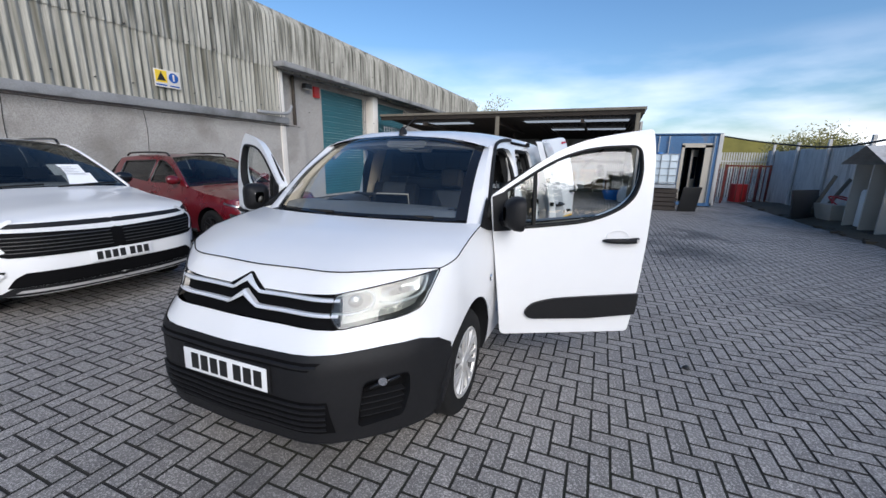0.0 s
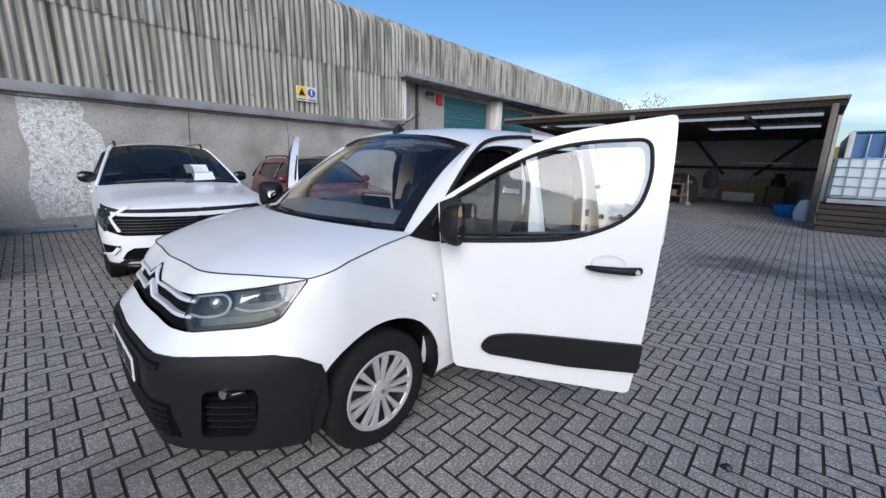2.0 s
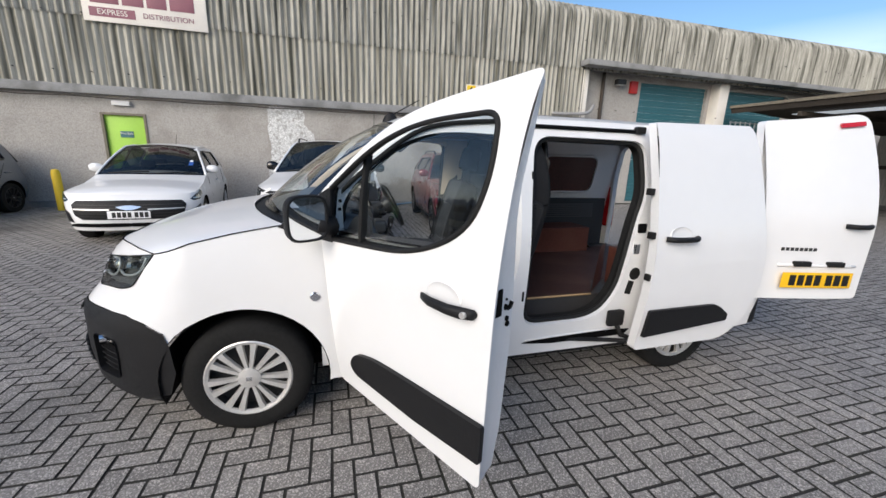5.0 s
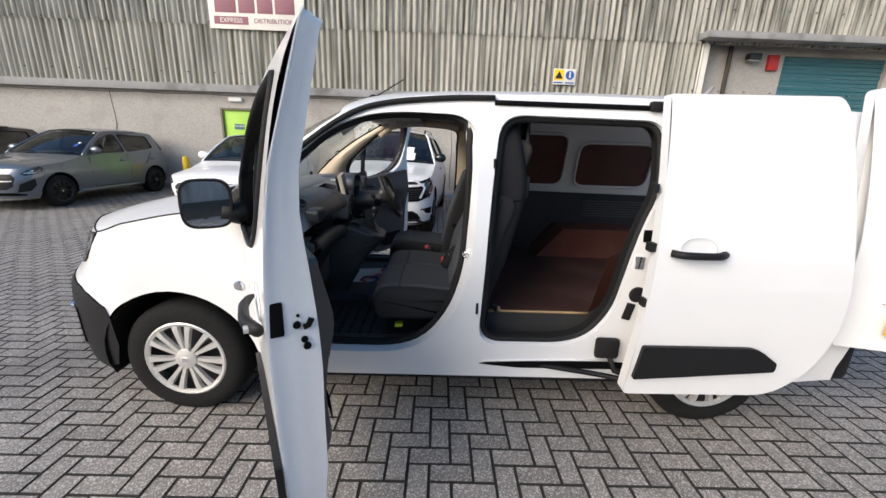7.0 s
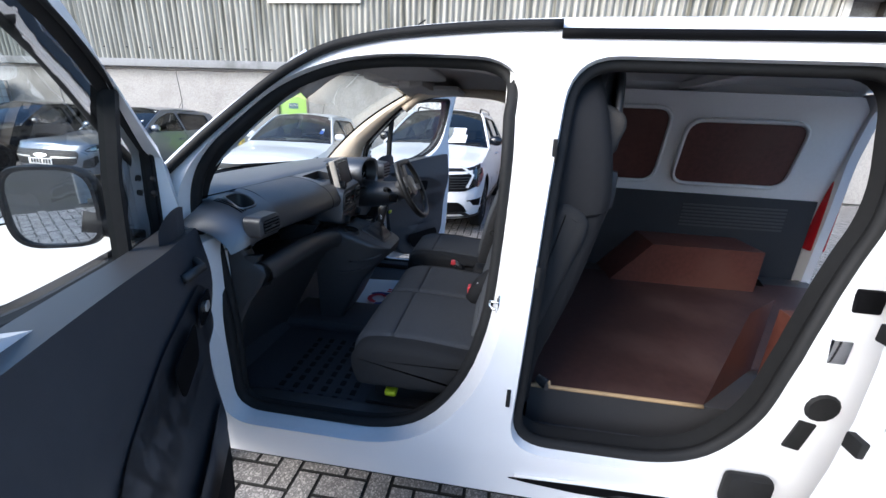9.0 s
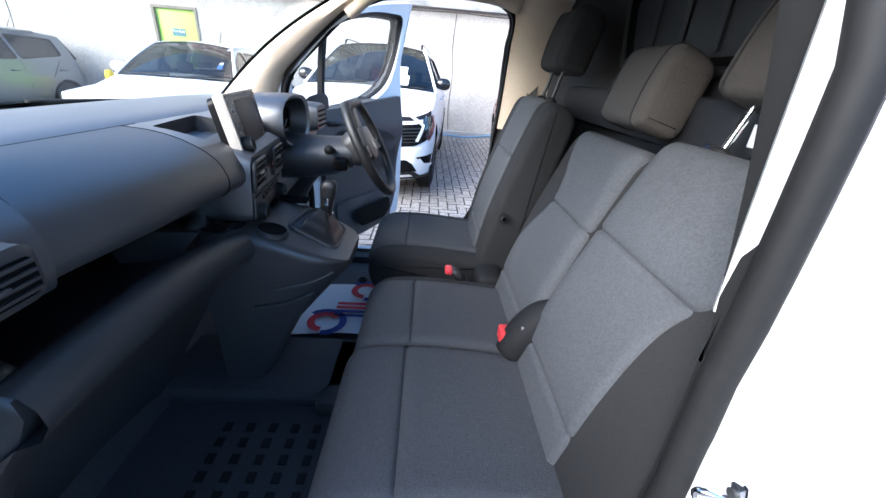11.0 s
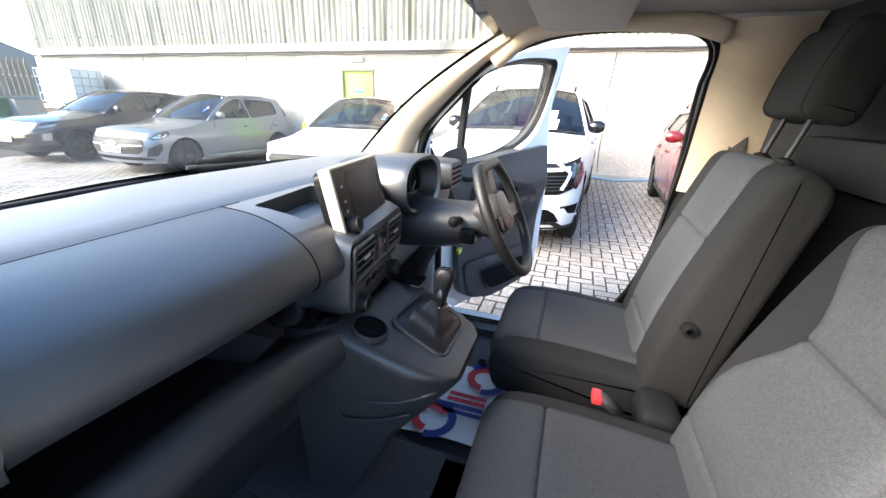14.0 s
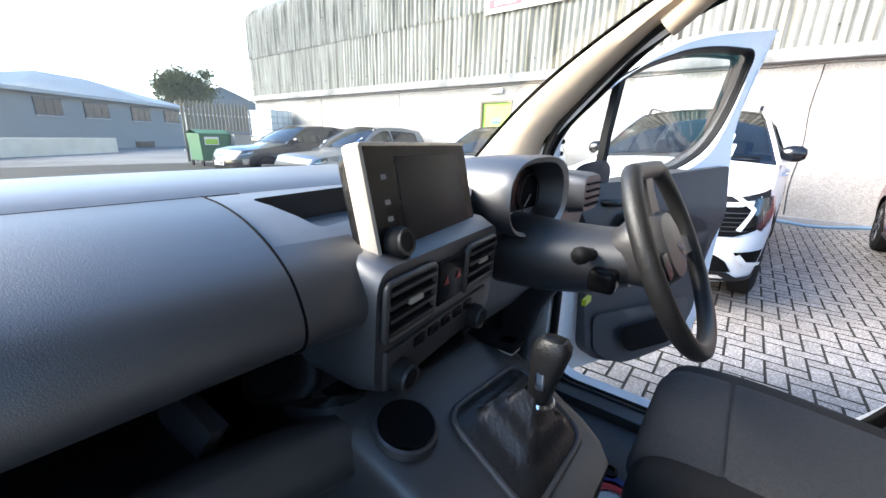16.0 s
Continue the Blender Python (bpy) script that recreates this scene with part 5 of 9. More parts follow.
# nose band between bonnet edge and grille
nose_up = [(MID, 0.895), (-1.1, 0.895), (-0.935, 0.907), (-0.74, 0.941), (-0.58, 0.967), (-0.47, 0.984), (-0.455, 0.985), (-0.55, 0.990), (-0.75, 0.992), (-1.0, 0.988), (MID, 0.985)]
for side in (1, -1):
    part("nose_band", sheet(nose_up, (), skin_at(0.0, side), 0.06, 0.04), M["vanwhite"], van)
    line = [bonnet_point(side * k, 1.0) + Vector((0, -0.002, 0.0015)) for k in np.linspace(0, 1, 24)] + [bonnet_point(side, k) + Vector((side * 0.002, 0, 0.001)) for k in np.linspace(0.95, 0, 12)]
    part("bonnet_gap", tube(line, 0.003, 5), M["pit"], van)
    # grille: black band with two bright bars
    part("grille_back", sheet([(MID, 0.762), (-0.90, 0.757), (-0.925, 0.91), (MID, 0.898)], (), skin_at(-0.022, side), 0.08, 0.04), M["pit"], van)
    for z0, z1 in ((0.875, 0.882), (0.812, 0.819)):
        bar = []
        for dq in [0.0, 0.010, 0.025, 0.045, 0.060, 0.068, 0.076] + list(np.linspace(0.10, 0.435, 15)):
            near = max(0.0, 1 - dq / 0.072)
            a, b = z0 + 0.046 * near, z1 + 0.060 * near
            bar.append([skin_at(o + 0.008 * near ** 0.5, side)(MID + dq, z) for o, z in ((-0.02, a), (0.003, a - 0.002), (0.008, (a + b) / 2), (0.003, b + 0.005), (-0.02, b + 0.002))])
        part("grille_bar", loft(bar), M["barbright"], van, "bright metal grille bar rising into a chevron")
    part("chevron_gap", sheet([(MID, 0.885), (MID + 0.10, 0.885), (MID + 0.088, 0.899), (MID + 0.012, 0.953), (MID, 0.956)], (), skin_at(0.002, side), 0.02, 0.02), M["pit"], van)
    # headlamp
    lamp_o = rounded([(-0.935, 0.905), (-0.74, 0.941, 0.06), (-0.46, 0.984, 0.01), (-0.568, 0.826, 0.03), (-0.66, 0.797, 0.04), (-0.91, 0.762, 0.02), (-0.945, 0.815, 0.01)], 0.02, 4)
    lamp = part("headlamp", sheet(lamp_o, (), skin_at(-0.055, side), 0.05, 0.04), M["lampgrey"], van, "clear headlamp with dark housing")
    n = len(lamp_o)
    part("lamp_wall", loft([[skin_at(o, side)(*lamp_o[i % n]) for o in (-0.055, 0.003)] for i in range(n + 1)]), M["lampsilver"], lamp)
    part("reflector", sheet(rounded([(-0.925, 0.895), (-0.80, 0.915), (-0.785, 0.845), (-0.87, 0.815), (-0.93, 0.82)], 0.03, 4), (), skin_at(-0.045, side), 0.04, 0.03, 0.008), M["lampdark"], lamp)
    part("projector", lathe([(0.0, 0.020), (0.018, 0.016), (0.03, 0.004), (0.034, 0.0)], 20), M["lampwhite"], lamp, m=Matrix.Translation(skin_at(-0.034, side)(-0.855, 0.863)) @ pose(0, 0, 0, 0, 0, side * 40) @ pose(0, 0, 0, 90, 0, 0))
    for uu in ((-0.935, 0.892), (-0.86, 0.908), (-0.815, 0.910), (-0.787, 0.885), (-0.793, 0.845), (-0.825, 0.826), (-0.88, 0.817), (-0.935, 0.822)), ((-0.765, 0.862), (-0.70, 0.852), (-0.61, 0.868), (-0.56, 0.890), (-0.535, 0.93), (-0.53, 0.957)):
        part("running_light", tube(curve([skin_at(-0.014, side)(q, z) for q, z in uu], 4), 0.0065, 6), M["lampline"], lamp)
    rows = []
    for i, v in enumerate(np.linspace(0, 1, 7)):
        rows.append([skin_at(-0.03 - 0.028 * math.sin(math.pi * f) * math.sin(math.pi * v), side)(-0.755 + 0.19 * f, 0.872 + 0.025 * f + (0.045 + 0.012 * f) * v) for f in np.linspace(0, 1, 11)])
    part("reflector", loft(rows), M["lampwhite"], lamp, "bright curved lamp reflector")
    part("bulb", cyl(skin_at(-0.052, side)(-0.67, 0.905), skin_at(-0.022, side)(-0.67, 0.905), 0.011, n=14), M["lampdark"], lamp)
    part("lower_lens", sheet([(-0.895, 0.787), (-0.66, 0.815), (-0.585, 0.838), (-0.60, 0.857), (-0.70, 0.835), (-0.88, 0.806)], (), skin_at(-0.03, side), 0.05, 0.03, 0.004), M["lampsilver"], lamp)
    part("lamp_gasket", tube([skin_at(0.003, side)(*p) for p in lamp_o], 0.0035, 6, closed=True), M["rubber"], lamp)
    part("lamp_cover", sheet(lamp_o, (), skin_at(0.004, side), 0.05, 0.04), M["lens"], lamp)
    # black lower bumper
    low = bump_top + [(-0.31, 0.55), (-0.30, 0.40), (-0.345, 0.275), (-0.5, 0.235), (-0.8, 0.245), (MID, 0.255)]
    fog = rounded([(-0.80, 0.545), (-0.60, 0.555), (-0.595, 0.45), (-0.62, 0.335), (-0.82, 0.32)], 0.03, 4)
    mouth = [(MID, 0.315), (-0.90, 0.31), (-0.93, 0.47), (MID, 0.475)]
    slot = [(MID, 0.652), (-0.95, 0.652), (-1.0, 0.615), (MID, 0.61)]
    bm = sheet(low[:7] + low[7:], (fog,), skin_at(0.006, side), 0.06, 0.04)
    lower = part("lower_bumper", bm, M["vanplastic"], van, "textured black plastic lower bumper")
    # flat sheets on the bumper; shade of the openings is in their colour
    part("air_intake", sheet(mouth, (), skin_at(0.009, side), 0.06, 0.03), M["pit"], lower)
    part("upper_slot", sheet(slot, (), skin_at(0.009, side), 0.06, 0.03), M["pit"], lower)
    for z in (0.325, 0.355, 0.385, 0.415, 0.445):
        bar = [[skin_at(o, side)(q, zz) for o, zz in ((0.005, z), (0.018, z + 0.004), (0.018, z + 0.009), (0.005, z + 0.013))] for q in np.linspace(MID, -0.935, 12)]
        part("intake_slat", loft(bar), M["vanplastic"], lower)
    bar = [[skin_at(o, side)(q, zz) for o, zz in ((0.005, 0.622), (0.016, 0.626), (0.016, 0.634), (0.005, 0.64))] for q in np.linspace(MID, -0.97, 12)]
    part("slot_slat", loft(bar), M["vanplastic"], lower)
    # recess back, darkened in colour for the shade inside
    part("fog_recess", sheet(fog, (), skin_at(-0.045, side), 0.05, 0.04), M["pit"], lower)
    n = len(fog)
    part("fog_wall", loft([[skin_at(o, side)(*fog[i % n]) for o in (-0.045, 0.014, 0.014)] for i in range(n + 1)]), M["vanplastic"], lower)
    for z in (0.35, 0.383, 0.416, 0.449):
        bar = [[skin_at(o, side)(q, zz) for o, zz in ((-0.04, z), (-0.01, z + 0.006), (-0.01, z + 0.012), (-0.04, z + 0.016))] for q in np.linspace(-0.805, -0.61, 6)]
        part("fog_slat", loft(bar), M["vanplastic"], lower)
    part("fog_vane", tube([skin_at(-0.02, side)(-0.79, 0.49), skin_at(-0.005, side)(-0.64, 0.535)], 0.012, 6), M["blackgloss"], lower)
    part("lip", tube([skin_at(-0.006, side)(q, 0.256 - 0.02 * max(0.0, (q + 0.9) / 0.5)) for q in np.linspace(MID, -0.4, 22)], 0.013, 8), M["vanplastic"], lower)
    part("pillar_corner", sheet(rounded([(0.185, 1.109, 0.01), (0.33, 1.062, 0.05), (0.418, 1.052, 0.005), (0.425, 1.262, 0.005)], 0.01, 4), (), skin_at(0.001, side), 0.06, 0.05, 0.006), M["vanplastic"], van, "black plastic corner at the pillar foot")
    # side repeater
    p = skin_at(0.003, side)(0.345, 0.755)
    part("side_repeater", lathe([(0, 0.006), (0.02, 0.006), (0.026, 0.0)], 18), M["chrome"], van, m=Matrix.Translation(p) @ pose(0, 0, 0, 0, 90 * side, 0))
part("tow_eye_cover", cyl((0.70, -0.66, 0.535), (0.71, -0.685, 0.535), 0.02, n=14), M["chrome"], van)

# front number plate with plain bars in place of characters
def number_plate(parent, m, ground, bars=7):
    pl = part("number_plate", box(-0.26, 0.26, -0.006, 0.0, -0.0555, 0.0555, 0.003), ground, parent, m=m)
    for k in range(bars):
        x = -0.205 + k * 0.062 + (0.022 if k > 3 else 0)
        part("plate_bar", box(x, x + 0.045, -0.009, -0.0062, -0.038, 0.038), M["black"], parent, smooth=0, m=m)
    return pl


number_plate(van, pose(0, -0.897, 0.548, -2, 0, 0), M["platewhite"])
part("plate_holder", box(-0.27, 0.27, -0.894, -0.88, 0.485, 0.612, 0.004), M["vanplastic"], van)

# windscreen, scuttle and pillars
def screen_point(f, t, out=0.0):
    """Point of the windscreen: f from -1 to 1 across, t from 0 at its foot to 1 at its head."""
    wb, wt = 0.775, 0.69
    g = abs(f) ** 2.2
    yb, yt = 0.02 + 0.24 * g, 0.79 + 0.065 * g
    zb, zt = 1.132 - 0.012 * g, 1.672 - 0.095 * g
    w = wb + (wt - wb) * t
    bow = 0.05 * math.sin(math.pi * t)
    return Vector((w * f, yb + (yt - yb) * t - 0.6 * bow - 0.6 * out, zb + (zt - zb) * t + 0.8 * bow * (1 - 0.4 * g) + 0.8 * out))


rows = [[screen_point(-0.97 + 1.94 * k / 20, 0.03 + 0.95 * j / 12) for k in range(21)] for j in range(13)]
ws = part("windscreen", loft(rows), M["glassclear"], van, "large raked windscreen")
ws.visible_shadow = False
rim = [(-0.985, 0.01), (0.985, 0.01), (0.985, 0.99), (-0.985, 0.99)]
band = []
for k in range(81):
    s = k / 80 * 4
    i, u = int(s) % 4, s - int(s)
    a, b = rim[i], rim[(i + 1) % 4]
    f, t = a[0] + (b[0] - a[0]) * u, a[1] + (b[1] - a[1]) * u
    cf, ct = f * (1 - 0.085 * (abs(f) > 0.9)), 0.5 + (t - 0.5) * (0.95 if t < 0.5 else 0.90)
    band.append([screen_point(f, t, 0.003), screen_point(cf, ct, 0.003)])
part("screen_border", loft(band), M["blackgloss"], van, "black printed windscreen border")
rows = []
for k in range(21):
    f = -1 + k / 10
    p = screen_point(f * 0.99, 0.0)
    rows.append([p + Vector((0, 0.02, 0.0)), p + Vector((0, -0.05, -0.004)), p + Vector((0, -0.08, -0.03))])
part("scuttle", loft(rows), M["vanplastic"], van)
for f0, f1 in ((-0.15, 0.75), (-0.75, -0.1)):
    a, b = screen_point(f0, -0.01, 0.012), screen_point(f1, 0.02, 0.012)
    part("wiper", tube([a, a.lerp(b, 0.5) + Vector((0, 0, 0.002)), b], 0.011, 6), M["rubber"], van)
for side in (1, -1):
    rows = []
    for j in range(13):
        t = -0.04 + 1.06 * j / 12
        p = screen_point(side * 0.985, t)
        q = Vector((side * skin(0.3 + 0.56 * max(t, 0), 1.125 + 0.455 * t).x, 0.30 + 0.56 * t, 1.125 + 0.462 * t))
        rows.append([p, (p + q) / 2 + Vector((side * 0.012, -0.012, 0.012)), q])
    part("a_pillar_skin", loft(rows), M["vanwhite"], van)
part("aerial_base", loft([[(0.03 * math.cos(a) * k, 0.86 + 0.06 * math.sin(a) * k, 1.70 + z) for a in [i * math.tau / 12 for i in range(12)]] for z, k in ((-0.02, 1), (0.02, 0.7), (0.045, 0.2))], closed=True, caps=True), M["vanplastic"], van)
part("aerial", cyl((0, 0.87, 1.73), (0.02, 1.06, 1.84), 0.005, 0.003, 8), M["rubber"], van)

# rear end: frame round the rear opening, floor edge, lamps
gate = rounded([(-0.74, 0.50), (0.74, 0.50), (0.70, 1.3), (0.62, 1.60), (-0.62, 1.60), (-0.70, 1.3)], 0.08, 5)
rear_out = [(half_width(z) * s, z) for s, zs in ((1, (0.3, 0.6, 0.9, 1.1, 1.35, 1.55, 1.66)), (-1, (1.66, 1.55, 1.35, 1.1, 0.9, 0.6, 0.3))) for z in zs]
part("rear_frame", sheet(rear_out, (gate,), lambda u, v: (u, 3.44 - 0.06 * max(0, v - 1.0) ** 1.5, v), 0.1, 0.1, 0.05, push=(0, -1, 0)), M["vanwhite"], van)
part("rear_bumper", box(-0.86, 0.86, 3.40, 3.56, 0.28, 0.52, 0.04), M["vanplastic"], van)
for side in (1, -1):
    part("tail_lamp", box(min(side * 0.74, side * 0.86), max(side * 0.74, side * 0.86), 3.38, 3.47, 0.75, 1.2, 0.02), M["redlens"], van)


# wheels
def road_wheel(parent, x, y, side, r=0.316, steel=False, m_cap=None, spokes=14):
    w = part("wheel", lathe([(0.215, -0.1), (0.25, -0.1), (0.295, -0.092), (r, -0.07), (r, 0.07), (0.295, 0.095), (0.25, 0.105), (0.213, 0.098), (0.205, 0.06)], 40, axis="x"), M["tyre"], parent, "black road tyre with trim", m=pose(x, y, r, 0, 0, 0 if side > 0 else 180))
    part("rim", lathe([(0.213, 0.085), (0.205, 0.092), (0.195, 0.075), (0.19, 0.02), (0, 0.02)], 36, axis="x"), M["darkmetal"], w)
    bm = lathe([(0.212, 0.082), (0.214, 0.094), (0.205, 0.099), (0.190, 0.094), (0.186, 0.085)], 40, axis="x")
    part("trim_ring", bm, m_cap or M["hubcap"], w)
    for k in range(spokes):
        a = k * math.tau / spokes + (0.045 if k % 2 else -0.045)
        c, s = math.cos(a), math.sin(a)
        rows = []
        for rr, hw, xx in ((0.04, 0.010, 0.088), (0.1, 0.0125, 0.094), (0.16, 0.0165, 0.097), (0.200, 0.021, 0.094)):
            rows.append([(xx - 0.02, c * rr - s * hw, s * rr + c * hw), (xx, c * rr - s * hw * 0.75, s * rr + c * hw * 0.75), (xx, c * rr + s * hw * 0.75, s * rr - c * hw * 0.75), (xx - 0.02, c * rr + s * hw, s * rr - c * hw)])
        part("spoke", loft(rows), m_cap or M["hubcap"], w)
    part("hub", lathe([(0.058, 0.078), (0.055, 0.094), (0.03, 0.101), (0, 0.102)], 24, axis="x"), m_cap or M["hubcap"], w)
    part("emblem", box(0.1, 0.104, -0.014, 0.014, -0.012, 0.012), M["chrome"], w)
    return w


for side in (1, -1):
    for y in (0.0, 2.785):
        road_wheel(van, side * 0.775, y, side)

# ---------------------------------------------------------------- hinged and sliding doors
door_bow = table([(0.15, 0.84), (0.27, 0.878), (0.45, 0.898), (0.7, 0.91), (0.88, 0.914), (1.0, 0.916), (1.1, 0.913), (1.2, 0.907), (1.28, 0.900), (1.36, 0.890), (1.45, 0.876), (1.52, 0.862), (1.58, 0.847), (1.64, 0.828), (1.68, 0.810), (1.73, 0.785)])


class DoorSkin(Skin):
    """Skin of a front door: upright at the waist, rolling in towards its top."""

    def __call__(self, u, v):
        return Vector((self.side * (door_bow(v) + self.out), u, v))


door_out = [(0.505, 0.315, 0.04), (1.45, 0.303, 0.03), (1.475, 0.60, 0.2), (1.495, 1.1, 0.3), (1.52, 1.722, 0.03), (1.05, 1.645, 0.2), (0.80, 1.545, 0.2), (0.395, 1.275, 0.03), (0.415, 1.05, 0.03)]
pane_out = [(0.45, 1.065, 0.02), (0.75, 1.083, 0.2), (1.10, 1.115, 0.2), (1.36, 1.235, 0.14), (1.425, 1.42, 0.1), (1.41, 1.605, 0.06), (1.06, 1.585, 0.2), (0.80, 1.497, 0.2), (0.475, 1.292, 0.04)]
shut_depth = table([(0.3, 0.09), (0.5, 0.120), (0.86, 0.130), (1.0, 0.126), (1.15, 0.106), (1.28, 0.080), (1.38, 0.070), (1.6, 0.060), (1.75, 0.048)])


def front_door(side, angle):
    """Front door in the closed place, then swung on its hinge."""
    hinge = Vector((side * 0.885, 0.42, 0))
    swing = Matrix.Translation(hinge) @ Matrix.Rotation(radians(angle * side), 4, "Z") @ Matrix.Translation(-hinge)
    o, g = rounded(door_out, 0.05, 6), rounded(pane_out, 0.05, 6)
    at = lambda u, v, k: DoorSkin(k, side)(u, v)
    d = part("front_door", sheet(o, (g,), DoorSkin(0.004, side), 0.06, 0.05), M["vanwhite"], van, "open front door, white outside and black inside", m=swing)
    n = len(o)
    # deep shut face: outer fold, step and inner fold
    mid = [sum(p[k] for p in o) / n for k in (0, 1)]
    rows = []
    for i in range(n + 1):
        u, v = o[i % n]
        dp = shut_depth(v)
        row = []
        for f, pull in ((0, 0), (0.06, 0.0), (0.14, 0.012), (0.45, 0.018), (0.62, 0.030), (1.0, 0.040)):
            cu = u + (mid[0] - u) * pull
            row.append(at(cu, v + (mid[1] - v) * pull * 0.6, 0.004 - dp * f))
        rows.append(row)
    part("shut_face", loft(rows), M["jamb"], d, "white painted door edge")
    n = len(g)
    gi = [(u + 0.022 * math.copysign(min(1, abs(u - 0.95) / 0.2), u - 0.95), v + 0.020 * min(1, max(0, (v - 1.2) / 0.1))) for u, v in g]
    part("window_seal", loft([[at(*g[i % n], 0.0), at(*g[i % n], 0.01), at(*g[i % n], -0.02), at(*gi[i % n], -0.05)] for i in range(n + 1)]), M["rubber"], d)
    part("window_reveal", loft([[at(*gi[i % n], k) for k in (-0.05, 0.004 - shut_depth(gi[i % n][1]))] for i in range(n + 1)]), M["jamb"], d)
    inner = [(u + (mid[0] - u) * 0.040, v + (mid[1] - v) * 0.024) for u, v in o]
    part("inner_skin", sheet(inner, (gi,), lambda u, v: at(u, v, 0.004 - shut_depth(v)), 0.08, 0.06), M["jamb"], d)
    part("window_gasket", tube([at(*p, 0.005) for p in g], 0.010, 6, closed=True), M["rubber"], d)
    part("inner_gasket", tube([at(*p, -0.052) for p in gi], 0.006, 6, closed=True), M["rubber"], d)
    pane = part("window_glass", sheet(g, (), DoorSkin(-0.040, side), 0.1, 0.1), M["glassclear"], d)
    pane.visible_shadow = False
    part("quarter_bar", loft([[at(0.700 + w, 1.08 + 0.38 * t, k) for w, k in ((-0.011, -0.028), (0.011, -0.028), (0.011, -0.060), (-0.011, -0.060))] for t in (0, 0.5, 1)], closed=True, caps=True), M["rubber"], d)
    part("mirror_corner", sheet([(0.405, 1.27), (0.42, 1.05), (0.53, 1.055), (0.53, 1.10), (0.50, 1.31)], (), DoorSkin(0.006, side), 0.08, 0.06, 0.008), M["vanplastic"], d)
    # rubbing strip
    st = rounded([(0.655, 0.475, 0.03), (0.70, 0.545, 0.05), (0.84, 0.58, 0.1), (1.10, 0.59), (1.478, 0.60, 0.01), (1.47, 0.445, 0.01), (1.12, 0.425), (0.70, 0.435, 0.03)], 0.03, 4)
    part("rubbing_strip", sheet(st, (), DoorSkin(0.006, side), 0.08, 0.05, 0.02), M["vanplastic"], d, "black plastic rubbing strip")
    # handle over a shallow white dish
    dish = [[at(1.275 + 0.085 * k * math.cos(a), 1.005 + 0.05 * k * math.sin(a), h) for a in [i * math.tau / 24 for i in range(24)]] for k, h in ((1.0, 0.005), (0.93, 0.009), (0.85, 0.006), (0.5, 0.0055), (0.01, 0.0055))]
    part("handle_dish", loft(dish, closed=True), M["vanwhite"], d)
    part("door_handle", loft([[at(y, 0.985 + 0.017 * w * math.cos(a), k + 0.014 * w * math.sin(a)) for a in [i * math.tau / 10 for i in range(10)]] for y, k, w in ((1.168, 0.012, 0.35), (1.19, 0.026, 0.8), (1.24, 0.042, 1.0), (1.33, 0.045, 1.1), (1.385, 0.034, 1.25), (1.42, 0.018, 1.1), (1.428, 0.012, 0.6))], closed=True, caps=True), M["vanplastic"], d)
    part("keyhole", cyl(at(1.40, 0.985, 0.036), at(1.40, 0.985, 0.050), 0.011, n=14), M["hubcap"], d)
    # outside mirror
    base = at(0.50, 1.13, 0.0)
    part("mirror_arm", tube([base, base + Vector((side * 0.035, 0.01, 0.0)), base + Vector((side * 0.09, 0.03, 0.015))], [0.055, 0.045, 0.035], 10), M["vanplastic"], d)
    cx, cy, cz = base.x + side * 0.135, base.y + 0.05, base.z + 0.05
    oval = [(math.copysign(abs(math.cos(a)) ** 0.55, math.cos(a)), math.copysign(abs(math.sin(a)) ** 0.55, math.sin(a))) for a in [i * math.tau / 28 for i in range(28)]]
    rows = [[(cx + 0.098 * kx * p[0], cy + dy, cz + 0.106 * kz * p[1]) for p in oval] for dy, kx, kz in ((-0.10, 0.35, 0.4), (-0.082, 0.74, 0.76), (-0.045, 0.95, 0.95), (-0.01, 1.0, 1.0), (0.005, 0.97, 0.97), (0.005, 0.88, 0.89), (-0.005, 0.87, 0.88))]
    part("mirror_case", loft(rows, closed=True), M["vanplastic"], d, "black door mirror case")
    part("mirror_glass", sheet([(cx + 0.086 * p[0], cz + 0.094 * p[1]) for p in oval], (), lambda u, v: (u, cy - 0.003, v), 0, 0), M["mirror"], d)
    # shut-face latch and plugs
    def on_face(v, f):
        u = float(np.interp(v, [0.303, 0.6, 1.1], [1.45, 1.475, 1.495]))
        pull = float(np.interp(f, [0, 0.06, 0.14, 0.45, 0.62, 1.0], [0, 0, 0.012, 0.018, 0.030, 0.040]))
        return at(u + (mid[0] - u) * pull + 0.001, v, 0.004 - shut_depth(v) * f)
    part("latch", box(-0.017, 0.017, -0.004, 0.004, -0.045, 0.045, 0.004), M["pit"], d, m=Matrix.Translation(on_face(1.035, 0.20)))
    for v, f, r in ((1.035, 0.62, 0.004), (1.01, 0.58, 0.010), (0.965, 0.70, 0.009), (0.945, 0.74, 0.010)):
        part("edge_plug", cyl((0, -0.004, 0), (0, 0.004, 0), r, n=12), M["pit"], d, m=Matrix.Translation(on_face(v, f)))
    part("latch_hook", tube([on_face(1.0, 0.70) + Vector((0, 0.001, 0)), on_face(1.003, 0.80) + Vector((0, 0.002, 0)), on_face(1.02, 0.88) + Vector((0, 0.003, 0))], 0.008, 6), M["pit"], d)
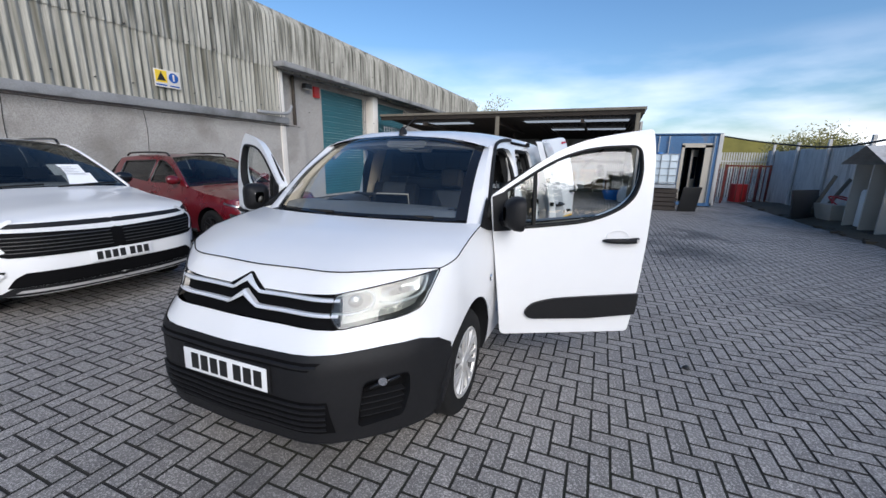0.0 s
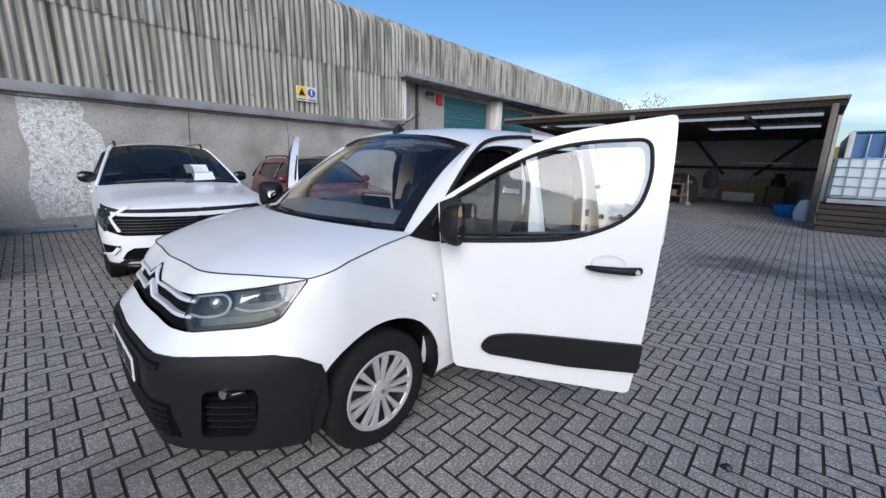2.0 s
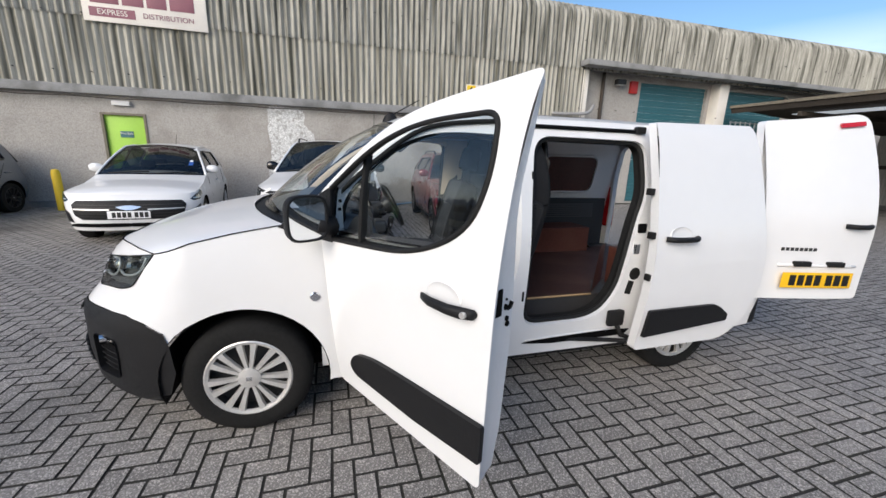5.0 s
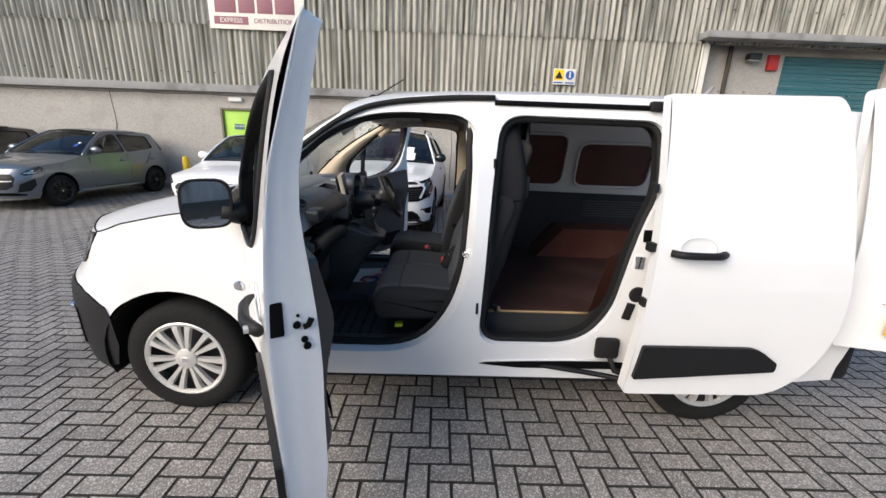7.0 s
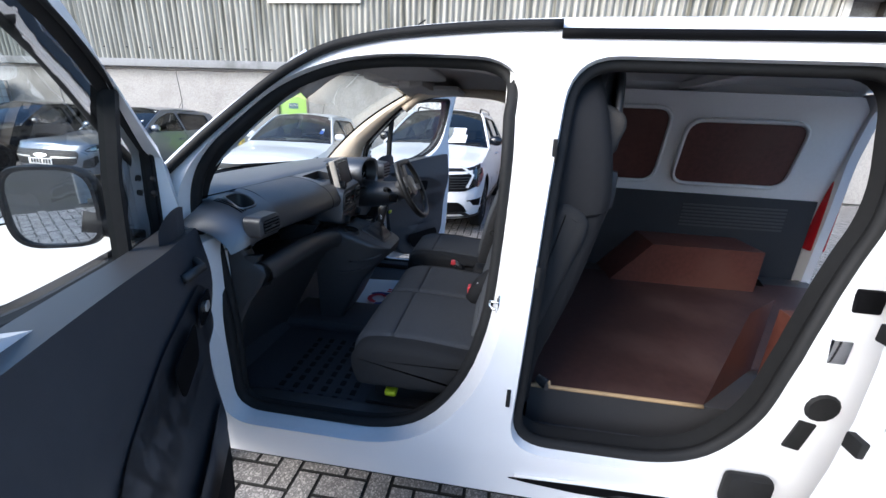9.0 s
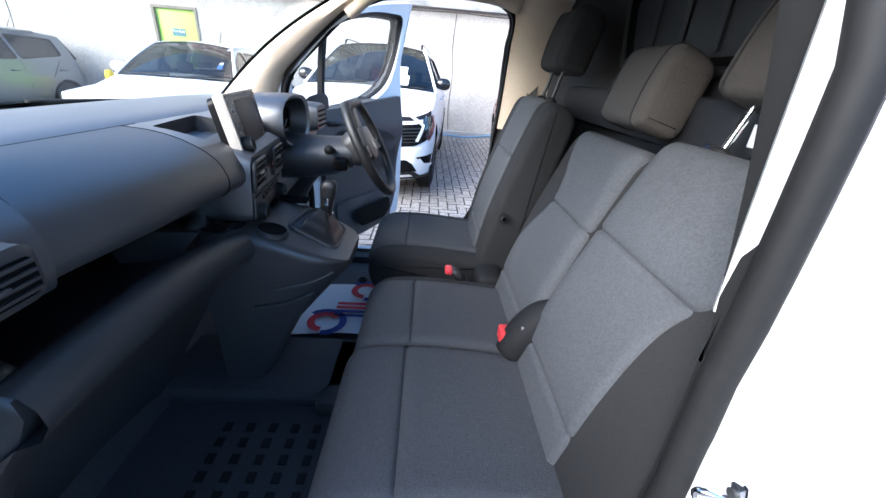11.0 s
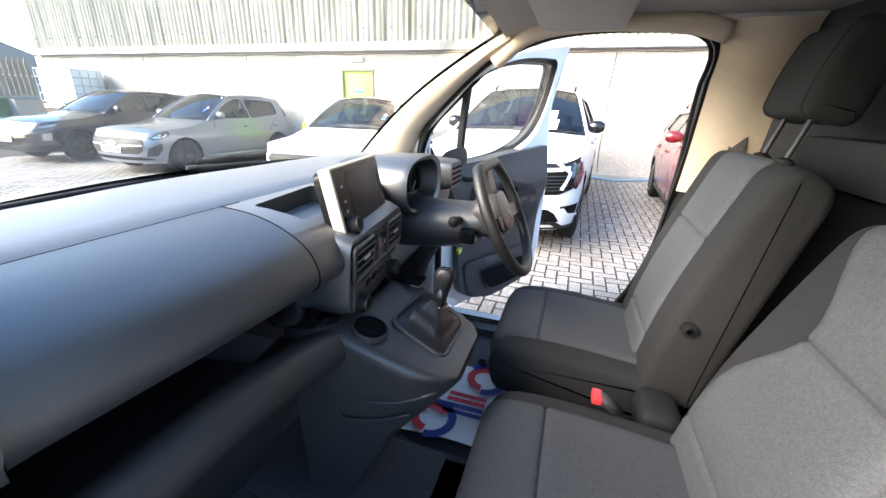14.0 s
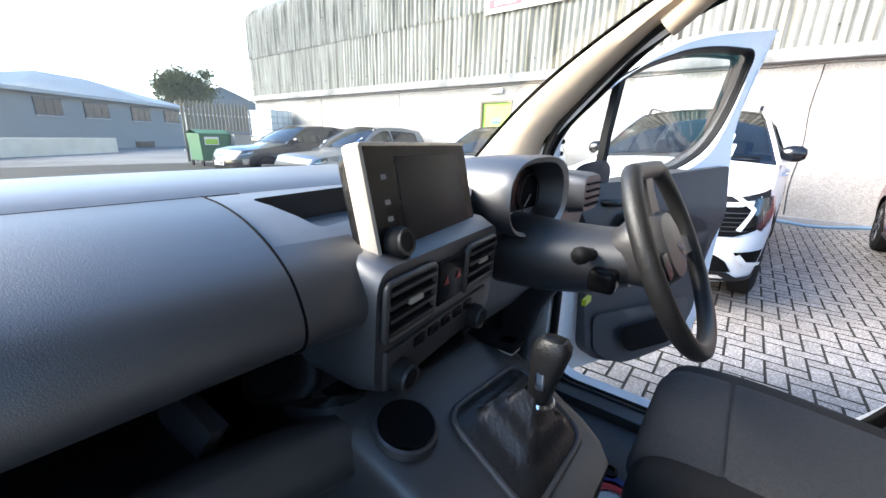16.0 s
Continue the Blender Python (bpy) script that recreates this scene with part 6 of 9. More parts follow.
    # inner trim: deep moulded panel with shoulder, arm rest and pocket
    t_out = rounded([(0.60, 0.43, 0.08), (0.80, 0.335, 0.08), (1.22, 0.335, 0.10), (1.33, 0.62, 0.12), (1.365, 0.92, 0.1), (1.415, 1.155, 0.03), (1.08, 1.135, 0.2), (0.74, 1.105, 0.1), (0.455, 1.095, 0.03), (0.53, 0.95, 0.08), (0.58, 0.75, 0.1)], 0.05, 5)

    def bulge(u, v):
        k = shut_depth(v) + 0.026 + 0.030 * math.exp(-((v - 0.95) / 0.12) ** 2) + 0.022 * math.exp(-((v - 0.45) / 0.14) ** 2)
        return k

    part("door_trim", sheet(t_out, (), lambda u, v: at(u, v, -bulge(u, v)), 0.05, 0.035), M["doortrim"], d, "moulded dark door trim")
    n = len(t_out)
    part("trim_edge", loft([[at(*t_out[i % n], k) for k in (-0.06, -bulge(*t_out[i % n]))] for i in range(n + 1)]), M["trim"], d)
    rest = rounded([(0.60, 0.84, 0.05), (0.66, 1.0, 0.05), (0.98, 0.985, 0.05), (1.22, 0.93, 0.08), (1.27, 0.80, 0.08), (1.16, 0.70, 0.08), (1.0, 0.78, 0.08)], 0.05, 5)
    part("arm_rest", sheet(rest, (), lambda u, v: at(u, v, -0.188), 0.06, 0.05, 0.02), M["doortrim"], d)
    part("switch_panel", sheet(rounded([(0.68, 0.985), (0.79, 0.98), (0.79, 0.925), (0.68, 0.93)], 0.015, 4), (), DoorSkin(-0.206, side), 0, 0, 0.004), M["pianoblack"], d)
    part("window_switch", sheet(rounded([(0.715, 0.965), (0.75, 0.965), (0.75, 0.945), (0.715, 0.945)], 0.006, 3), (), DoorSkin(-0.211, side), 0, 0, 0.004), M["silver"], d)
    # flat patch: the hollow's shade is put into its colour, as with pocket_slot
    part("grab_cup", sheet(rounded([(0.84, 0.97), (1.02, 0.955), (1.0, 0.875), (0.86, 0.885)], 0.025, 4), (), DoorSkin(-0.2065, side), 0, 0, 0.002), M["pit"], d)
    part("door_pocket", sheet(rounded([(0.62, 0.60, 0.05), (1.24, 0.58, 0.08), (1.18, 0.36, 0.06), (0.78, 0.355, 0.08), (0.64, 0.44, 0.05)], 0.05, 5), (), lambda u, v: at(u, v, -0.165 - 0.015 * math.sin(math.pi * (u - 0.56) / 0.68)), 0.06, 0.05, 0.02), M["doortrim"], d)
    part("pocket_slot", sheet(rounded([(0.74, 0.535), (1.16, 0.525), (1.18, 0.44), (1.08, 0.40), (0.80, 0.415)], 0.04, 4), (), lambda u, v: at(u, v, -0.187 - 0.015 * math.sin(math.pi * (u - 0.56) / 0.68)), 0, 0, 0.002), M["pit"], d)
    part("inner_handle", tube([at(0.60, 1.035, -0.165), at(0.66, 1.035, -0.195), at(0.74, 1.035, -0.17)], 0.012, 6), M["darkmetal"], d)
    part("corner_trim", sheet(rounded([(0.445, 1.07), (0.66, 1.07), (0.66, 1.15), (0.60, 1.185), (0.50, 1.165)], 0.03, 4), (), lambda u, v: at(u, v, -0.105 - 0.03 * math.sin(math.pi * (u - 0.44) / 0.24)), 0.04, 0.04, 0.02), M["doortrim"], d)
    for v in (1.20, 1.24):
        part("frame_bolt", cyl(at(0.478, v, -0.052), at(0.478, v, -0.062), 0.008, n=10), M["rubber"], d)
    return d


front_door(1, -61.3)
front_door(-1, -65)

# sliding door, run back along the flank
so = rounded([(1.565, 0.325, 0.03), (2.28, 0.335, 0.10), (2.44, 0.50, 0.15), (2.50, 0.72, 0.2), (2.475, 1.06, 0.2), (2.46, 1.4, 0.2), (2.43, 1.715, 0.03), (1.655, 1.70, 0.02), (1.61, 1.05, 0.4)], 0.03, 5)
sd = part("sliding_door", sheet(so, (), skin_at(0, 1), 0.07, 0.05), M["vanwhite"], van, "white sliding side door run fully open", m=pose(0.195, 0.65, 0))
n = len(so)
part("door_edge", loft([[skin(*so[i % n], k) for k in (0.0, -0.02, -0.06)] for i in range(n + 1)]), M["jamb"], sd)
part("inner_skin", sheet(so, (), skin_at(-0.06), 0.1, 0.08), M["jamb"], sd)
part("door_seal", tube([skin(1.70, z, -0.064) for z in np.linspace(0.40, 1.62, 12)], 0.010, 6), M["rubber"], sd)
strip = rounded([(1.605, 0.60), (2.13, 0.605, 0.05), (2.235, 0.53), (2.235, 0.485), (1.585, 0.425)], 0.012, 4)
part("rubbing_strip", sheet(strip, (), skin_at(0.004), 0.08, 0.05, 0.02), M["vanplastic"], sd, "black plastic rubbing strip")
part("door_handle", tube(curve([skin(1.665, 1.035, 0.01), skin(1.71, 1.035, 0.045), skin(1.84, 1.035, 0.048), skin(1.895, 1.035, 0.014)], 5), 0.017, 8), M["vanplastic"], sd)
dish = [[skin(1.785 + 0.085 * k * math.cos(a), 1.055 + 0.05 * k * math.sin(a), h) for a in [i * math.tau / 24 for i in range(24)]] for k, h in ((1.0, 0.001), (0.93, 0.005), (0.85, 0.002), (0.5, 0.0015), (0.01, 0.0015))]
part("handle_dish", loft(dish, closed=True), M["vanwhite"], sd)
for z in (0.80, 1.05, 1.3):
    part("edge_stop", box(-0.02, 0.02, -0.02, 0.01, -0.02, 0.02, 0.004), M["rubber"], sd, m=Matrix.Translation(skin(1.60, z, -0.03)))

# rear left door swung out beside the flank
ro = rounded([(-0.06, 0.55, 0.02), (0.71, 0.56, 0.03), (0.72, 1.15, 0.2), (0.71, 1.45, 0.2), (0.66, 1.80, 0.05), (0.58, 1.835, 0.05), (0.2, 1.79, 0.2), (-0.10, 1.765, 0.04)], 0.03, 5)


def rear_skin(o):
    return lambda u, v: Vector((0.045 + o - 0.26 * max(0, v - 1.05) ** 1.4 + 0.02 * math.sin(math.pi * min(1, max(0, u))), u, v))


rd = part("rear_door", sheet(ro, (), rear_skin(0), 0.08, 0.06), M["vanwhite"], van, "white rear door swung open at right angles", m=pose(0.93, 3.36, 0, 0, 0, -13))
n = len(ro)
part("door_edge", loft([[rear_skin(k)(*ro[i % n]) for k in (0, -0.03, -0.06)] for i in range(n + 1)]), M["jamb"], rd)
part("inner_skin", sheet(ro, (), rear_skin(-0.06), 0.1, 0.1), M["jamb"], rd)
part("brake_lamp", sheet(rounded([(0.42, 1.735), (0.60, 1.755), (0.60, 1.785), (0.42, 1.765)], 0.008, 3), (), rear_skin(0.008), 0.08, 0, 0.01, push=(1, 0, 0)), M["redlens"], rd)
number_plate(rd, Matrix.Translation((0.082, 0.36, 0.70)) @ pose(0, 0, 0, 0, 0, 90), M["plateyellow"])
part("plate_dish", tube([rear_skin(0.002)(u, 0.80) for u in np.linspace(0.08, 0.64, 8)], 0.012, 6), M["vanwhite"], rd)
for u in (0.24, 0.48):
    part("plate_lamp", box(-0.01, 0.025, -0.06, 0.06, -0.02, 0.016, 0.006), M["rubber"], rd, m=Matrix.Translation(rear_skin(0.0)(u, 0.815)))
part("door_handle", tube([rear_skin(0.005)(0.49, 1.085), rear_skin(0.04)(0.54, 1.085), rear_skin(0.04)(0.63, 1.085), rear_skin(0.005)(0.68, 1.085)], 0.017, 8), M["vanplastic"], rd)
for k in range(8):
    u = 0.09 + k * 0.032
    part("badge_bar", box(0, 0.004, -0.011, 0.011, -0.011, 0.011), M["darkmetal"], rd, m=Matrix.Translation(rear_skin(0.001)(u, 0.915)))

# sliding-door gear and catches on the flank
o = rounded([(1.537, 0.352), (1.62, 0.366), (2.20, 0.385), (2.34, 0.375), (2.30, 0.335), (1.75, 0.330), (1.60, 0.343)], 0.008, 3)
# flat patch, the slot's inner shade put into its colour
part("lower_track", sheet(o, (), skin_at(0.0015), 0, 0, 0.003), M["pit"], van, "black slot of the lower slide track")
part("track_edge", tube([skin(y, z, 0.004) for y, z in ((1.56, 0.368), (1.75, 0.378), (2.0, 0.387), (2.25, 0.390))], 0.006, 6), M["vanwhite"], van)
part("slide_arm", tube(curve([(0.86, 1.75, 0.35), (0.93, 2.15, 0.33), (1.0, 2.3, 0.34), (1.05, 2.4, 0.37)], 5), 0.014, 6), M["vanplastic"], van)
part("slide_roller", box(0.905, 0.945, 2.125, 2.245, 0.425, 0.535, 0.02), M["rubber"], van)
part("roller_bracket", tube([(0.925, 2.20, 0.44), (0.935, 2.235, 0.36), (0.98, 2.33, 0.335)], 0.016, 6), M["rubber"], van)
for y, z, m_, w, h in ((2.285, 0.932, "chrome", 0.022, 0.032), (2.325, 1.06, "pit", 0.03, 0.03)):
    p = skin(y, z, 0.0)
    part("striker", box(-0.004, 0.012, -w, w, -h, h, 0.006), M[m_], van, m=Matrix.Translation(p))
part("rubber_plug", lathe([(0, 0.006), (0.035, 0.006), (0.042, 0)], 14), M["rubber"], van, m=Matrix.Translation(skin(2.30, 0.768)) @ pose(0, 0, 0, 0, 90, 0))
part("rubber_plug", box(-0.002, 0.006, -0.022, 0.022, -0.045, 0.045, 0.004), M["rubber"], van, m=Matrix.Translation(skin(2.27, 0.678)) @ pose(0, 0, 0, -12, 0, 0))
plate = part("door_striker", loft([[(0.842 + 0.016 * k * c, y, 0.929 + 0.032 * k * s_) for c, s_ in ((0.55, 1), (1, 0.35), (1, -0.35), (0.4, -1), (-0.4, -1), (-1, -0.35), (-1, 0.35), (-0.2, 1))] for k, y in ((1.12, 1.468), (1.12, 1.463), (1.0, 1.4625), (0.9, 1.459), (0.01, 1.459))], closed=True), M["chrome"], van, smooth=0)
part("striker_loop", tube(curve([(0.846, 1.460, 0.938), (0.838, 1.440, 0.938), (0.832, 1.434, 0.930), (0.838, 1.440, 0.918), (0.846, 1.460, 0.916)], 3), 0.0045, 6), M["chrome"], plate)
for z in (0.948, 0.908):
    part("striker_screw", cyl((0.845, 1.460, z), (0.845, 1.456, z), 0.006, n=10), M["darkmetal"], plate)
for y, z in ((1.567, 1.365), (1.556, 1.042), (1.513, 0.669)):
    part("bump_stop", box(-0.002, 0.008, -0.006, 0.006, -0.03, 0.03, 0.002), M["rubber"], van, m=Matrix.Translation(skin(y, z, -0.004)))
# ---------------------------------------------------------------- the van: cab and load space
def pad(x0, x1, y0, y1, z0, z1, r=0.05, crown=0.0, axis=2, seg=4, cut=5):
    """Upholstered block: well rounded edges, one face crowned."""
    bm = bmesh.new()
    bmesh.ops.create_cube(bm, size=1)
    bmesh.ops.subdivide_edges(bm, edges=bm.edges[:], cuts=cut, use_grid_fill=True)
    sx, sy, sz = x1 - x0, y1 - y0, z1 - z0
    for v in bm.verts:
        p = Vector((v.co.x * sx, v.co.y * sy, v.co.z * sz))
        inner = Vector((max(-sx / 2 + r, min(sx / 2 - r, p.x)), max(-sy / 2 + r, min(sy / 2 - r, p.y)), max(-sz / 2 + r, min(sz / 2 - r, p.z))))
        d = p - inner
        if d.length > 1e-6 and sum(abs(c) > 1e-6 for c in d) > 1:
            p = inner + d.normalized() * r
        if crown:
            others = [k for k in range(3) if k != axis]
            k = 1.0
            for o in others:
                k *= max(0.0, 1 - (2 * abs(p[o]) / (sx, sy, sz)[o]) ** 2)
            if (p[axis] > 0) == (crown > 0):
                p[axis] += crown * k
        v.co = p + Vector(((x0 + x1) / 2, (y0 + y1) / 2, (z0 + z1) / 2))
    return bm


def ring(x0, x1, z0, z1, y, r=0.03, n=4):
    return [(p[0], y, p[1]) for p in rounded([(x0, z0), (x1, z0), (x1, z1), (x0, z1)], r, n)]


# floor and bulkhead
part("cab_floor", box(-0.80, 0.80, 0.42, 1.72, 0.36, 0.385), M["mat_rubber"], van, smooth=0)
part("floor_tunnel", box(-0.02, 0.24, 0.35, 1.05, 0.385, 0.45, 0.03), M["mat_rubber"], van)
part("toe_board", sheet([(-0.78, 0.0), (0.78, 0.0), (0.78, 1.0), (-0.78, 1.0)], (), lambda u, v: (u, 0.43 - 0.21 * v, 0.38 + 0.72 * v), 0, 0), M["mat_rubber"], van)
bm = bmesh.new()
random.seed(2)
for i in range(9):
    for j in range(6):
        box(0.30 + i * 0.048, 0.325 + i * 0.048, 0.62 + j * 0.06, 0.64 + j * 0.06, 0.384, 0.391, 0, bm)
studs = part("mat_studs", bm, M["rubber"], van, smooth=0)
studs["kind"] = "stuff"
paper = thing("paper_floor_mat", "white printed paper protection mat on the driver footwell floor", "floor mat")
part("sheet", sheet(rounded([(-0.46, 0.60), (-0.09, 0.62), (-0.10, 1.0), (-0.46, 1.02)], 0.01, 2), (), lambda u, v: (u, v, 0.40 + 0.008 * math.sin(u * 19) * math.sin(v * 13)), 0.04, 0.04), M["paper"], paper)
for cx, cy in ((-0.16, 0.775), (-0.40, 0.90)):
    for r0, mm, a0 in ((0.085, "paperblue", 0), (0.065, "paperred", 2.2)):
        pts = [(cx + math.cos(a0 + a) * (r0 + w), cy + math.sin(a0 + a) * (r0 + w)) for w, rng in ((0.0, np.linspace(0, 4, 16)), (-0.028, np.linspace(4, 0, 16))) for a in rng]
        part("logo_shape", sheet(pts, (), lambda u, v: (u, v, 0.411), 0, 0), M[mm], paper, smooth=0)
for k in range(4):
    part("print_bar", box(-0.30 + k * 0.028, -0.283 + k * 0.028, 0.80, 0.93, 0.4095, 0.411), M["paperblue" if k > 1 else "paperred"], paper, smooth=0)
part("bulkhead", sheet(rounded([(-0.82, 0.38), (0.70, 0.38), (0.70, 1.1), (0.60, 1.66), (-0.69, 1.66), (-0.82, 1.1)], 0.08, 4), (), lambda u, v: (u, 1.785 - 0.02 * math.sin(v * 6) - 0.30 * max(0.0, 1.12 - v) - 0.20 * abs(u / (0.82 - 0.22 * max(0.0, v - 1.1))) ** 5, v), 0.1, 0.1, 0.02), M["bulkhead"], van, "black moulded plastic bulkhead")
part("bulkhead_ledge", box(-0.66, 0.66, 1.70, 1.78, 1.19, 1.31, 0.02), M["bulkhead"], van)
frame_o = rounded([(-0.28, 1.36), (0.64, 1.36), (0.58, 1.60), (-0.35, 1.60)], 0.06, 5)
part("bulkhead_recess", sheet(frame_o, (), lambda u, v: (u, 1.757, v), 0, 0), M["pit"], van)
part("recess_rim", tube([(p[0], 1.757, p[1]) for p in frame_o], 0.012, 6, closed=True), M["bulkhead"], van)
frame_i = rounded([(-0.22, 1.39), (0.55, 1.39), (0.50, 1.565), (-0.27, 1.565)], 0.05, 5)
part("recess_panel", sheet(frame_i, (), lambda u, v: (u, 1.751, v), 0, 0), M["bulkhead"], van)
for x in (-0.12, 0.02, 0.16, 0.30):
    part("recess_rib", box(x - 0.01, x + 0.01, 1.743, 1.753, 1.40, 1.55, 0.004), M["bulkhead"], van)
part("safety_sticker", box(0.41, 0.60, 1.694, 1.698, 1.235, 1.273), M["paper"], van, "white safety label with small symbols", smooth=0)
for x, mm in ((0.435, "black"), (0.449, "buckle"), (0.462, "greypipe"), (0.512, "black")):
    part("sticker_mark", box(x, x + 0.008, 1.6925, 1.6945, 1.249, 1.258), M[mm], van, smooth=0)
for x in (0.33, 0.45, 0.62):
    part("bulkhead_bolt", cyl((x, 1.70, 1.213), (x, 1.682, 1.213), 0.013, n=10), M["chrome"], van)

# headlining, overhead console, pillar trims
rows = []
for y, z in curve([(0.82, 1.60), (0.95, 1.64), (1.3, 1.655), (1.73, 1.655)], 4):
    rows.append([(0.72 * f, y + 0.03 * f * f, z - 0.06 * abs(f) ** 3) for f in np.linspace(-1, 1, 17)])
part("headlining", loft(rows), M["lining"], van, "grey felt headlining")
part("overhead_console", loft([ring(-0.14, 0.20, 1.585, 1.635, 0.84, 0.02), ring(-0.16, 0.22, 1.575, 1.645, 0.92, 0.03), ring(-0.14, 0.20, 1.595, 1.65, 1.08, 0.02)], closed=True, caps=True), M["lining"], van)
part("reading_lamp", box(-0.05, 0.09, 0.86, 0.93, 1.568, 1.58, 0.01), M["floodlens"], van)
part("console_lip", loft([ring(-0.10, 0.16, 1.555, 1.60, 0.98, 0.018), ring(-0.12, 0.18, 1.55, 1.605, 1.03, 0.022), ring(-0.10, 0.16, 1.565, 1.605, 1.08, 0.015)], closed=True, caps=True), M["lining"], van)
for x in (-0.1, 0.15):
    part("lamp_switch", box(x, x + 0.03, 0.95, 0.98, 1.572, 1.585, 0.004), M["silver"], van)
for side in (1, -1):
    x0, x1 = sorted((side * 0.2, side * 0.62))
    part("sun_visor", pad(x0, x1, 0.95, 1.19, 1.575, 1.602, 0.012), M["lining"], van)
    rows = []
    for j in range(13):
        t = j / 12
        p = screen_point(side * 0.90, 0.02 + 0.96 * t)
        p = Vector((p.x, p.y + 0.006, p.z - 0.006))
        q = skin_at(-0.105, side)(float(np.interp(1.10 + 0.44 * t, [1.1, 1.265, 1.42, 1.525, 1.56], [0.43, 0.505, 0.672, 0.80, 0.90])), 1.10 + 0.44 * t)
        mid = (p + q) / 2 + Vector((-side * 0.035, 0.02, 0.0))
        rows.append([p, p.lerp(mid, 0.5) + Vector((-side * 0.012, 0.006, 0)), mid, q.lerp(mid, 0.45) + Vector((-side * 0.01, 0.004, 0)), q])
    part("a_pillar_trim", loft(rows), M["beige"], van, "beige moulded pillar trim")
    head = [skin_at(-0.115, side)(y, z) for y, z in ((0.80, 1.50), (0.92, 1.58), (1.1, 1.605), (1.35, 1.595), (1.46, 1.57))]
    part("header_trim", tube(curve(head, 5), 0.03, 8), M["beige"] if side < 0 else M["lining"], van)
    if side < 0:
        rows = [[skin_at(o, side)(y, z) for o, y in ((-0.105, 1.45), (-0.13, 1.49), (-0.14, 1.56), (-0.12, 1.66))] for z in (1.10, 1.25, 1.4, 1.52, 1.60)]
        part("b_pillar_trim", loft(rows), M["beige"], van, "beige moulded pillar trim")
    else:
        rows = []
        for z in (1.105, 1.2, 1.3, 1.4, 1.5, 1.60):
            x, y = 0.748 - 0.03 * (z - 1.12) - 0.25 * max(0.0, z - 1.42), 1.442 - 0.03 * (z - 1.12)
            rows.append([(x - 0.05, y + 0.16, z), (x - 0.014, y + 0.025, z), (x - 0.004, y + 0.005, z), (x + 0.004, y, z), (x + 0.02, y + 0.010, z), (x + 0.022, y + 0.07, z)])
        part("b_pillar_trim", loft(rows), M["pillar"], van, "pale moulded pillar trim")
    rows = [[(side * x, y + 0.05 * (z - 0.9), z) for x, y in ((0.802, 1.455), (0.796, 1.436), (0.788, 1.430), (0.778, 1.44), (0.75, 1.60))] for z in (0.42, 0.6, 0.85, 1.0, 1.107)]
    part("lower_pillar_trim", loft(rows), M["rubbermat"], van)
    part("sill_trim", box(min(side * 0.72, side * 0.81), max(side * 0.72, side * 0.81), 0.44, 1.46, 0.37, 0.42, 0.015), M["trim"], van)
    rows = [[(side * x, y, z) for x, y in ((0.69, 0.42), (0.69, yr - 0.03), (0.70, yr - 0.008), (0.715, yr), (0.742, yr - 0.004), (0.75, yr - 0.02), (0.75, 0.42))] for z, yr in ((0.385, 0.50), (0.48, 0.505), (0.58, 0.52), (0.70, 0.555), (0.80, 0.61), (0.86, 0.655), (0.90, 0.675), (0.93, 0.67), (0.955, 0.62), (1.0, 0.60))]
    part("kick_panel", loft(rows, closed=True, caps=True), M["trim"], van)
    part("post_panel", box(min(side * 0.757, side * 0.872), max(side * 0.757, side * 0.872), 0.425, 0.560, 0.45, 1.05, 0.022), M["jamb"], van, "white painted door post")
    part("post_seal", tube([(side * 0.790, 0.572 - 0.028 * max(0.0, (z - 0.75) / 0.3), z) for z in np.linspace(0.42, 1.06, 9)], 0.015, 8), M["rubber"], van)
    part("door_check", box(min(side * 0.80, side * 0.85), max(side * 0.80, side * 0.85), 0.45, 0.49, 0.78, 0.82, 0.006), M["rubber"], van)
part("belt_guide", pad(-0.74, -0.69, 1.545, 1.60, 1.30, 1.42, 0.015), M["trim"], van)
part("seat_belt", sheet([(0, 0), (0.045, 0), (0.05, 1), (0.005, 1)], (), lambda u, v: (-0.70 - 0.05 * v + 0.01, 1.57 + u - 0.02 * (1 - v), 1.33 - 0.85 * v), 0, 0.1), M["belt"], van, "grey seat belt webbing")

# dashboard: top pad, glove panel, lower shelf
def dash_foot(f):
    return screen_point(f, 0.02) + Vector((0, 0.015, -0.01))


rows = []
for f in np.linspace(-1, 1, 33):
    p = dash_foot(f * 0.97)
    g = 0.012 * abs(f) ** 3
    edge_y = 0.50
    rows.append([(p.x, p.y, p.z), (p.x, p.y + 0.03, p.z + 0.012), (0.78 * f, 0.24 + 0.06 * abs(f) ** 3, 1.176 - g), (0.78 * f, 0.34 + 0.03 * abs(f) ** 3, 1.184 - g), (0.79 * f, 0.46, 1.180 - g), (0.795 * f, edge_y - 0.012, 1.172 - g), (0.80 * f, edge_y, 1.164 - g)])

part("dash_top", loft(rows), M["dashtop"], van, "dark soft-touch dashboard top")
section = [(0.0, 1.166), (0.27, 1.162), (0.52, 1.151), (0.74, 1.132), (0.90, 1.108), (0.98, 1.080), (1.0, 1.060), (0.975, 1.042), (0.90, 1.030), (0.72, 1.022), (0.35, 1.012)]
front_y = table([(0.0, 0.700), (0.23, 0.703), (0.45, 0.690), (0.62, 0.672), (0.80, 0.665)])


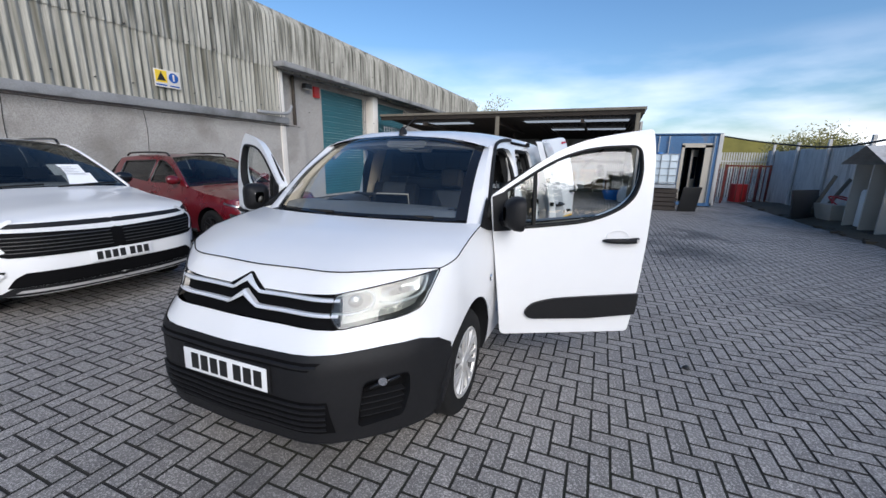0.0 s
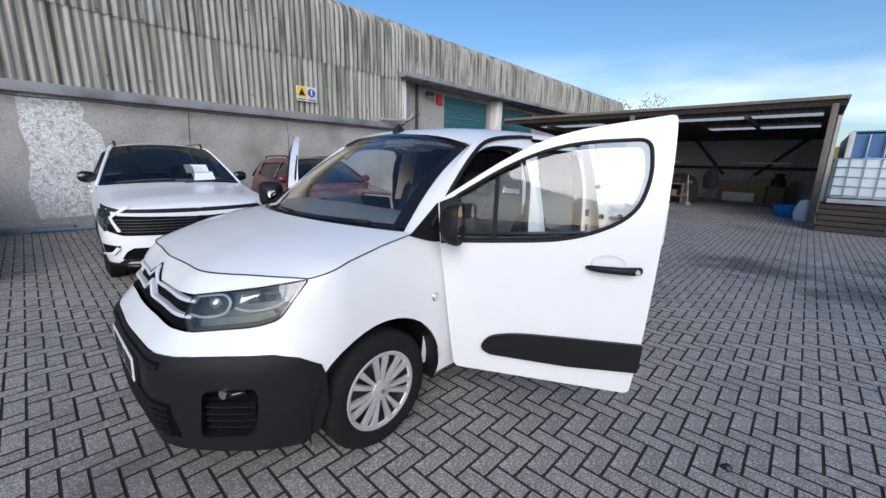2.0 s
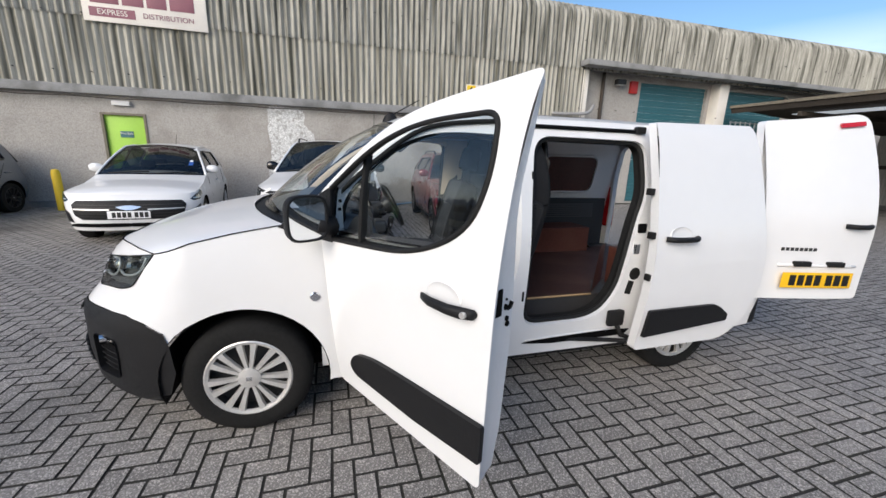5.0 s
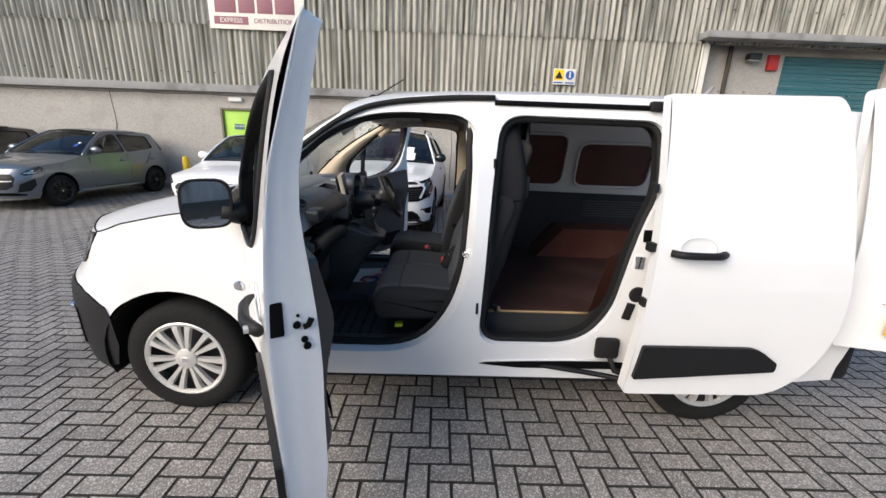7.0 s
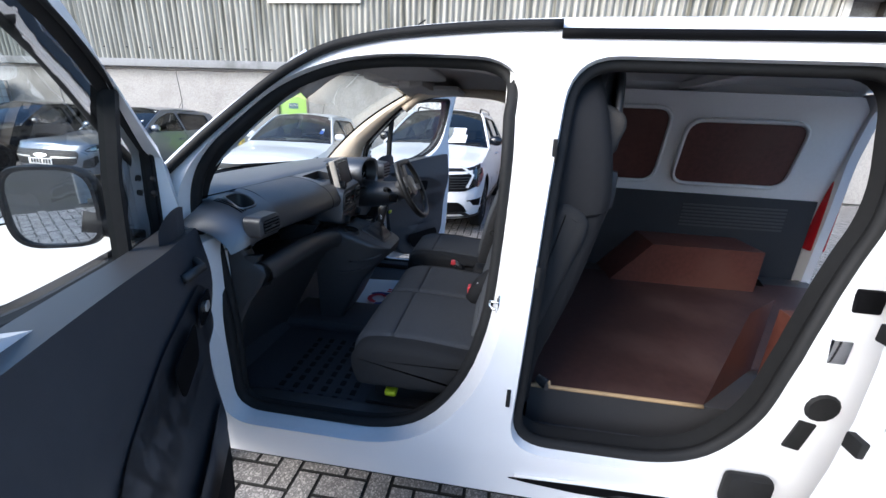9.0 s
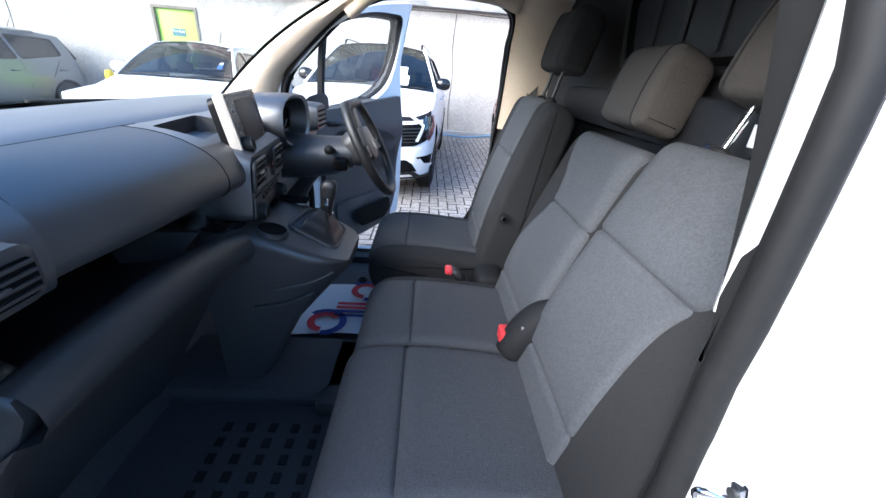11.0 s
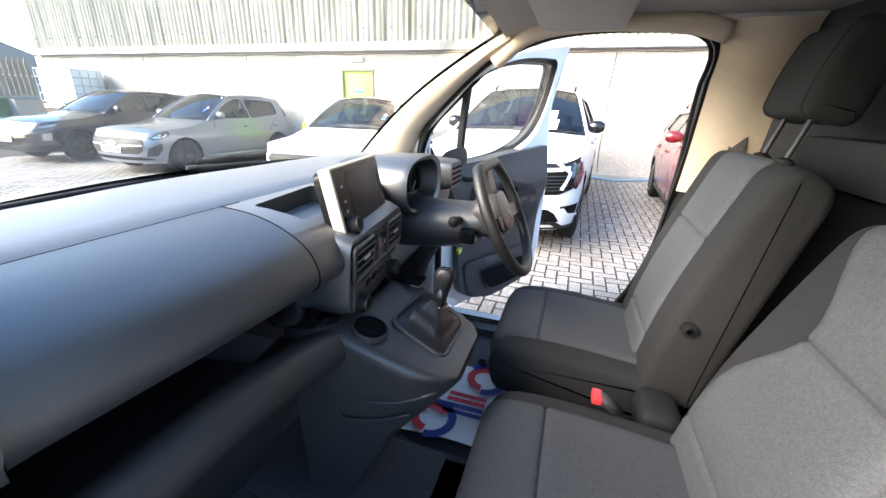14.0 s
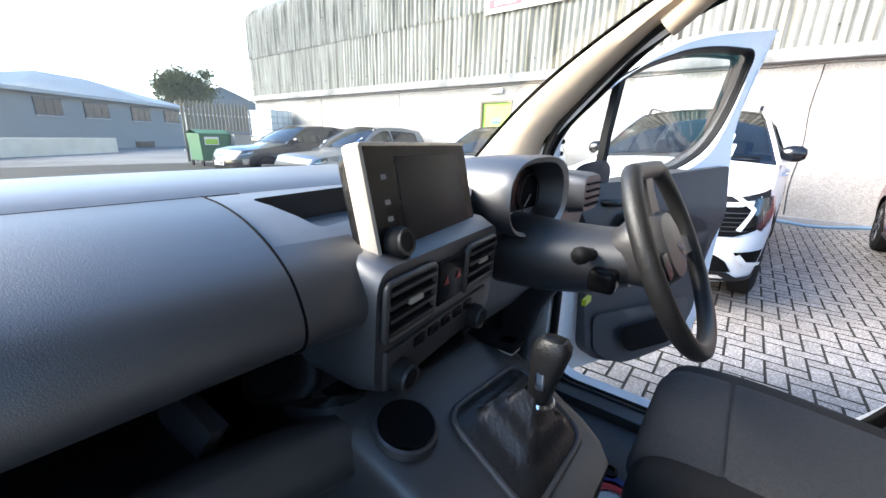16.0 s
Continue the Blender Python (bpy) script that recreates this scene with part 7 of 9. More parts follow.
def dash_point(x, s):
    """Passenger side of the dash: s runs from the rear ridge over the roll to its underside."""
    i = min(len(roll) - 1.001, max(0.0, s * (len(roll) - 1)))
    k, f = int(i), i - int(i)
    d, z = (roll[k][j] * (1 - f) + roll[k + 1][j] * f for j in (0, 1))
    return Vector((x, 0.499 + (front_y(x) - 0.499) * d, z))


def pod_edge(s):
    return float(np.interp(s, [0, 0.2, 0.4, 0.6, 1.0], [0.585, 0.615, 0.640, 0.652, 0.645]))


roll = curve(section, 3)
steps = np.linspace(0, 1, 31)
rows = [[dash_point(0.2445 + (pod_edge(s) - 0.003 - 0.2445) * f, s) for s in steps] for f in np.linspace(0, 1, 18)]
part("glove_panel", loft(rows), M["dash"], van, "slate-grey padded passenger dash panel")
rows = [[dash_point(x, s) + Vector((0, 0.004, -0.002)) * ((0.239 - x) / 0.08) for s in steps[9:]] for x in np.linspace(0.150, 0.242, 7)]
part("stack_shoulder", loft(rows), M["dash"], van)


def pod_point(x, s):
    return dash_point(x, s) + Vector((0, 0.012, -0.004)) * min(1.0, max(0.0, (x - 0.60) / 0.04)) + Vector((0, -0.03 * max(0.0, (x - 0.80) / 0.06) ** 2, -0.016 * max(0.0, (x - 0.74) / 0.06) ** 2))


well = []
for a in [i * math.tau / 28 for i in range(28)]:
    c, sn = (math.copysign(abs(f) ** 0.6, f) for f in (math.cos(a), math.sin(a)))
    well.append((0.708 + 0.046 * c + 0.018 * sn, 0.17 + 0.115 * sn))
part("end_pod", sheet([(pod_edge(s) + 0.002, s) for s in np.linspace(0, 1, 9)] + [(0.79, 1), (0.805, 0.62), (0.86, 0.50), (0.865, 0)], (well,), pod_point, 0.02, 0.042), M["dash"], van, "slate-grey moulded dash end with vent")
part("glove_seam", tube([dash_point(0.243, s) - Vector((0, 0.001, 0.001)) for s in steps[:27]], 0.0022, 6), M["pit"], van)
part("glove_seam", tube([dash_point(pod_edge(s) - 0.001, s) - Vector((0, 0.001, 0.001)) for s in steps[:25]], 0.002, 6), M["pit"], van)
part("pod_cheek", loft([[dash_point(0.645, s), Vector((0.645, 0.52, 1.02))] for s in steps]), M["dash"], van)
part("dash_ledge_line", tube([(x, 0.4995, 1.1645) for x in np.linspace(0.2, 0.79, 12)], 0.002, 6), M["pit"], van)
# shade under the dash is put into these near-black sheets
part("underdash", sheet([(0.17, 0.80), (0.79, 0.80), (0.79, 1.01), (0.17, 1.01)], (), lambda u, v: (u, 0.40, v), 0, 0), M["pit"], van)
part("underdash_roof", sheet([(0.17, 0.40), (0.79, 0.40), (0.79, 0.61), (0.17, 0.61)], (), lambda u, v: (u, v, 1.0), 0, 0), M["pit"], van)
lip = curve([(0.75, 0.672, 0.945), (0.65, 0.672, 0.948), (0.45, 0.672, 0.948), (0.30, 0.678, 0.935), (0.20, 0.69, 0.918)], 5)
rows = []
for p in lip:
    x, y, z = p
    rows.append([(x, y - 0.26, z - 0.06), (x, y - 0.06, z - 0.03), (x, y - 0.035, z - 0.005), (x, y - 0.01, z + 0.006), (x, y + 0.014, z), (x, y + 0.03, z - 0.02), (x, y + 0.033, z - 0.045), (x, y + 0.018, z - 0.07), (x, y - 0.02, z - 0.088), (x, y - 0.06, z - 0.12), (x, y - 0.12, z - 0.22), (x, y - 0.2, z - 0.36), (x, y - 0.28, z - 0.53)])
part("lower_dash_shelf", loft(rows), M["trim"], van, "black padded dash shelf with storage behind")
for x, w in ((0.735, 0.012), (0.315, 0.008)):
    part("shelf_bracket", loft([[(x - w, 0.45, 0.965), (x - w, 0.66, 0.97), (x - w, 0.60, 0.90), (x - w, 0.50, 0.85)], [(x + w, 0.45, 0.965), (x + w, 0.66, 0.97), (x + w, 0.60, 0.90), (x + w, 0.50, 0.85)]], closed=True, caps=True), M["trim"], van)
part("stack_fin", loft([[(0.16 + 0.03 * math.sin(t * 3.1), 0.60 + 0.09 * t, 0.965 - 0.055 * math.sin(t * 2.6)) for t in np.linspace(0, 1, 9)], [(0.25 + 0.02 * math.sin(t * 3.1), 0.57 + 0.09 * t, 0.965 - 0.012 * math.sin(t * 3)) for t in np.linspace(0, 1, 9)]]), M["blackgloss"], van)
# passenger end: round tray, defrost slots and side vent
part("round_tray", loft([[pod_point(*well[i % 28]) + Vector((0, 0, -d)) for d in (0, 0.03, 0.05)] for i in range(29)]), M["trim"], van)
# flat tray bottom, its depth shade put into the colour
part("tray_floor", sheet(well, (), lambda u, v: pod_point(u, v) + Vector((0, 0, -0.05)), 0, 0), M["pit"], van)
part("tray_rim", tube([pod_point(*p) + Vector((0, 0, 0.001)) for p in well], 0.004, 6, closed=True), M["dash"], van)
for k in range(3):
    part("demister_slot", sheet([(0.750 + k * 0.009, 0.06), (0.755 + k * 0.009, 0.06), (0.757 + k * 0.009, 0.30), (0.752 + k * 0.009, 0.30)], (), lambda u, v: pod_point(u, v) + Vector((0, 0, 0.0015)), 0, 0.05), M["pit"], van)
for k in range(3):
    part("defrost_slot", box(0.60 + k * 0.045, 0.635 + k * 0.045, 0.33, 0.36, 1.17, 1.1785, 0.003), M["pit"], van)
vent = part("side_vent", loft([ring(0.702, 0.80, 1.060, 1.112, 0.718, 0.016), ring(0.695, 0.807, 1.053, 1.119, 0.712, 0.02), ring(0.69, 0.81, 1.05, 1.12, 0.66, 0.02)], closed=True, caps=True), M["trim"], van)
part("vent_mouth", sheet(rounded([(0.706, 1.064), (0.796, 1.064), (0.796, 1.108), (0.706, 1.108)], 0.012, 4), (), lambda u, v: (u, 0.7195, v), 0, 0), M["pit"], vent)
for k in range(4):
    part("vent_slat", box(0.709, 0.793, 0.717, 0.7235, 1.069 + k * 0.0105, 1.0725 + k * 0.0105), M["trim"], vent, smooth=0)
part("vent_tab", box(0.742, 0.762, 0.722, 0.727, 1.082, 1.088, 0.002), M["dash"], vent)

# centre stack, turned a little to the driver
SM = pose(0.012, 0.697, 1.066, -4, 0, 7)
stack = part("centre_fascia", loft([ring(-0.165, 0.155, -0.128, 0.035, 0.0, 0.03), ring(-0.175, 0.16, -0.135, 0.045, -0.03, 0.03), ring(-0.18, 0.165, -0.135, 0.05, -0.18, 0.04)], closed=True, caps=True), M["dash"], van, "dark centre fascia with vents and dials", m=SM)
for x0, x1 in ((0.045, 0.145), (-0.145, -0.045)):
    part("vent_mouth", sheet(rounded([(x0, -0.055), (x1, -0.055), (x1, 0.018), (x0, 0.018)], 0.008, 3), (), lambda u, v: (u, 0.004, v), 0, 0), M["pit"], stack)
    part("vent_frame", tube([(p[0], 0.005, p[1]) for p in rounded([(x0, -0.055), (x1, -0.055), (x1, 0.018), (x0, 0.018)], 0.01, 3)], 0.005, 6, closed=True), M["trim"], stack)
    for k in range(4):
        part("vent_slat", box(x0 + 0.003, x1 - 0.003, 0.002, 0.011, -0.046 + k * 0.017, -0.041 + k * 0.017), M["trim"], stack, smooth=0)
    xm = (x0 + x1) / 2
    part("vent_tab", box(xm - 0.014, xm + 0.014, 0.008, 0.014, -0.016, -0.009, 0.002), M["silver"], stack)
part("hazard_panel", box(-0.036, 0.036, 0.0, 0.008, -0.05, 0.015, 0.006), M["pianoblack"], stack)
for x in (-0.017, 0.017):
    part("hazard_mark", sheet([(x - 0.007, -0.02), (x + 0.007, -0.02), (x, -0.007)], (), lambda u, v: (u, 0.0095, v), 0, 0), M["red"], stack, smooth=0)
part("climate_panel", box(-0.135, 0.14, -0.004, 0.006, -0.126, -0.07, 0.008), M["trim"], stack)
for x in (-0.085, 0.115):
    part("dial", lathe([(0.021, 0), (0.021, 0.014), (0.017, 0.02), (0, 0.02)], 24, axis="y"), M["rubber"], stack, m=pose(x, 0.004, -0.110, 0, 0, 180))
    part("dial_ring", lathe([(0.018, 0.018), (0.017, 0.023), (0.013, 0.021)], 24, axis="y"), M["darkmetal"], stack, m=pose(x, 0.004, -0.110, 0, 0, 180))
for k in range(5):
    part("climate_key", box(-0.075 + k * 0.034, -0.05 + k * 0.034, 0.004, 0.009, -0.088, -0.074, 0.003), M["pianoblack"], stack)
scr = part("touch_screen", loft([ring(-0.127, 0.127, -0.069, 0.069, 0.012, 0.012), ring(-0.130, 0.130, -0.072, 0.072, 0.0, 0.014), ring(-0.124, 0.124, -0.068, 0.068, -0.03, 0.02)], closed=True, caps=True), M["pianoblack"], van, "tablet-like touch screen with silver edge", m=pose(0.014, 0.650, 1.160, 12, 0, 9))
part("display", box(-0.10, 0.070, 0.0118, 0.0128, -0.052, 0.056, 0.002), M["screen"], scr)
part("silver_edge", loft([[(0.1275, 0.0135, -0.078), (0.1275, 0.0135, 0.069)], [(0.132, 0.012, -0.08), (0.132, 0.012, 0.071)], [(0.1345, 0.002, -0.08), (0.1345, 0.002, 0.071)], [(0.132, -0.012, -0.08), (0.132, -0.012, 0.071)]]), M["silver"], scr)
part("top_edge", box(-0.127, 0.131, -0.01, 0.013, 0.0685, 0.0735, 0.002), M["silver"], scr)
part("volume_dial", lathe([(0.02, 0), (0.02, 0.013), (0.016, 0.019), (0, 0.019)], 24, axis="y"), M["rubber"], scr, m=pose(0.100, 0.012, -0.046, 0, 0, 180))
part("dial_ring", lathe([(0.017, 0.017), (0.016, 0.021), (0.012, 0.02)], 24, axis="y"), M["darkmetal"], scr, m=pose(0.100, 0.012, -0.046, 0, 0, 180))
for z in (0.03, 0.0, -0.02):
    part("key_mark", box(0.093, 0.103, 0.0118, 0.0128, z, z + 0.006), M["greypipe"], scr, smooth=0)
# top of the centre fascia with an open tray beside the screen
tray_hole = rounded([(0.205, 0.535), (0.165, 0.62), (-0.02, 0.60), (0.0, 0.515)], 0.012, 3)


def crown_z(u, v):
    return 1.1655 - 2.2 * max(0.0, v - 0.5) ** 2


# same lightened colour as the dash top, sky sheen included
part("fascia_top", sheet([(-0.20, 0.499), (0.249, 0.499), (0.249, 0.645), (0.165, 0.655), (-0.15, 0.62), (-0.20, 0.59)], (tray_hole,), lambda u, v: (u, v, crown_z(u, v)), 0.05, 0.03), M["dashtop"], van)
n = len(tray_hole)
part("dash_tray", loft([[(tray_hole[i % n][0], tray_hole[i % n][1], crown_z(*tray_hole[i % n]) - d) for d in (0, 0.004, 0.055)] for i in range(n + 1)]), M["trim"], van)
# near-black floor: shade inside the tray is in the colour
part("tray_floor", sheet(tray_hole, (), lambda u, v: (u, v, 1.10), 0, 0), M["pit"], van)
# instrument binnacle and column
def binnacle_ring(y, k, zc):
    return [(-0.352 + 0.150 * k * math.copysign(abs(math.cos(a)) ** 0.7, math.cos(a)), y, zc + 0.083 * k * math.copysign(abs(math.sin(a)) ** 0.75, math.sin(a))) for a in [i * math.tau / 32 for i in range(32)]]


bino = part("instrument_binnacle", loft([binnacle_ring(0.42, 0.86, 1.12), binnacle_ring(0.55, 1.0, 1.125), binnacle_ring(0.655, 1.02, 1.128), binnacle_ring(0.672, 0.98, 1.127), binnacle_ring(0.665, 0.88, 1.125), binnacle_ring(0.60, 0.80, 1.12)], closed=True), M["dash"], van, "hooded instrument binnacle")
part("dial_face", sheet([(p[0], p[2]) for p in binnacle_ring(0.6, 0.80, 1.12)], (), lambda u, v: (u, 0.603, v), 0, 0), M["pianoblack"], bino)
for x in (-0.42, -0.285):
    part("gauge_ring", tube([(x + 0.048 * math.cos(a), 0.609, 1.118 + 0.048 * math.sin(a)) for a in [i * math.tau / 24 for i in range(24)]], 0.002, 6, closed=True), M["darkmetal"], bino)
    part("needle", cyl((x, 0.611, 1.118), (x + 0.028, 0.611, 1.092), 0.0018, n=6), M["greypipe"], bino)
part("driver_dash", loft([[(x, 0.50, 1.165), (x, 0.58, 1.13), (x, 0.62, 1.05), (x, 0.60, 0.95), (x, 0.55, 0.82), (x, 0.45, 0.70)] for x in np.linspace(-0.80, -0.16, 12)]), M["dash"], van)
vent = part("side_vent", loft([ring(-0.795, -0.655, 1.05, 1.15, 0.66, 0.03), ring(-0.80, -0.65, 1.045, 1.155, 0.64, 0.03), ring(-0.80, -0.64, 1.03, 1.16, 0.55, 0.03)], closed=True, caps=True), M["dash"], van)
for k in range(4):
    part("vent_slat", box(-0.78, -0.67, 0.66, 0.668, 1.065 + k * 0.02, 1.07 + k * 0.02), M["pit"], vent, smooth=0)
WC = Vector((-0.362, 0.925, 1.058))
wheel_m = Matrix.Translation(WC) @ Matrix.Rotation(radians(-64), 4, "X")
part("column_shroud", loft([[(-0.362 + 0.07 * k * math.cos(a), y, z + 0.058 * k * math.sin(a)) for a in [i * math.tau / 16 for i in range(16)]] for y, z, k in ((0.56, 1.0, 1.5), (0.70, 1.0, 1.35), (0.80, 1.01, 1.2), (0.87, 1.03, 1.0))], closed=True, caps=True), M["trim"], van)
for s in (1, -1):
    part("stalk", tube([(-0.362 + s * 0.04, 0.80, 1.03), (-0.362 + s * 0.12, 0.81, 1.05), (-0.362 + s * 0.17, 0.815, 1.06)], [0.013, 0.012, 0.016], 8), M["rubber"], van)
    part("column_pod", pad(-0.362 + s * 0.082 - 0.022, -0.362 + s * 0.082 + 0.022, 0.81, 0.86, 0.975, 1.02, 0.012), M["pianoblack"], van)
whl = part("steering_wheel", bmesh.new(), M["leather"], van)
bpy.data.objects.remove(whl)
rim_pts = []
for i in range(64):
    a = i * math.tau / 64
    r = 0.183 if math.sin(a) > -0.82 else 0.183 * 0.82 / -math.sin(a)
    rim_pts.append((r * math.cos(a), r * math.sin(a), 0))
whl = part("steering_wheel", tube(rim_pts, 0.0165, 10, closed=True), M["leather"], van, "black leather steering wheel with flat base", m=wheel_m)
part("hub_pad", loft([[(0.072 * k * math.copysign(abs(math.cos(a)) ** 0.7, math.cos(a)), 0.064 * k * math.copysign(abs(math.sin(a)) ** 0.7, math.sin(a)) - 0.008, z) for a in [i * math.tau / 24 for i in range(24)]] for z, k in ((-0.09, 0.8), (-0.05, 1.05), (-0.012, 1.05), (0.006, 0.9), (0.012, 0.6), (0.013, 0.01))], closed=True, caps=True), M["trim"], whl)
for a0, w in ((8, 0.03), (172, 0.03), (270, 0.045)):
    c, s = math.cos(radians(a0)), math.sin(radians(a0))
    rr = 0.178 if a0 != 270 else 0.146
    part("spoke", loft([[(c * r - s * w * k, s * r + c * w * k, z), (c * r - s * w * k * 0.8, s * r + c * w * k * 0.8, z + 0.012), (c * r + s * w * k * 0.8, s * r - c * w * k * 0.8, z + 0.012), (c * r + s * w * k, s * r - c * w * k, z)] for r, k, z in ((0.05, 1.0, -0.02), (0.11, 0.8, -0.014), (rr, 0.7, -0.008))], closed=True), M["trim"], whl)
for k in (0.0, 0.016):
    part("emblem", loft([[(-0.018, -0.012 + k, 0.0145), (-0.018, -0.005 + k, 0.0145)], [(0, 0.004 + k, 0.0165), (0, 0.011 + k, 0.0165)], [(0.018, -0.012 + k, 0.0145), (0.018, -0.005 + k, 0.0145)]]), M["chrome"], whl, smooth=0)
part("wheel_button", box(0.085, 0.125, -0.012, 0.03, 0.0, 0.008, 0.004), M["pianoblack"], whl)
part("yellow_tag", box(-0.50, -0.46, 0.75, 0.76, 0.86, 0.875), M["yellowtab"], van, smooth=0)

# centre console with cup holder and gear lever
def console_ring(y, x0, x1, zt, zb=0.40, r=0.03):
    return [(p[0], y, p[1]) for p in rounded([(x0 + 0.03, zb), (x1 - 0.03, zb), (x1, zt, r), (x0, zt, r)], r, 5)]


cons = part("centre_console", loft([console_ring(0.58, -0.15, 0.215, 0.93), console_ring(0.66, -0.14, 0.215, 0.928), console_ring(0.72, -0.125, 0.212, 0.915, 0.50), console_ring(0.80, -0.105, 0.208, 0.889, 0.655), console_ring(0.85, -0.095, 0.200, 0.868, 0.715), console_ring(0.885, -0.085, 0.186, 0.853, 0.755, 0.02), console_ring(0.915, -0.07, 0.166, 0.840, 0.785, 0.015), console_ring(0.934, -0.045, 0.135, 0.828, 0.80, 0.006)], closed=True, caps=True), M["trim"], van, "black centre console with gear lever and cup holder")
part("cup_holder", lathe([(0.034, 0.006), (0.032, 0.0065), (0.030, 0.0055), (0, 0.005)], 28), M["pit"], cons, m=pose(0.152, 0.745, 0.913, -14, 0, 0))
part("cup_rim", lathe([(0.040, 0.0), (0.0385, 0.010), (0.0355, 0.012), (0.0325, 0.010), (0.031, 0.003)], 28), M["trim"], cons, m=pose(0.152, 0.745, 0.9055, -14, 0, 0))
# flat sheet coloured with the shade of an open bin
part("storage_bin", sheet(rounded([(-0.11, 0.60), (0.13, 0.60), (0.12, 0.70), (-0.04, 0.70)], 0.02, 4), (), lambda u, v: (u, v, 0.932 - 0.05 * max(0, v - 0.66)), 0, 0), M["pit"], cons)
part("socket_panel", box(0.14, 0.19, 0.635, 0.675, 0.925, 0.932, 0.003), M["pianoblack"], cons)


def slope(y):
    return float(np.interp(y, [0.66, 0.72, 0.80, 0.88, 0.93], [0.930, 0.917, 0.891, 0.854, 0.826]))


sur = rounded([(0.10, 0.765), (-0.07, 0.775), (-0.05, 0.895), (0.115, 0.895)], 0.03, 5)
part("gaiter_surround", tube([(p[0], p[1], slope(p[1]) + 0.002) for p in sur], 0.005, 6, closed=True), M["trim"], cons)
rows = []
for k in np.linspace(0.96, 0.15, 15):
    f = (0.96 - k) / 0.81
    rows.append([(0.020 + (p[0] - 0.020) * k - 0.006 * f, 0.846 + (p[1] - 0.846) * k, slope(0.846 + (p[1] - 0.846) * k) + 0.003 + 0.058 * f ** 1.3 + (0.0035 * math.sin(14 * f + 1.1 * math.sin(i * 0.9)) + 0.002 * math.sin(3 * i)) * math.sin(math.pi * f)) for i, p in enumerate(sur)])
part("gaiter", loft(rows, closed=True), M["gaiter"], cons, "creased black leatherette gear gaiter")
rows = []
for t, kx, ky in ((0.0, 0.58, 0.58), (0.010, 0.70, 0.66), (0.035, 0.80, 0.74), (0.060, 0.92, 0.88), (0.080, 0.98, 0.98), (0.093, 0.90, 0.92), (0.101, 0.62, 0.66), (0.103, 0.05, 0.05)):
    rows.append([(0.012 + 0.06 * t + 0.0195 * kx * math.copysign(abs(math.cos(a)) ** 0.75, math.cos(a)), 0.848 + 0.16 * t + 0.0235 * ky * math.copysign(abs(math.sin(a)) ** 0.75, math.sin(a)), 0.918 + t * 0.95) for a in [i * math.tau / 24 for i in range(24)]])
part("gear_knob", loft(rows, closed=True, caps=True), M["leather"], cons)
part("knob_collar", lathe([(0.019, 0), (0.022, 0.004), (0.019, 0.008)], 20), M["chrome"], cons, m=pose(0.012, 0.848, 0.916, -6, 0, 0))
part("knob_insert", pad(0.0265, 0.0325, 0.848, 0.862, 0.945, 0.985, 0.003), M["chrome"], cons)
part("knob_cap", pad(0.009, 0.028, 0.852, 0.876, 1.010, 1.0165, 0.003), M["pianoblack"], cons)
part("brake_switch_well", box(-0.115, -0.065, 0.68, 0.77, 0.915, 0.925, 0.008), M["pit"], cons)
part("brake_switch", box(-0.105, -0.075, 0.735, 0.765, 0.905, 0.925, 0.004), M["silver"], cons)
part("vent_grille", box(-0.12, -0.08, 0.63, 0.67, 0.928, 0.936, 0.006), M["rubber"], cons)
for y0, y1, za, zb in ((0.775, 0.89, 0.838, 0.842), (0.75, 0.90, 0.768, 0.806), (0.70, 0.85, 0.712, 0.752)):
    ln = [(float(np.interp(y0 + (y1 - y0) * t, [0.72, 0.80, 0.85, 0.90], [0.205, 0.196, 0.186, 0.166])), y0 + (y1 - y0) * t, za + (zb - za) * t * t) for t in np.linspace(0, 1, 9)]
    part("console_crease", tube(ln, 0.0035, 6), M["trim"], cons)
part("floor_cap", lathe([(0.02, 0), (0.02, 0.008), (0.012, 0.012), (0.008, 0.004), (0, 0.004)], 18), M["rubber"], van, m=pose(-0.49, 0.87, 0.41))
part("tunnel_side", box(-0.02, 0.28, 0.85, 1.20, 0.385, 0.45, 0.03), M["trim"], van)

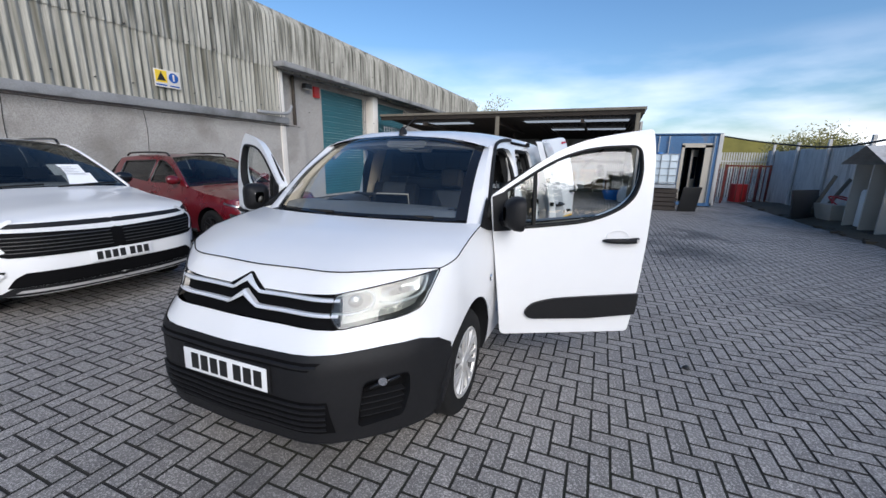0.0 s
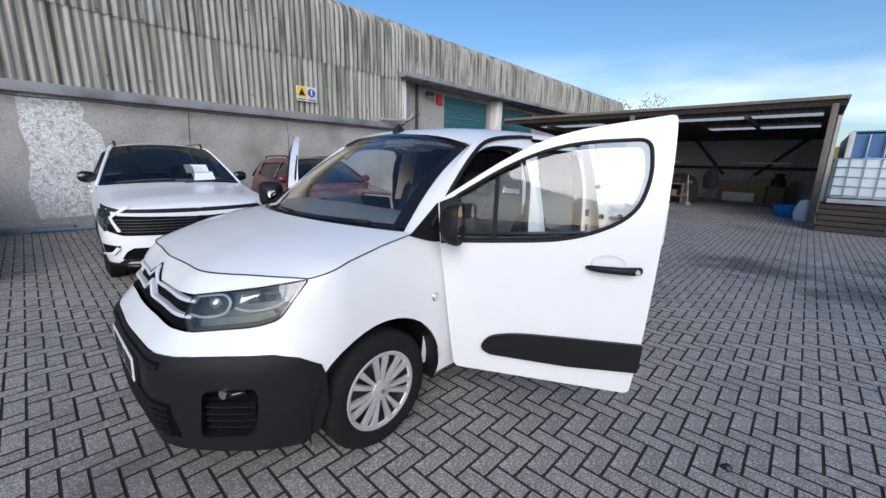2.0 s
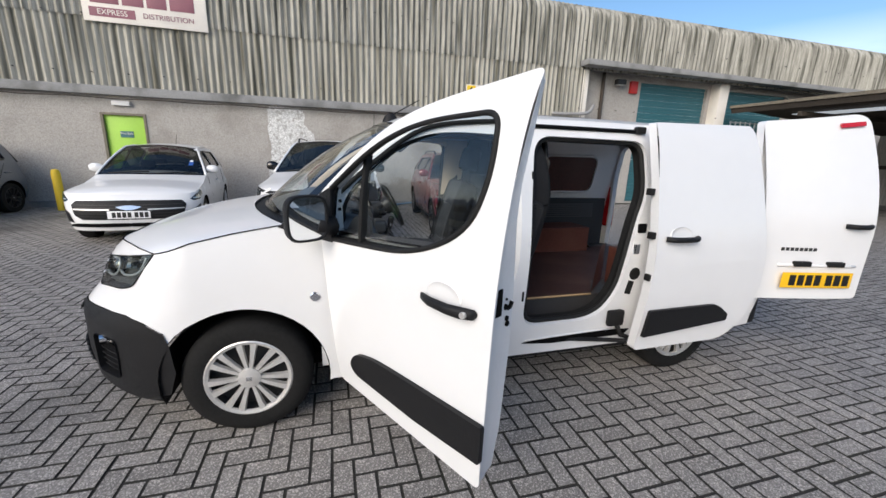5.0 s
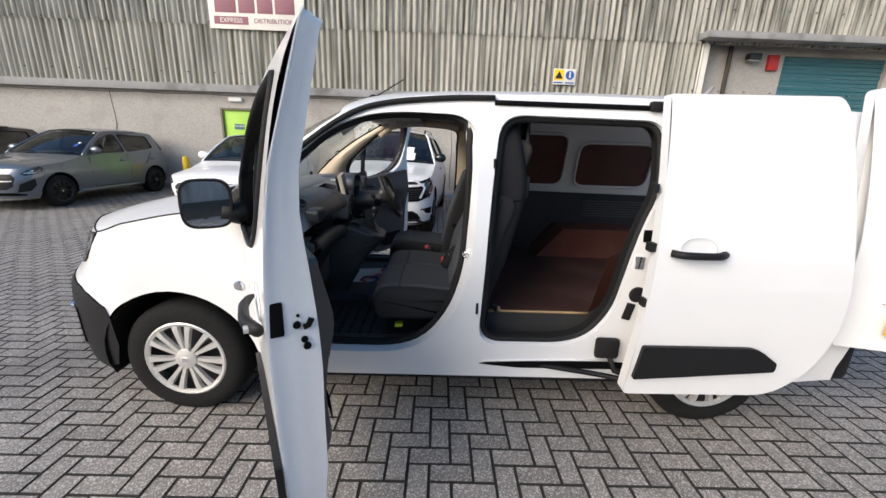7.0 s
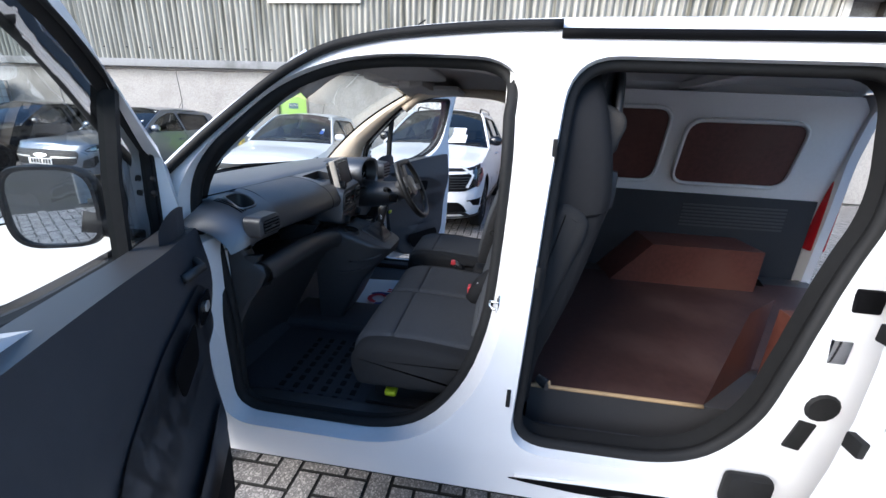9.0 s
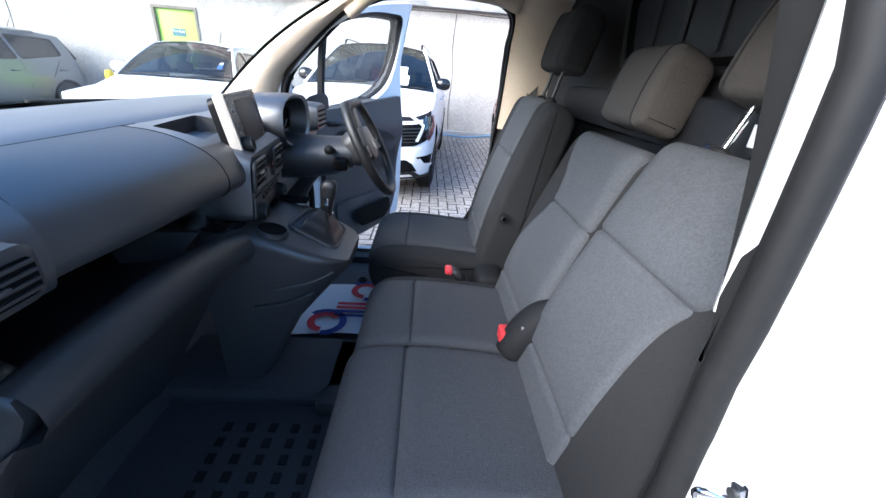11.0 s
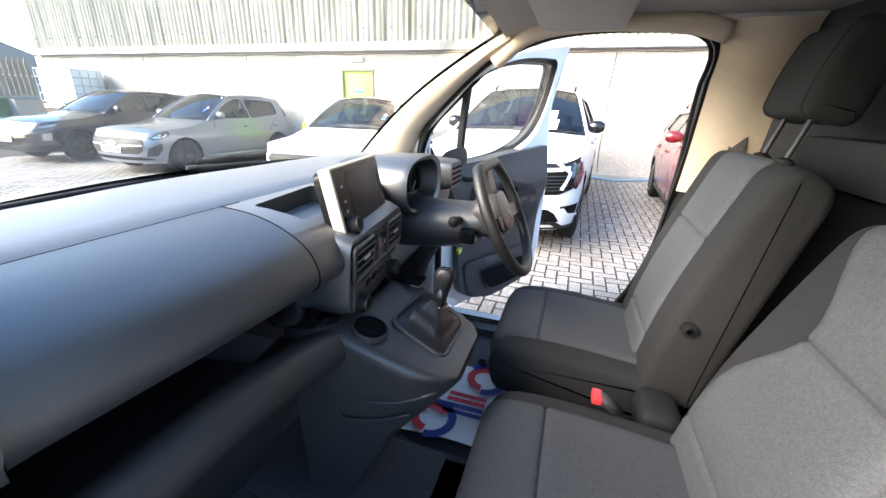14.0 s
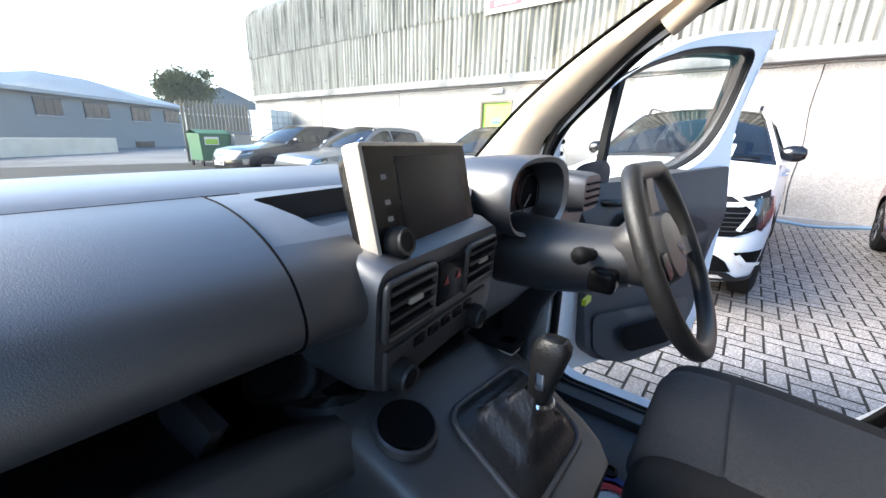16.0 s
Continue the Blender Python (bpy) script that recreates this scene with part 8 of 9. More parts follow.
# seats
def upholster(x0, x1, prof, r, grooves=()):
    """Padded body: closed profile in (y, z) carried from x0 to x1, with rounded sides and stitched grooves."""
    pts = []
    k = len(prof)
    for i in range(k):
        a, b = Vector(prof[i]), Vector(prof[(i + 1) % k])
        steps = max(1, int((b - a).length / 0.02))
        pts += [a.lerp(b, j / steps) for j in range(steps)]
    n = len(pts)
    area = sum(pts[i - 1].x * pts[i].y - pts[i].x * pts[i - 1].y for i in range(n))
    sg = 1 if area > 0 else -1
    for gx, gz in grooves:
        i = min(range(n), key=lambda q: (pts[q] - Vector((gx, gz))).length)
        d = (pts[(i + 1) % n] - pts[i - 1]).normalized()
        nrm = Vector((d.y, -d.x)) * sg
        c = pts[i].copy()
        fresh = [c - d * 0.010, c - d * 0.004 - nrm * 0.003, c - nrm * 0.008, c + d * 0.004 - nrm * 0.003, c + d * 0.010]
        pts[i:i + 1] = fresh
        n = len(pts)
    normal = []
    for i in range(n):
        d = (pts[(i + 1) % n] - pts[i - 1]).normalized()
        normal.append(Vector((d.y, -d.x)) * sg)
    rows = []
    w = x1 - x0
    for u in [0.0, 0.003, 0.01, 0.022, 0.04] + list(np.linspace(0.07, w - 0.07, 7)) + [w - 0.04, w - 0.022, w - 0.01, w - 0.003, w]:
        e = min(u, w - u)
        t = min(1.0, e / r)
        inset = r * (1 - math.sqrt(max(0.0, 1 - (1 - t) ** 2)))
        rows.append([(x0 + u, p.x - q.x * inset, p.y - q.y * inset) for p, q in zip(pts, normal)])
    return loft(rows, closed=True, caps=True)


def seat(name, label, x0, x1, y0, top, lean, split=0.66, dark=(0.05, 0.05), back_dark=(0.06, 0.06), wedge=None):
    """Seat with cushion, back and head restraint; dark: width of the charcoal bolsters at either side."""
    s = part(name, pad(x0 + 0.02, x1 - 0.115, y0 + 0.06, y0 + 0.42, 0.385, 0.56, 0.03), M["clothdark"], van, label)
    cush = rounded([(y0 + 0.03, 0.528, 0.03), (y0, 0.62, 0.05), (y0 + 0.035, 0.695, 0.06), (y0 + 0.20, 0.705, 0.1), (y0 + 0.52, 0.675, 0.02), (y0 + 0.52, 0.528, 0.02)], 0.03, 5)
    part("cushion_side", upholster(x0, x1, [(p[0] + 0.006 * (p[0] < y0 + 0.1), p[1] - 0.004 * (p[1] > 0.6)) for p in cush], 0.03), M["clothdark"], s)
    # cushion takes the darker cloth copy, shade put into its colour
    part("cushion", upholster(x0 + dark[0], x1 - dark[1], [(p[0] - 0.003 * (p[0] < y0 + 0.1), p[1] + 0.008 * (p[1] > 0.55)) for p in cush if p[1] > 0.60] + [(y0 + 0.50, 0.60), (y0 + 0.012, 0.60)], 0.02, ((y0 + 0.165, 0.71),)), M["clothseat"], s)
    h = (top - 0.64) / math.cos(radians(lean))
    bmx = pose((x0 + x1) / 2, y0 + 0.44, 0.64, -lean, 0, 0)
    w = (x1 - x0) / 2
    back = rounded([(-0.02, 0.0, 0.03), (-0.035, h * 0.35, 0.2), (-0.02, h * 0.7, 0.2), (0.0, h - 0.01, 0.05), (0.06, h, 0.05), (0.12, h - 0.03, 0.05), (0.13, 0.0, 0.03)], 0.03, 5)
    part("back_shell", upholster(-w, w, back, 0.028), M["clothdark"], s, m=bmx)
    panel = upholster(-w + back_dark[0], w - back_dark[1], [(p[0] - 0.010 * (p[0] < 0.05), p[1] + 0.004 * (p[1] > h - 0.03)) for p in back if p[0] < 0.075] + [(0.07, 0.0)], 0.026, ((-0.03, h * split), (-0.03, 0.12)))
    if wedge:
        for v in panel.verts:
            v.co.x = wedge(v.co.x / w, v.co.z / h) * w
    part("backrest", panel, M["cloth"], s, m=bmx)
    return s, bmx, h


def restraint(s, bmx, h, x, w, d, hgt, lift, rods=True, m_rest=None, m_rod=None, gap=0.06):
    z0, z1 = h + lift, h + lift + hgt
    loop = rounded([(-0.005, z0, 0.03), (-0.012, (z0 + z1) / 2, 0.1), (0.0, z1, 0.04), (d, z1 - 0.01, 0.045), (d, z0, 0.03)], 0.03, 5)
    part("head_restraint", upholster(x - w / 2, x + w / 2, loop, 0.028), m_rest or M["headrest"], s, "rounded grey-brown head restraint", m=bmx)
    for sx in (-1, 1):
        part("restraint_seam", tube([(x + sx * (w / 2 - 0.03), p[0], p[1]) for p in loop], 0.0025, 5, closed=True), M["clothdark"], s, m=bmx)
    if rods:
        for k in (-gap, gap):
            part("restraint_rod", cyl((x + k, 0.04, h - 0.03), (x + k, 0.04, h + lift + 0.03), 0.0065, n=10), m_rod or M["chrome"], s, m=bmx)
            part("rod_collar", lathe([(0.02, 0), (0.02, 0.008), (0.01, 0.014)], 14), M["rubber"], s, m=bmx @ pose(x + k, 0.04, h - 0.004))


dv, bmx, h = seat("driver_seat", "grey and charcoal cloth driver seat with tall back", -0.695, -0.205, 0.92, 1.265, 14, dark=(0.075, 0.075), back_dark=(0.11, 0.11))
restraint(dv, bmx, h, 0.06, 0.245, 0.10, 0.20, 0.095, m_rest=M["clothdark"], m_rod=M["darkmetal"])
part("seat_lever", lathe([(0.018, 0), (0.018, 0.012), (0, 0.014)], 20, axis="x"), M["rubber"], dv, m=pose(-0.205, 1.42, 0.86))
part("lever_cap", lathe([(0.008, 0.012), (0.007, 0.018), (0, 0.018)], 14, axis="x"), M["chrome"], dv, m=pose(-0.205, 1.42, 0.86))
md, bmx, h = seat("middle_seat", "grey ribbed cloth middle seat of the passenger bench", -0.055, 0.318, 0.965, 1.205, 16, dark=(0.055, 0.004), back_dark=(0.02, 0.004), wedge=lambda u, v: u + 0.42 * max(0.0, 0.5 - u) * math.exp(-((v - 0.68) / 0.2) ** 2))
restraint(md, bmx, h, -0.005, 0.215, 0.115, 0.185, 0.035, rods=False)
ps, bmx, h = seat("passenger_seat", "grey ribbed cloth passenger seat of the bench", 0.322, 0.775, 0.955, 1.235, 19, dark=(0.004, 0.07), back_dark=(0.004, 0.05), wedge=lambda u, v: u - 0.46 * max(0.0, u + 0.1) / (1 + math.exp((v - 0.70) / 0.05)))
restraint(ps, bmx, h, -0.045, 0.29, 0.11, 0.20, 0.085, gap=0.074)
part("hinge_cover", tube(curve([(0.325, 1.36, 0.69), (0.322, 1.395, 0.745), (0.325, 1.435, 0.80), (0.33, 1.47, 0.83)], 5), [0.036 + 0.012 * math.sin(k * 0.25) for k in range(16)], 12), M["rubbermat"], ps, "black moulded seat hinge cover")
part("hinge_cap", pad(0.338, 0.356, 1.375, 1.425, 0.755, 0.79, 0.008), M["dashtop"], ps)
part("buckle_stalk", tube([(0.325, 1.42, 0.70), (0.315, 1.395, 0.72), (0.30, 1.37, 0.735)], 0.02, 8), M["trim"], ps)
part("red_button", pad(0.288, 0.330, 1.335, 1.375, 0.715, 0.752, 0.006), M["buckle"], ps, "red seat belt buckle button")
part("buckle_stalk", tube([(-0.06, 1.28, 0.68), (-0.055, 1.255, 0.705), (-0.05, 1.23, 0.72)], 0.016, 8), M["trim"], md)
part("red_button", pad(-0.07, -0.03, 1.215, 1.24, 0.71, 0.73, 0.005), M["buckle"], md, "red seat belt buckle button")
part("seat_gap_trim", pad(-0.19, -0.07, 1.33, 1.43, 0.60, 0.69, 0.03), M["rubbermat"], dv)
part("release_tab", pad(0.688, 0.73, 1.082, 1.126, 0.462, 0.486, 0.008), M["yellowtab"], ps, "yellow-green release tab")
part("seat_rail", box(0.40, 0.70, 1.0, 1.35, 0.385, 0.41), M["darkmetal"], ps, smooth=0)
# curved edge of the bulkhead beside the side opening
rows = []
for x, y, z in curve([(0.60, 1.66, 1.62), (0.70, 1.685, 1.50), (0.735, 1.715, 1.36), (0.745, 1.728, 1.24), (0.745, 1.718, 1.165), (0.745, 1.665, 0.93), (0.74, 1.59, 0.69), (0.74, 1.575, 0.52)], 4):
    rows.append([(x - 0.30, y + 0.035, z), (x - 0.10, y + 0.03, z), (x - 0.03, y + 0.022, z), (x - 0.004, y + 0.008, z), (x + 0.006, y - 0.012, z), (x + 0.008, y - 0.05, z), (x + 0.008, 1.56, z)])
part("bulkhead_edge", loft(rows), M["rubbermat"], van, "smooth black bulkhead edge moulding")
part("bulkhead_seam", tube([(0.756, 1.59, 1.185), (0.757, 1.65, 1.180), (0.752, 1.708, 1.192), (0.735, 1.736, 1.20)], 0.004, 5), M["pit"], van)
# load space
part("load_floor", sheet([(0.675, 1.60), (0.675, 2.17), (0.42, 2.36), (0.42, 3.4), (-0.6, 3.4), (-0.6, 1.60)], (), lambda u, v: (u, v, 0.56), 0, 0), M["plyfloor"], van, "dark brown plywood load floor", smooth=0)
part("floor_base", box(-0.76, 0.672, 1.60, 3.42, 0.46, 0.552), M["trim"], van, smooth=0)
part("floor_nosing", tube([(0.677, y, 0.556) for y in np.linspace(1.60, 2.17, 8)], 0.008, 6), M["plyedge"], van)
part("arch_box_face", sheet([(2.17, 0.56), (2.46, 0.56), (2.46, 0.86), (2.30, 0.86)], (), lambda u, v: (0.675 - (u - 2.17) * 0.9, u, v), 0, 0), M["ply"], van, smooth=0)
part("step_well", box(0.55, 0.80, 1.60, 2.26, 0.385, 0.40), M["mat_rubber"], van, smooth=0)
part("step_riser", box(0.66, 0.675, 1.60, 2.20, 0.40, 0.548), M["trim"], van, smooth=0)
bm = bmesh.new()
ends = [[bm.verts.new((x, y, z)) for y, z in ((2.14, 0.552), (2.95, 0.552), (2.95, 0.80), (2.352, 0.80))] for x in (-0.45, -0.77)]
for quad in (ends[0], ends[1][::-1], *[(ends[1][i], ends[1][(i + 1) % 4], ends[0][(i + 1) % 4], ends[0][i]) for i in range(4)]):
    bm.faces.new(quad)
part("arch_box", bm, M["ply"], van, "brown plywood wheel arch box", smooth=0)
part("arch_box", box(0.45, 0.77, 2.46, 3.2, 0.552, 0.84, 0.004), M["ply"], van, "brown plywood wheel arch box", smooth=0)
part("side_lining", sheet([(1.76, 0.5), (3.35, 0.5), (3.35, 1.06), (1.76, 1.075)], (), lambda u, v: (-0.775, u, v), 0, 0, 0.012, push=(1, 0, 0)), M["bulkhead"], van)
for k in range(7):
    part("lining_rib", box(-0.77, -0.757, 2.6, 3.2, 0.86 + k * 0.022, 0.87 + k * 0.022), M["trim"], van, smooth=0)
for y0, y1, z0, z1 in ((1.86, 2.38, 1.13, 1.56), (2.48, 3.12, 1.13, 1.50)):
    o = rounded([(y0, z0), (y1, z0), (y1, z1), (y0, z1)], 0.09, 5)
    part("window_ply", sheet(o, (), lambda u, v: (-half_width(v) + 0.118, u, v), 0.2, 0.06), M["ply"], van, "brown plywood panel filling the window")
    part("window_rim", tube([(-half_width(p[1]) + 0.122, p[0], p[1]) for p in o], 0.012, 6, closed=True), M["jamb"], van)
for y in np.linspace(2.0, 3.1, 9):
    part("roof_slot", box(-0.705, -0.69, y, y + 0.05, 1.585, 1.60), M["pit"], van, smooth=0)
part("roof_bow", box(-0.7, 0.7, 2.4, 2.5, 1.66, 1.70, 0.01), M["jamb"], van)
part("load_light_lash", cyl((0.66, 1.63, 0.57), (0.69, 1.66, 0.57), 0.02, n=10), M["chrome"], van)
# ---------------------------------------------------------------- parked cars
M["carred"] = mat("dark_red_paint", (0.13, 0.005, 0.010), 0.28, 0.1, spread=0.04, bump=0, coat=0.8)
M["cargrey"] = mat("blue_grey_paint", (0.15, 0.17, 0.20), 0.3, 0.55, spread=0.04, bump=0, coat=0.8)
M["cardark"] = mat("black_car_paint", (0.012, 0.013, 0.016), 0.25, 0.2, spread=0.04, bump=0, coat=0.8)
M["privacy"] = glass("dark_car_glass", (0.5, 0.55, 0.56), see=0.16)
M["carglass"] = glass("car_window_glass", (0.7, 0.78, 0.78), see=0.42)
M["blackalloy"] = mat("black_alloy", (0.03, 0.03, 0.032), 0.3, 0.6, bump=0)
M["cabin"] = mat("dark_cabin_trim", (0.02, 0.02, 0.022), 0.8, bump=0)


class Wrap:
    """Outer skin of a parked car: u runs along the flank and wraps round nose and tail; nose points to -y."""

    def __init__(self, s, out=0.0, side=1):
        self.s, self.out, self.side = s, out, side

    def __call__(self, u, v):
        s = self.s
        w, o = s["hw"](v), self.out
        if s["q0"] <= u <= s["q1"]:
            return Vector((self.side * (w + o), u, v))
        if u < s["q0"]:
            a, end, start, sign = radians(90 * max(0.0, 1 - (s["q0"] - u) / 1.0)), s["nose"](v), s["q0"], -1
        else:
            a, end, start, sign = radians(90 * max(0.0, 1 - (u - s["q1"]) / 1.0)), s["tail"](v), s["q1"], 1
        x, y = w * math.sin(a) ** 0.72, start + (end - start) * math.cos(a) ** 0.72
        return Vector((self.side * (x + o * math.sin(a)), y + sign * o * math.cos(a), v))


def car_spec(W, wb, fo, ro, sill, belt, belt_r, hood, cowl, head, roof, roof_end, tail_z, r):
    """Numbers of one car: half width, wheelbase, overhangs, heights and the lines of the glasshouse."""
    s = dict(W=W, wb=wb, fo=fo, ro=ro, sill=sill, belt=belt, belt_r=belt_r, hood=hood, cowl=cowl, head=head, roof=roof, roof_end=roof_end, tail_z=tail_z, r=r)
    s["hw"] = table([(0.15, W * 0.90), (0.28, W * 0.955), (0.45, W * 0.985), (0.62, W), (0.78, W * 0.992), (hood, W * 0.965), (belt, W * 0.925), (belt + 0.2, W * 0.83), (roof - 0.12, W * 0.705), (roof - 0.05, W * 0.645), (roof, W * 0.60)])
    s["nose"] = table([(0.15, -fo + 0.10), (0.3, -fo + 0.02), (0.5, -fo), (hood - 0.14, -fo + 0.03), (hood, -fo + 0.13)])
    s["tail"] = table([(0.2, wb + ro - 0.06), (0.5, wb + ro), (0.8, wb + ro - 0.03), (belt_r, wb + ro - 0.1), (roof - 0.05, roof_end + 0.03)])
    s["q0"], s["q1"] = -0.34, wb + 0.36
    return s


def parked_car(name, label, paint, m, s, front, alloy, rails=False, mirrors=None, privacy=True, spokes=10):
    car = thing(name, label, "car", "parked cars", m=m)
    wb, roof, belt = s["wb"], s["roof"], s["belt"]
    f_mid, r_mid = s["q0"] - 1.0, s["q1"] + 1.0
    ra = s["r"] + 0.055
    top = [(f_mid, s["hood"]), (s["q0"] - 0.75, s["hood"]), (s["q0"] - 0.4, s["hood"] + 0.01), (s["q0"], s["hood"] + 0.05), (0.15, s["hood"] + 0.10), (s["cowl"], belt), (s["cowl"] + 0.9, belt + 0.02), (s["q1"] - 0.4, s["belt_r"]), (s["q1"], s["belt_r"]), (r_mid, s["belt_r"])]

    def rim(cy, r):
        return [(cy + r * math.cos(radians(a)), s["r"] + r * math.sin(radians(a))) for a in np.linspace(-14, 194, 20)]

    low = s["sill"]
    outline = top + [(r_mid, low + 0.06), (wb + ra + 0.02, low + 0.04)] + [p for p in rim(wb, ra) if p[1] > low] + [(wb - ra - 0.02, low), (ra + 0.02, low)] + [p for p in rim(0, ra) if p[1] > low] + [(-ra - 0.02, low), (s["q0"] - 0.5, low - 0.01), (f_mid, low - 0.01)]
    body = None
    for side in (1, -1):
        k = Wrap(s, 0, side)
        body = part("body_side", sheet(outline, (), k, 0.09, 0.09), paint, car)
        for cy in (0, wb):
            part("arch_liner", loft([[(side * x, y, z) for x in (s["hw"](max(z, 0.2)) - 0.004, s["W"] - 0.30)] for y, z in rim(cy, ra - 0.004)]), M["pit"], car)
            # shade behind the wheel is put into the near-black colour
            part("arch_back", sheet(rim(cy, ra), (), lambda u, v: (side * (s["W"] - 0.30), u, v), 0, 0), M["pit"], car)
            road_wheel(car, side * (s["W"] - 0.115), cy, side, s["r"], m_cap=alloy, spokes=spokes)
        # glasshouse side with two windows
        a0, a1 = (s["cowl"], belt - 0.002), (s["head"], roof - 0.06)
        b1, b0 = (s["roof_end"], roof - 0.075), (wb + s["ro"] - 0.16, s["belt_r"] - 0.002)
        mid_y = s["cowl"] + 1.12
        gh = [a0] + [(a0[0] + (a1[0] - a0[0]) * t, a0[1] + (a1[1] - a0[1]) * t + 0.03 * math.sin(math.pi * t)) for t in np.linspace(0.1, 0.95, 8)] + [a1, (s["head"] + 0.4, roof - 0.03), (s["head"] + 1.0, roof - 0.03), b1, b0, (s["q1"] - 0.4, s["belt_r"] - 0.002), (s["cowl"] + 0.9, belt + 0.018)]
        w1 = rounded([(s["cowl"] + 0.22, belt + 0.045), (mid_y - 0.03, belt + 0.05), (mid_y - 0.06, roof - 0.10), (s["head"] + 0.14, roof - 0.105), (s["head"] - 0.25, roof - 0.24, 0.2)], 0.04, 4)
        w2 = rounded([(mid_y + 0.04, belt + 0.05), (s["q1"] - 0.22, s["belt_r"] + 0.06), (s["roof_end"] - 0.22, roof - 0.13), (mid_y + 0.02, roof - 0.10)], 0.05, 4)
        part("glasshouse_side", sheet(gh, (w1, w2), k, 0.2, 0.07), paint, car)
        for w, g in ((w1, "carglass"), (w2, "privacy" if privacy else "carglass")):
            pane = part("side_window", sheet(w, (), Wrap(s, -0.012, side), 0.2, 0.07), M[g], car, "dark side window glass")
            pane.visible_shadow = False
            part("window_trim", tube([Wrap(s, 0.001, side)(*p) for p in w], 0.012, 6, closed=True), M["blackgloss"], car)
        part("pillar", tube([Wrap(s, 0.0, side)(*p) for p in gh[:12]], 0.022, 8), paint, car)
        # doors: shut lines, handles, sill
        for ln in ([(s["cowl"] + 0.14, belt - 0.01), (s["cowl"] + 0.10, 0.62), (s["cowl"] + 0.16, low + 0.08)], [(mid_y, belt + 0.02), (mid_y, 0.6), (mid_y - 0.03, low + 0.08)], [(s["q1"] - 0.32, s["belt_r"] - 0.02), (wb - 0.22, 0.75), (wb - 0.40, 0.45)], [(s["cowl"] + 0.16, low + 0.08), (wb - 0.42, low + 0.08)]):
            part("shut_line", tube([Wrap(s, 0.0, side)(*p) for p in ln], 0.004, 5), M["pit"], car)
        for y in (mid_y - 0.24, s["q1"] - 0.42):
            part("door_handle", tube([Wrap(s, 0.0, side)(y, belt - 0.13), Wrap(s, 0.03, side)(y + 0.03, belt - 0.13), Wrap(s, 0.03, side)(y + 0.14, belt - 0.125), Wrap(s, 0.0, side)(y + 0.17, belt - 0.125)], 0.014, 6), paint, car)
        part("sill_trim", tube([Wrap(s, -0.012, side)(y, low + 0.03) for y in np.linspace(ra + 0.06, wb - ra - 0.06, 8)], 0.035, 6), M["vanplastic"] if rails else paint, car)
        # mirror
        b = Wrap(s, 0, side)(s["cowl"] + 0.27, belt + 0.055)
        rows = []
        for d, kk in ((0.0, 0.45), (0.04, 0.85), (0.09, 1.0), (0.15, 0.95), (0.19, 0.6), (0.20, 0.05)):
            rows.append([(b.x + side * d, b.y - 0.02 + 0.062 * kk * math.cos(a), b.z + 0.05 + 0.078 * kk * math.sin(a)) for a in [i * math.tau / 14 for i in range(14)]])
        part("mirror_case", loft(rows, closed=True, caps=True), mirrors or paint, car, "door mirror")
        if rails:
            pts = [Wrap(s, -0.02, side)(y, roof - 0.03) + Vector((0, 0, dz)) for y, dz in ((s["head"] + 0.12, 0.0), (s["head"] + 0.2, 0.055), (s["head"] + 0.5, 0.065), (s["roof_end"] - 0.5, 0.06), (s["roof_end"] - 0.2, 0.045), (s["roof_end"] - 0.1, 0.0))]
            part("roof_rail", tube(curve(pts, 4), 0.017, 8), M["blackgloss"], car)
        # patches of the front: grille, lamps, intakes
        for nm, poly, mt, out in front:
            part(nm, sheet(rounded(poly, 0.008, 2), (), Wrap(s, out, side), 0.06, 0.05), M[mt], car)
    # bonnet and rear deck
    for lo, hi, nm in ((f_mid + 0.004, s["cowl"] + 0.25, "bonnet"), (s["q1"] - 0.6, r_mid - 0.004, "rear_deck")):
        rows = []
        for q in np.linspace(lo, hi, 26):
            z = float(np.interp(q, [p[0] for p in top], [p[1] for p in top]))
            e = Wrap(s, 0, 1)(q, z)
            rows.append([(e.x * f, e.y, z + 0.075 * (1 - abs(f) ** 2.2) * min(1, e.x / s["W"]) - 0.002) for f in np.linspace(-1, 1, 15)])
        part(nm, loft(rows), paint, car)
    # roof, windscreen, rear window
    rows = []
    for y in np.linspace(s["head"], s["roof_end"], 14):
        z = float(np.interp(y, [s["head"], s["head"] + 0.4, s["head"] + 1.0, s["roof_end"]], [roof - 0.06, roof - 0.03, roof - 0.03, roof - 0.075]))
        w = s["hw"](z)
        rows.append([(w * f, y - 0.07 * (1 - f * f) * (1 if y < s["head"] + 0.01 else 0), z + 0.055 * (1 - abs(f) ** 2.5)) for f in np.linspace(-1, 1, 15)])
    part("roof_panel", loft(rows), paint, car)

    def screen(f, t, o=0.0):
        y, z = s["cowl"] + (s["head"] - s["cowl"]) * t, belt + (roof - 0.06 - belt) * t + 0.03 * math.sin(math.pi * t)
        w = s["hw"](z)
        g = 1 - f * f
        return Vector((w * f, y - (0.20 - 0.13 * t) * g - o * 0.6, z + (0.012 + 0.043 * t) * g + o))

    def rear(f, t):
        y, z = (wb + s["ro"] - 0.16) + (s["roof_end"] - wb - s["ro"] + 0.16) * t, s["belt_r"] + (roof - 0.075 - s["belt_r"]) * t
        return Vector((s["hw"](z) * f, y + 0.06 * (1 - f * f), z + 0.055 * t * (1 - abs(f) ** 2.5)))

    ws = part("windscreen", loft([[screen(f, t) for f in np.linspace(-1, 1, 17)] for t in np.linspace(0, 1, 9)]), M["carglass"], car)
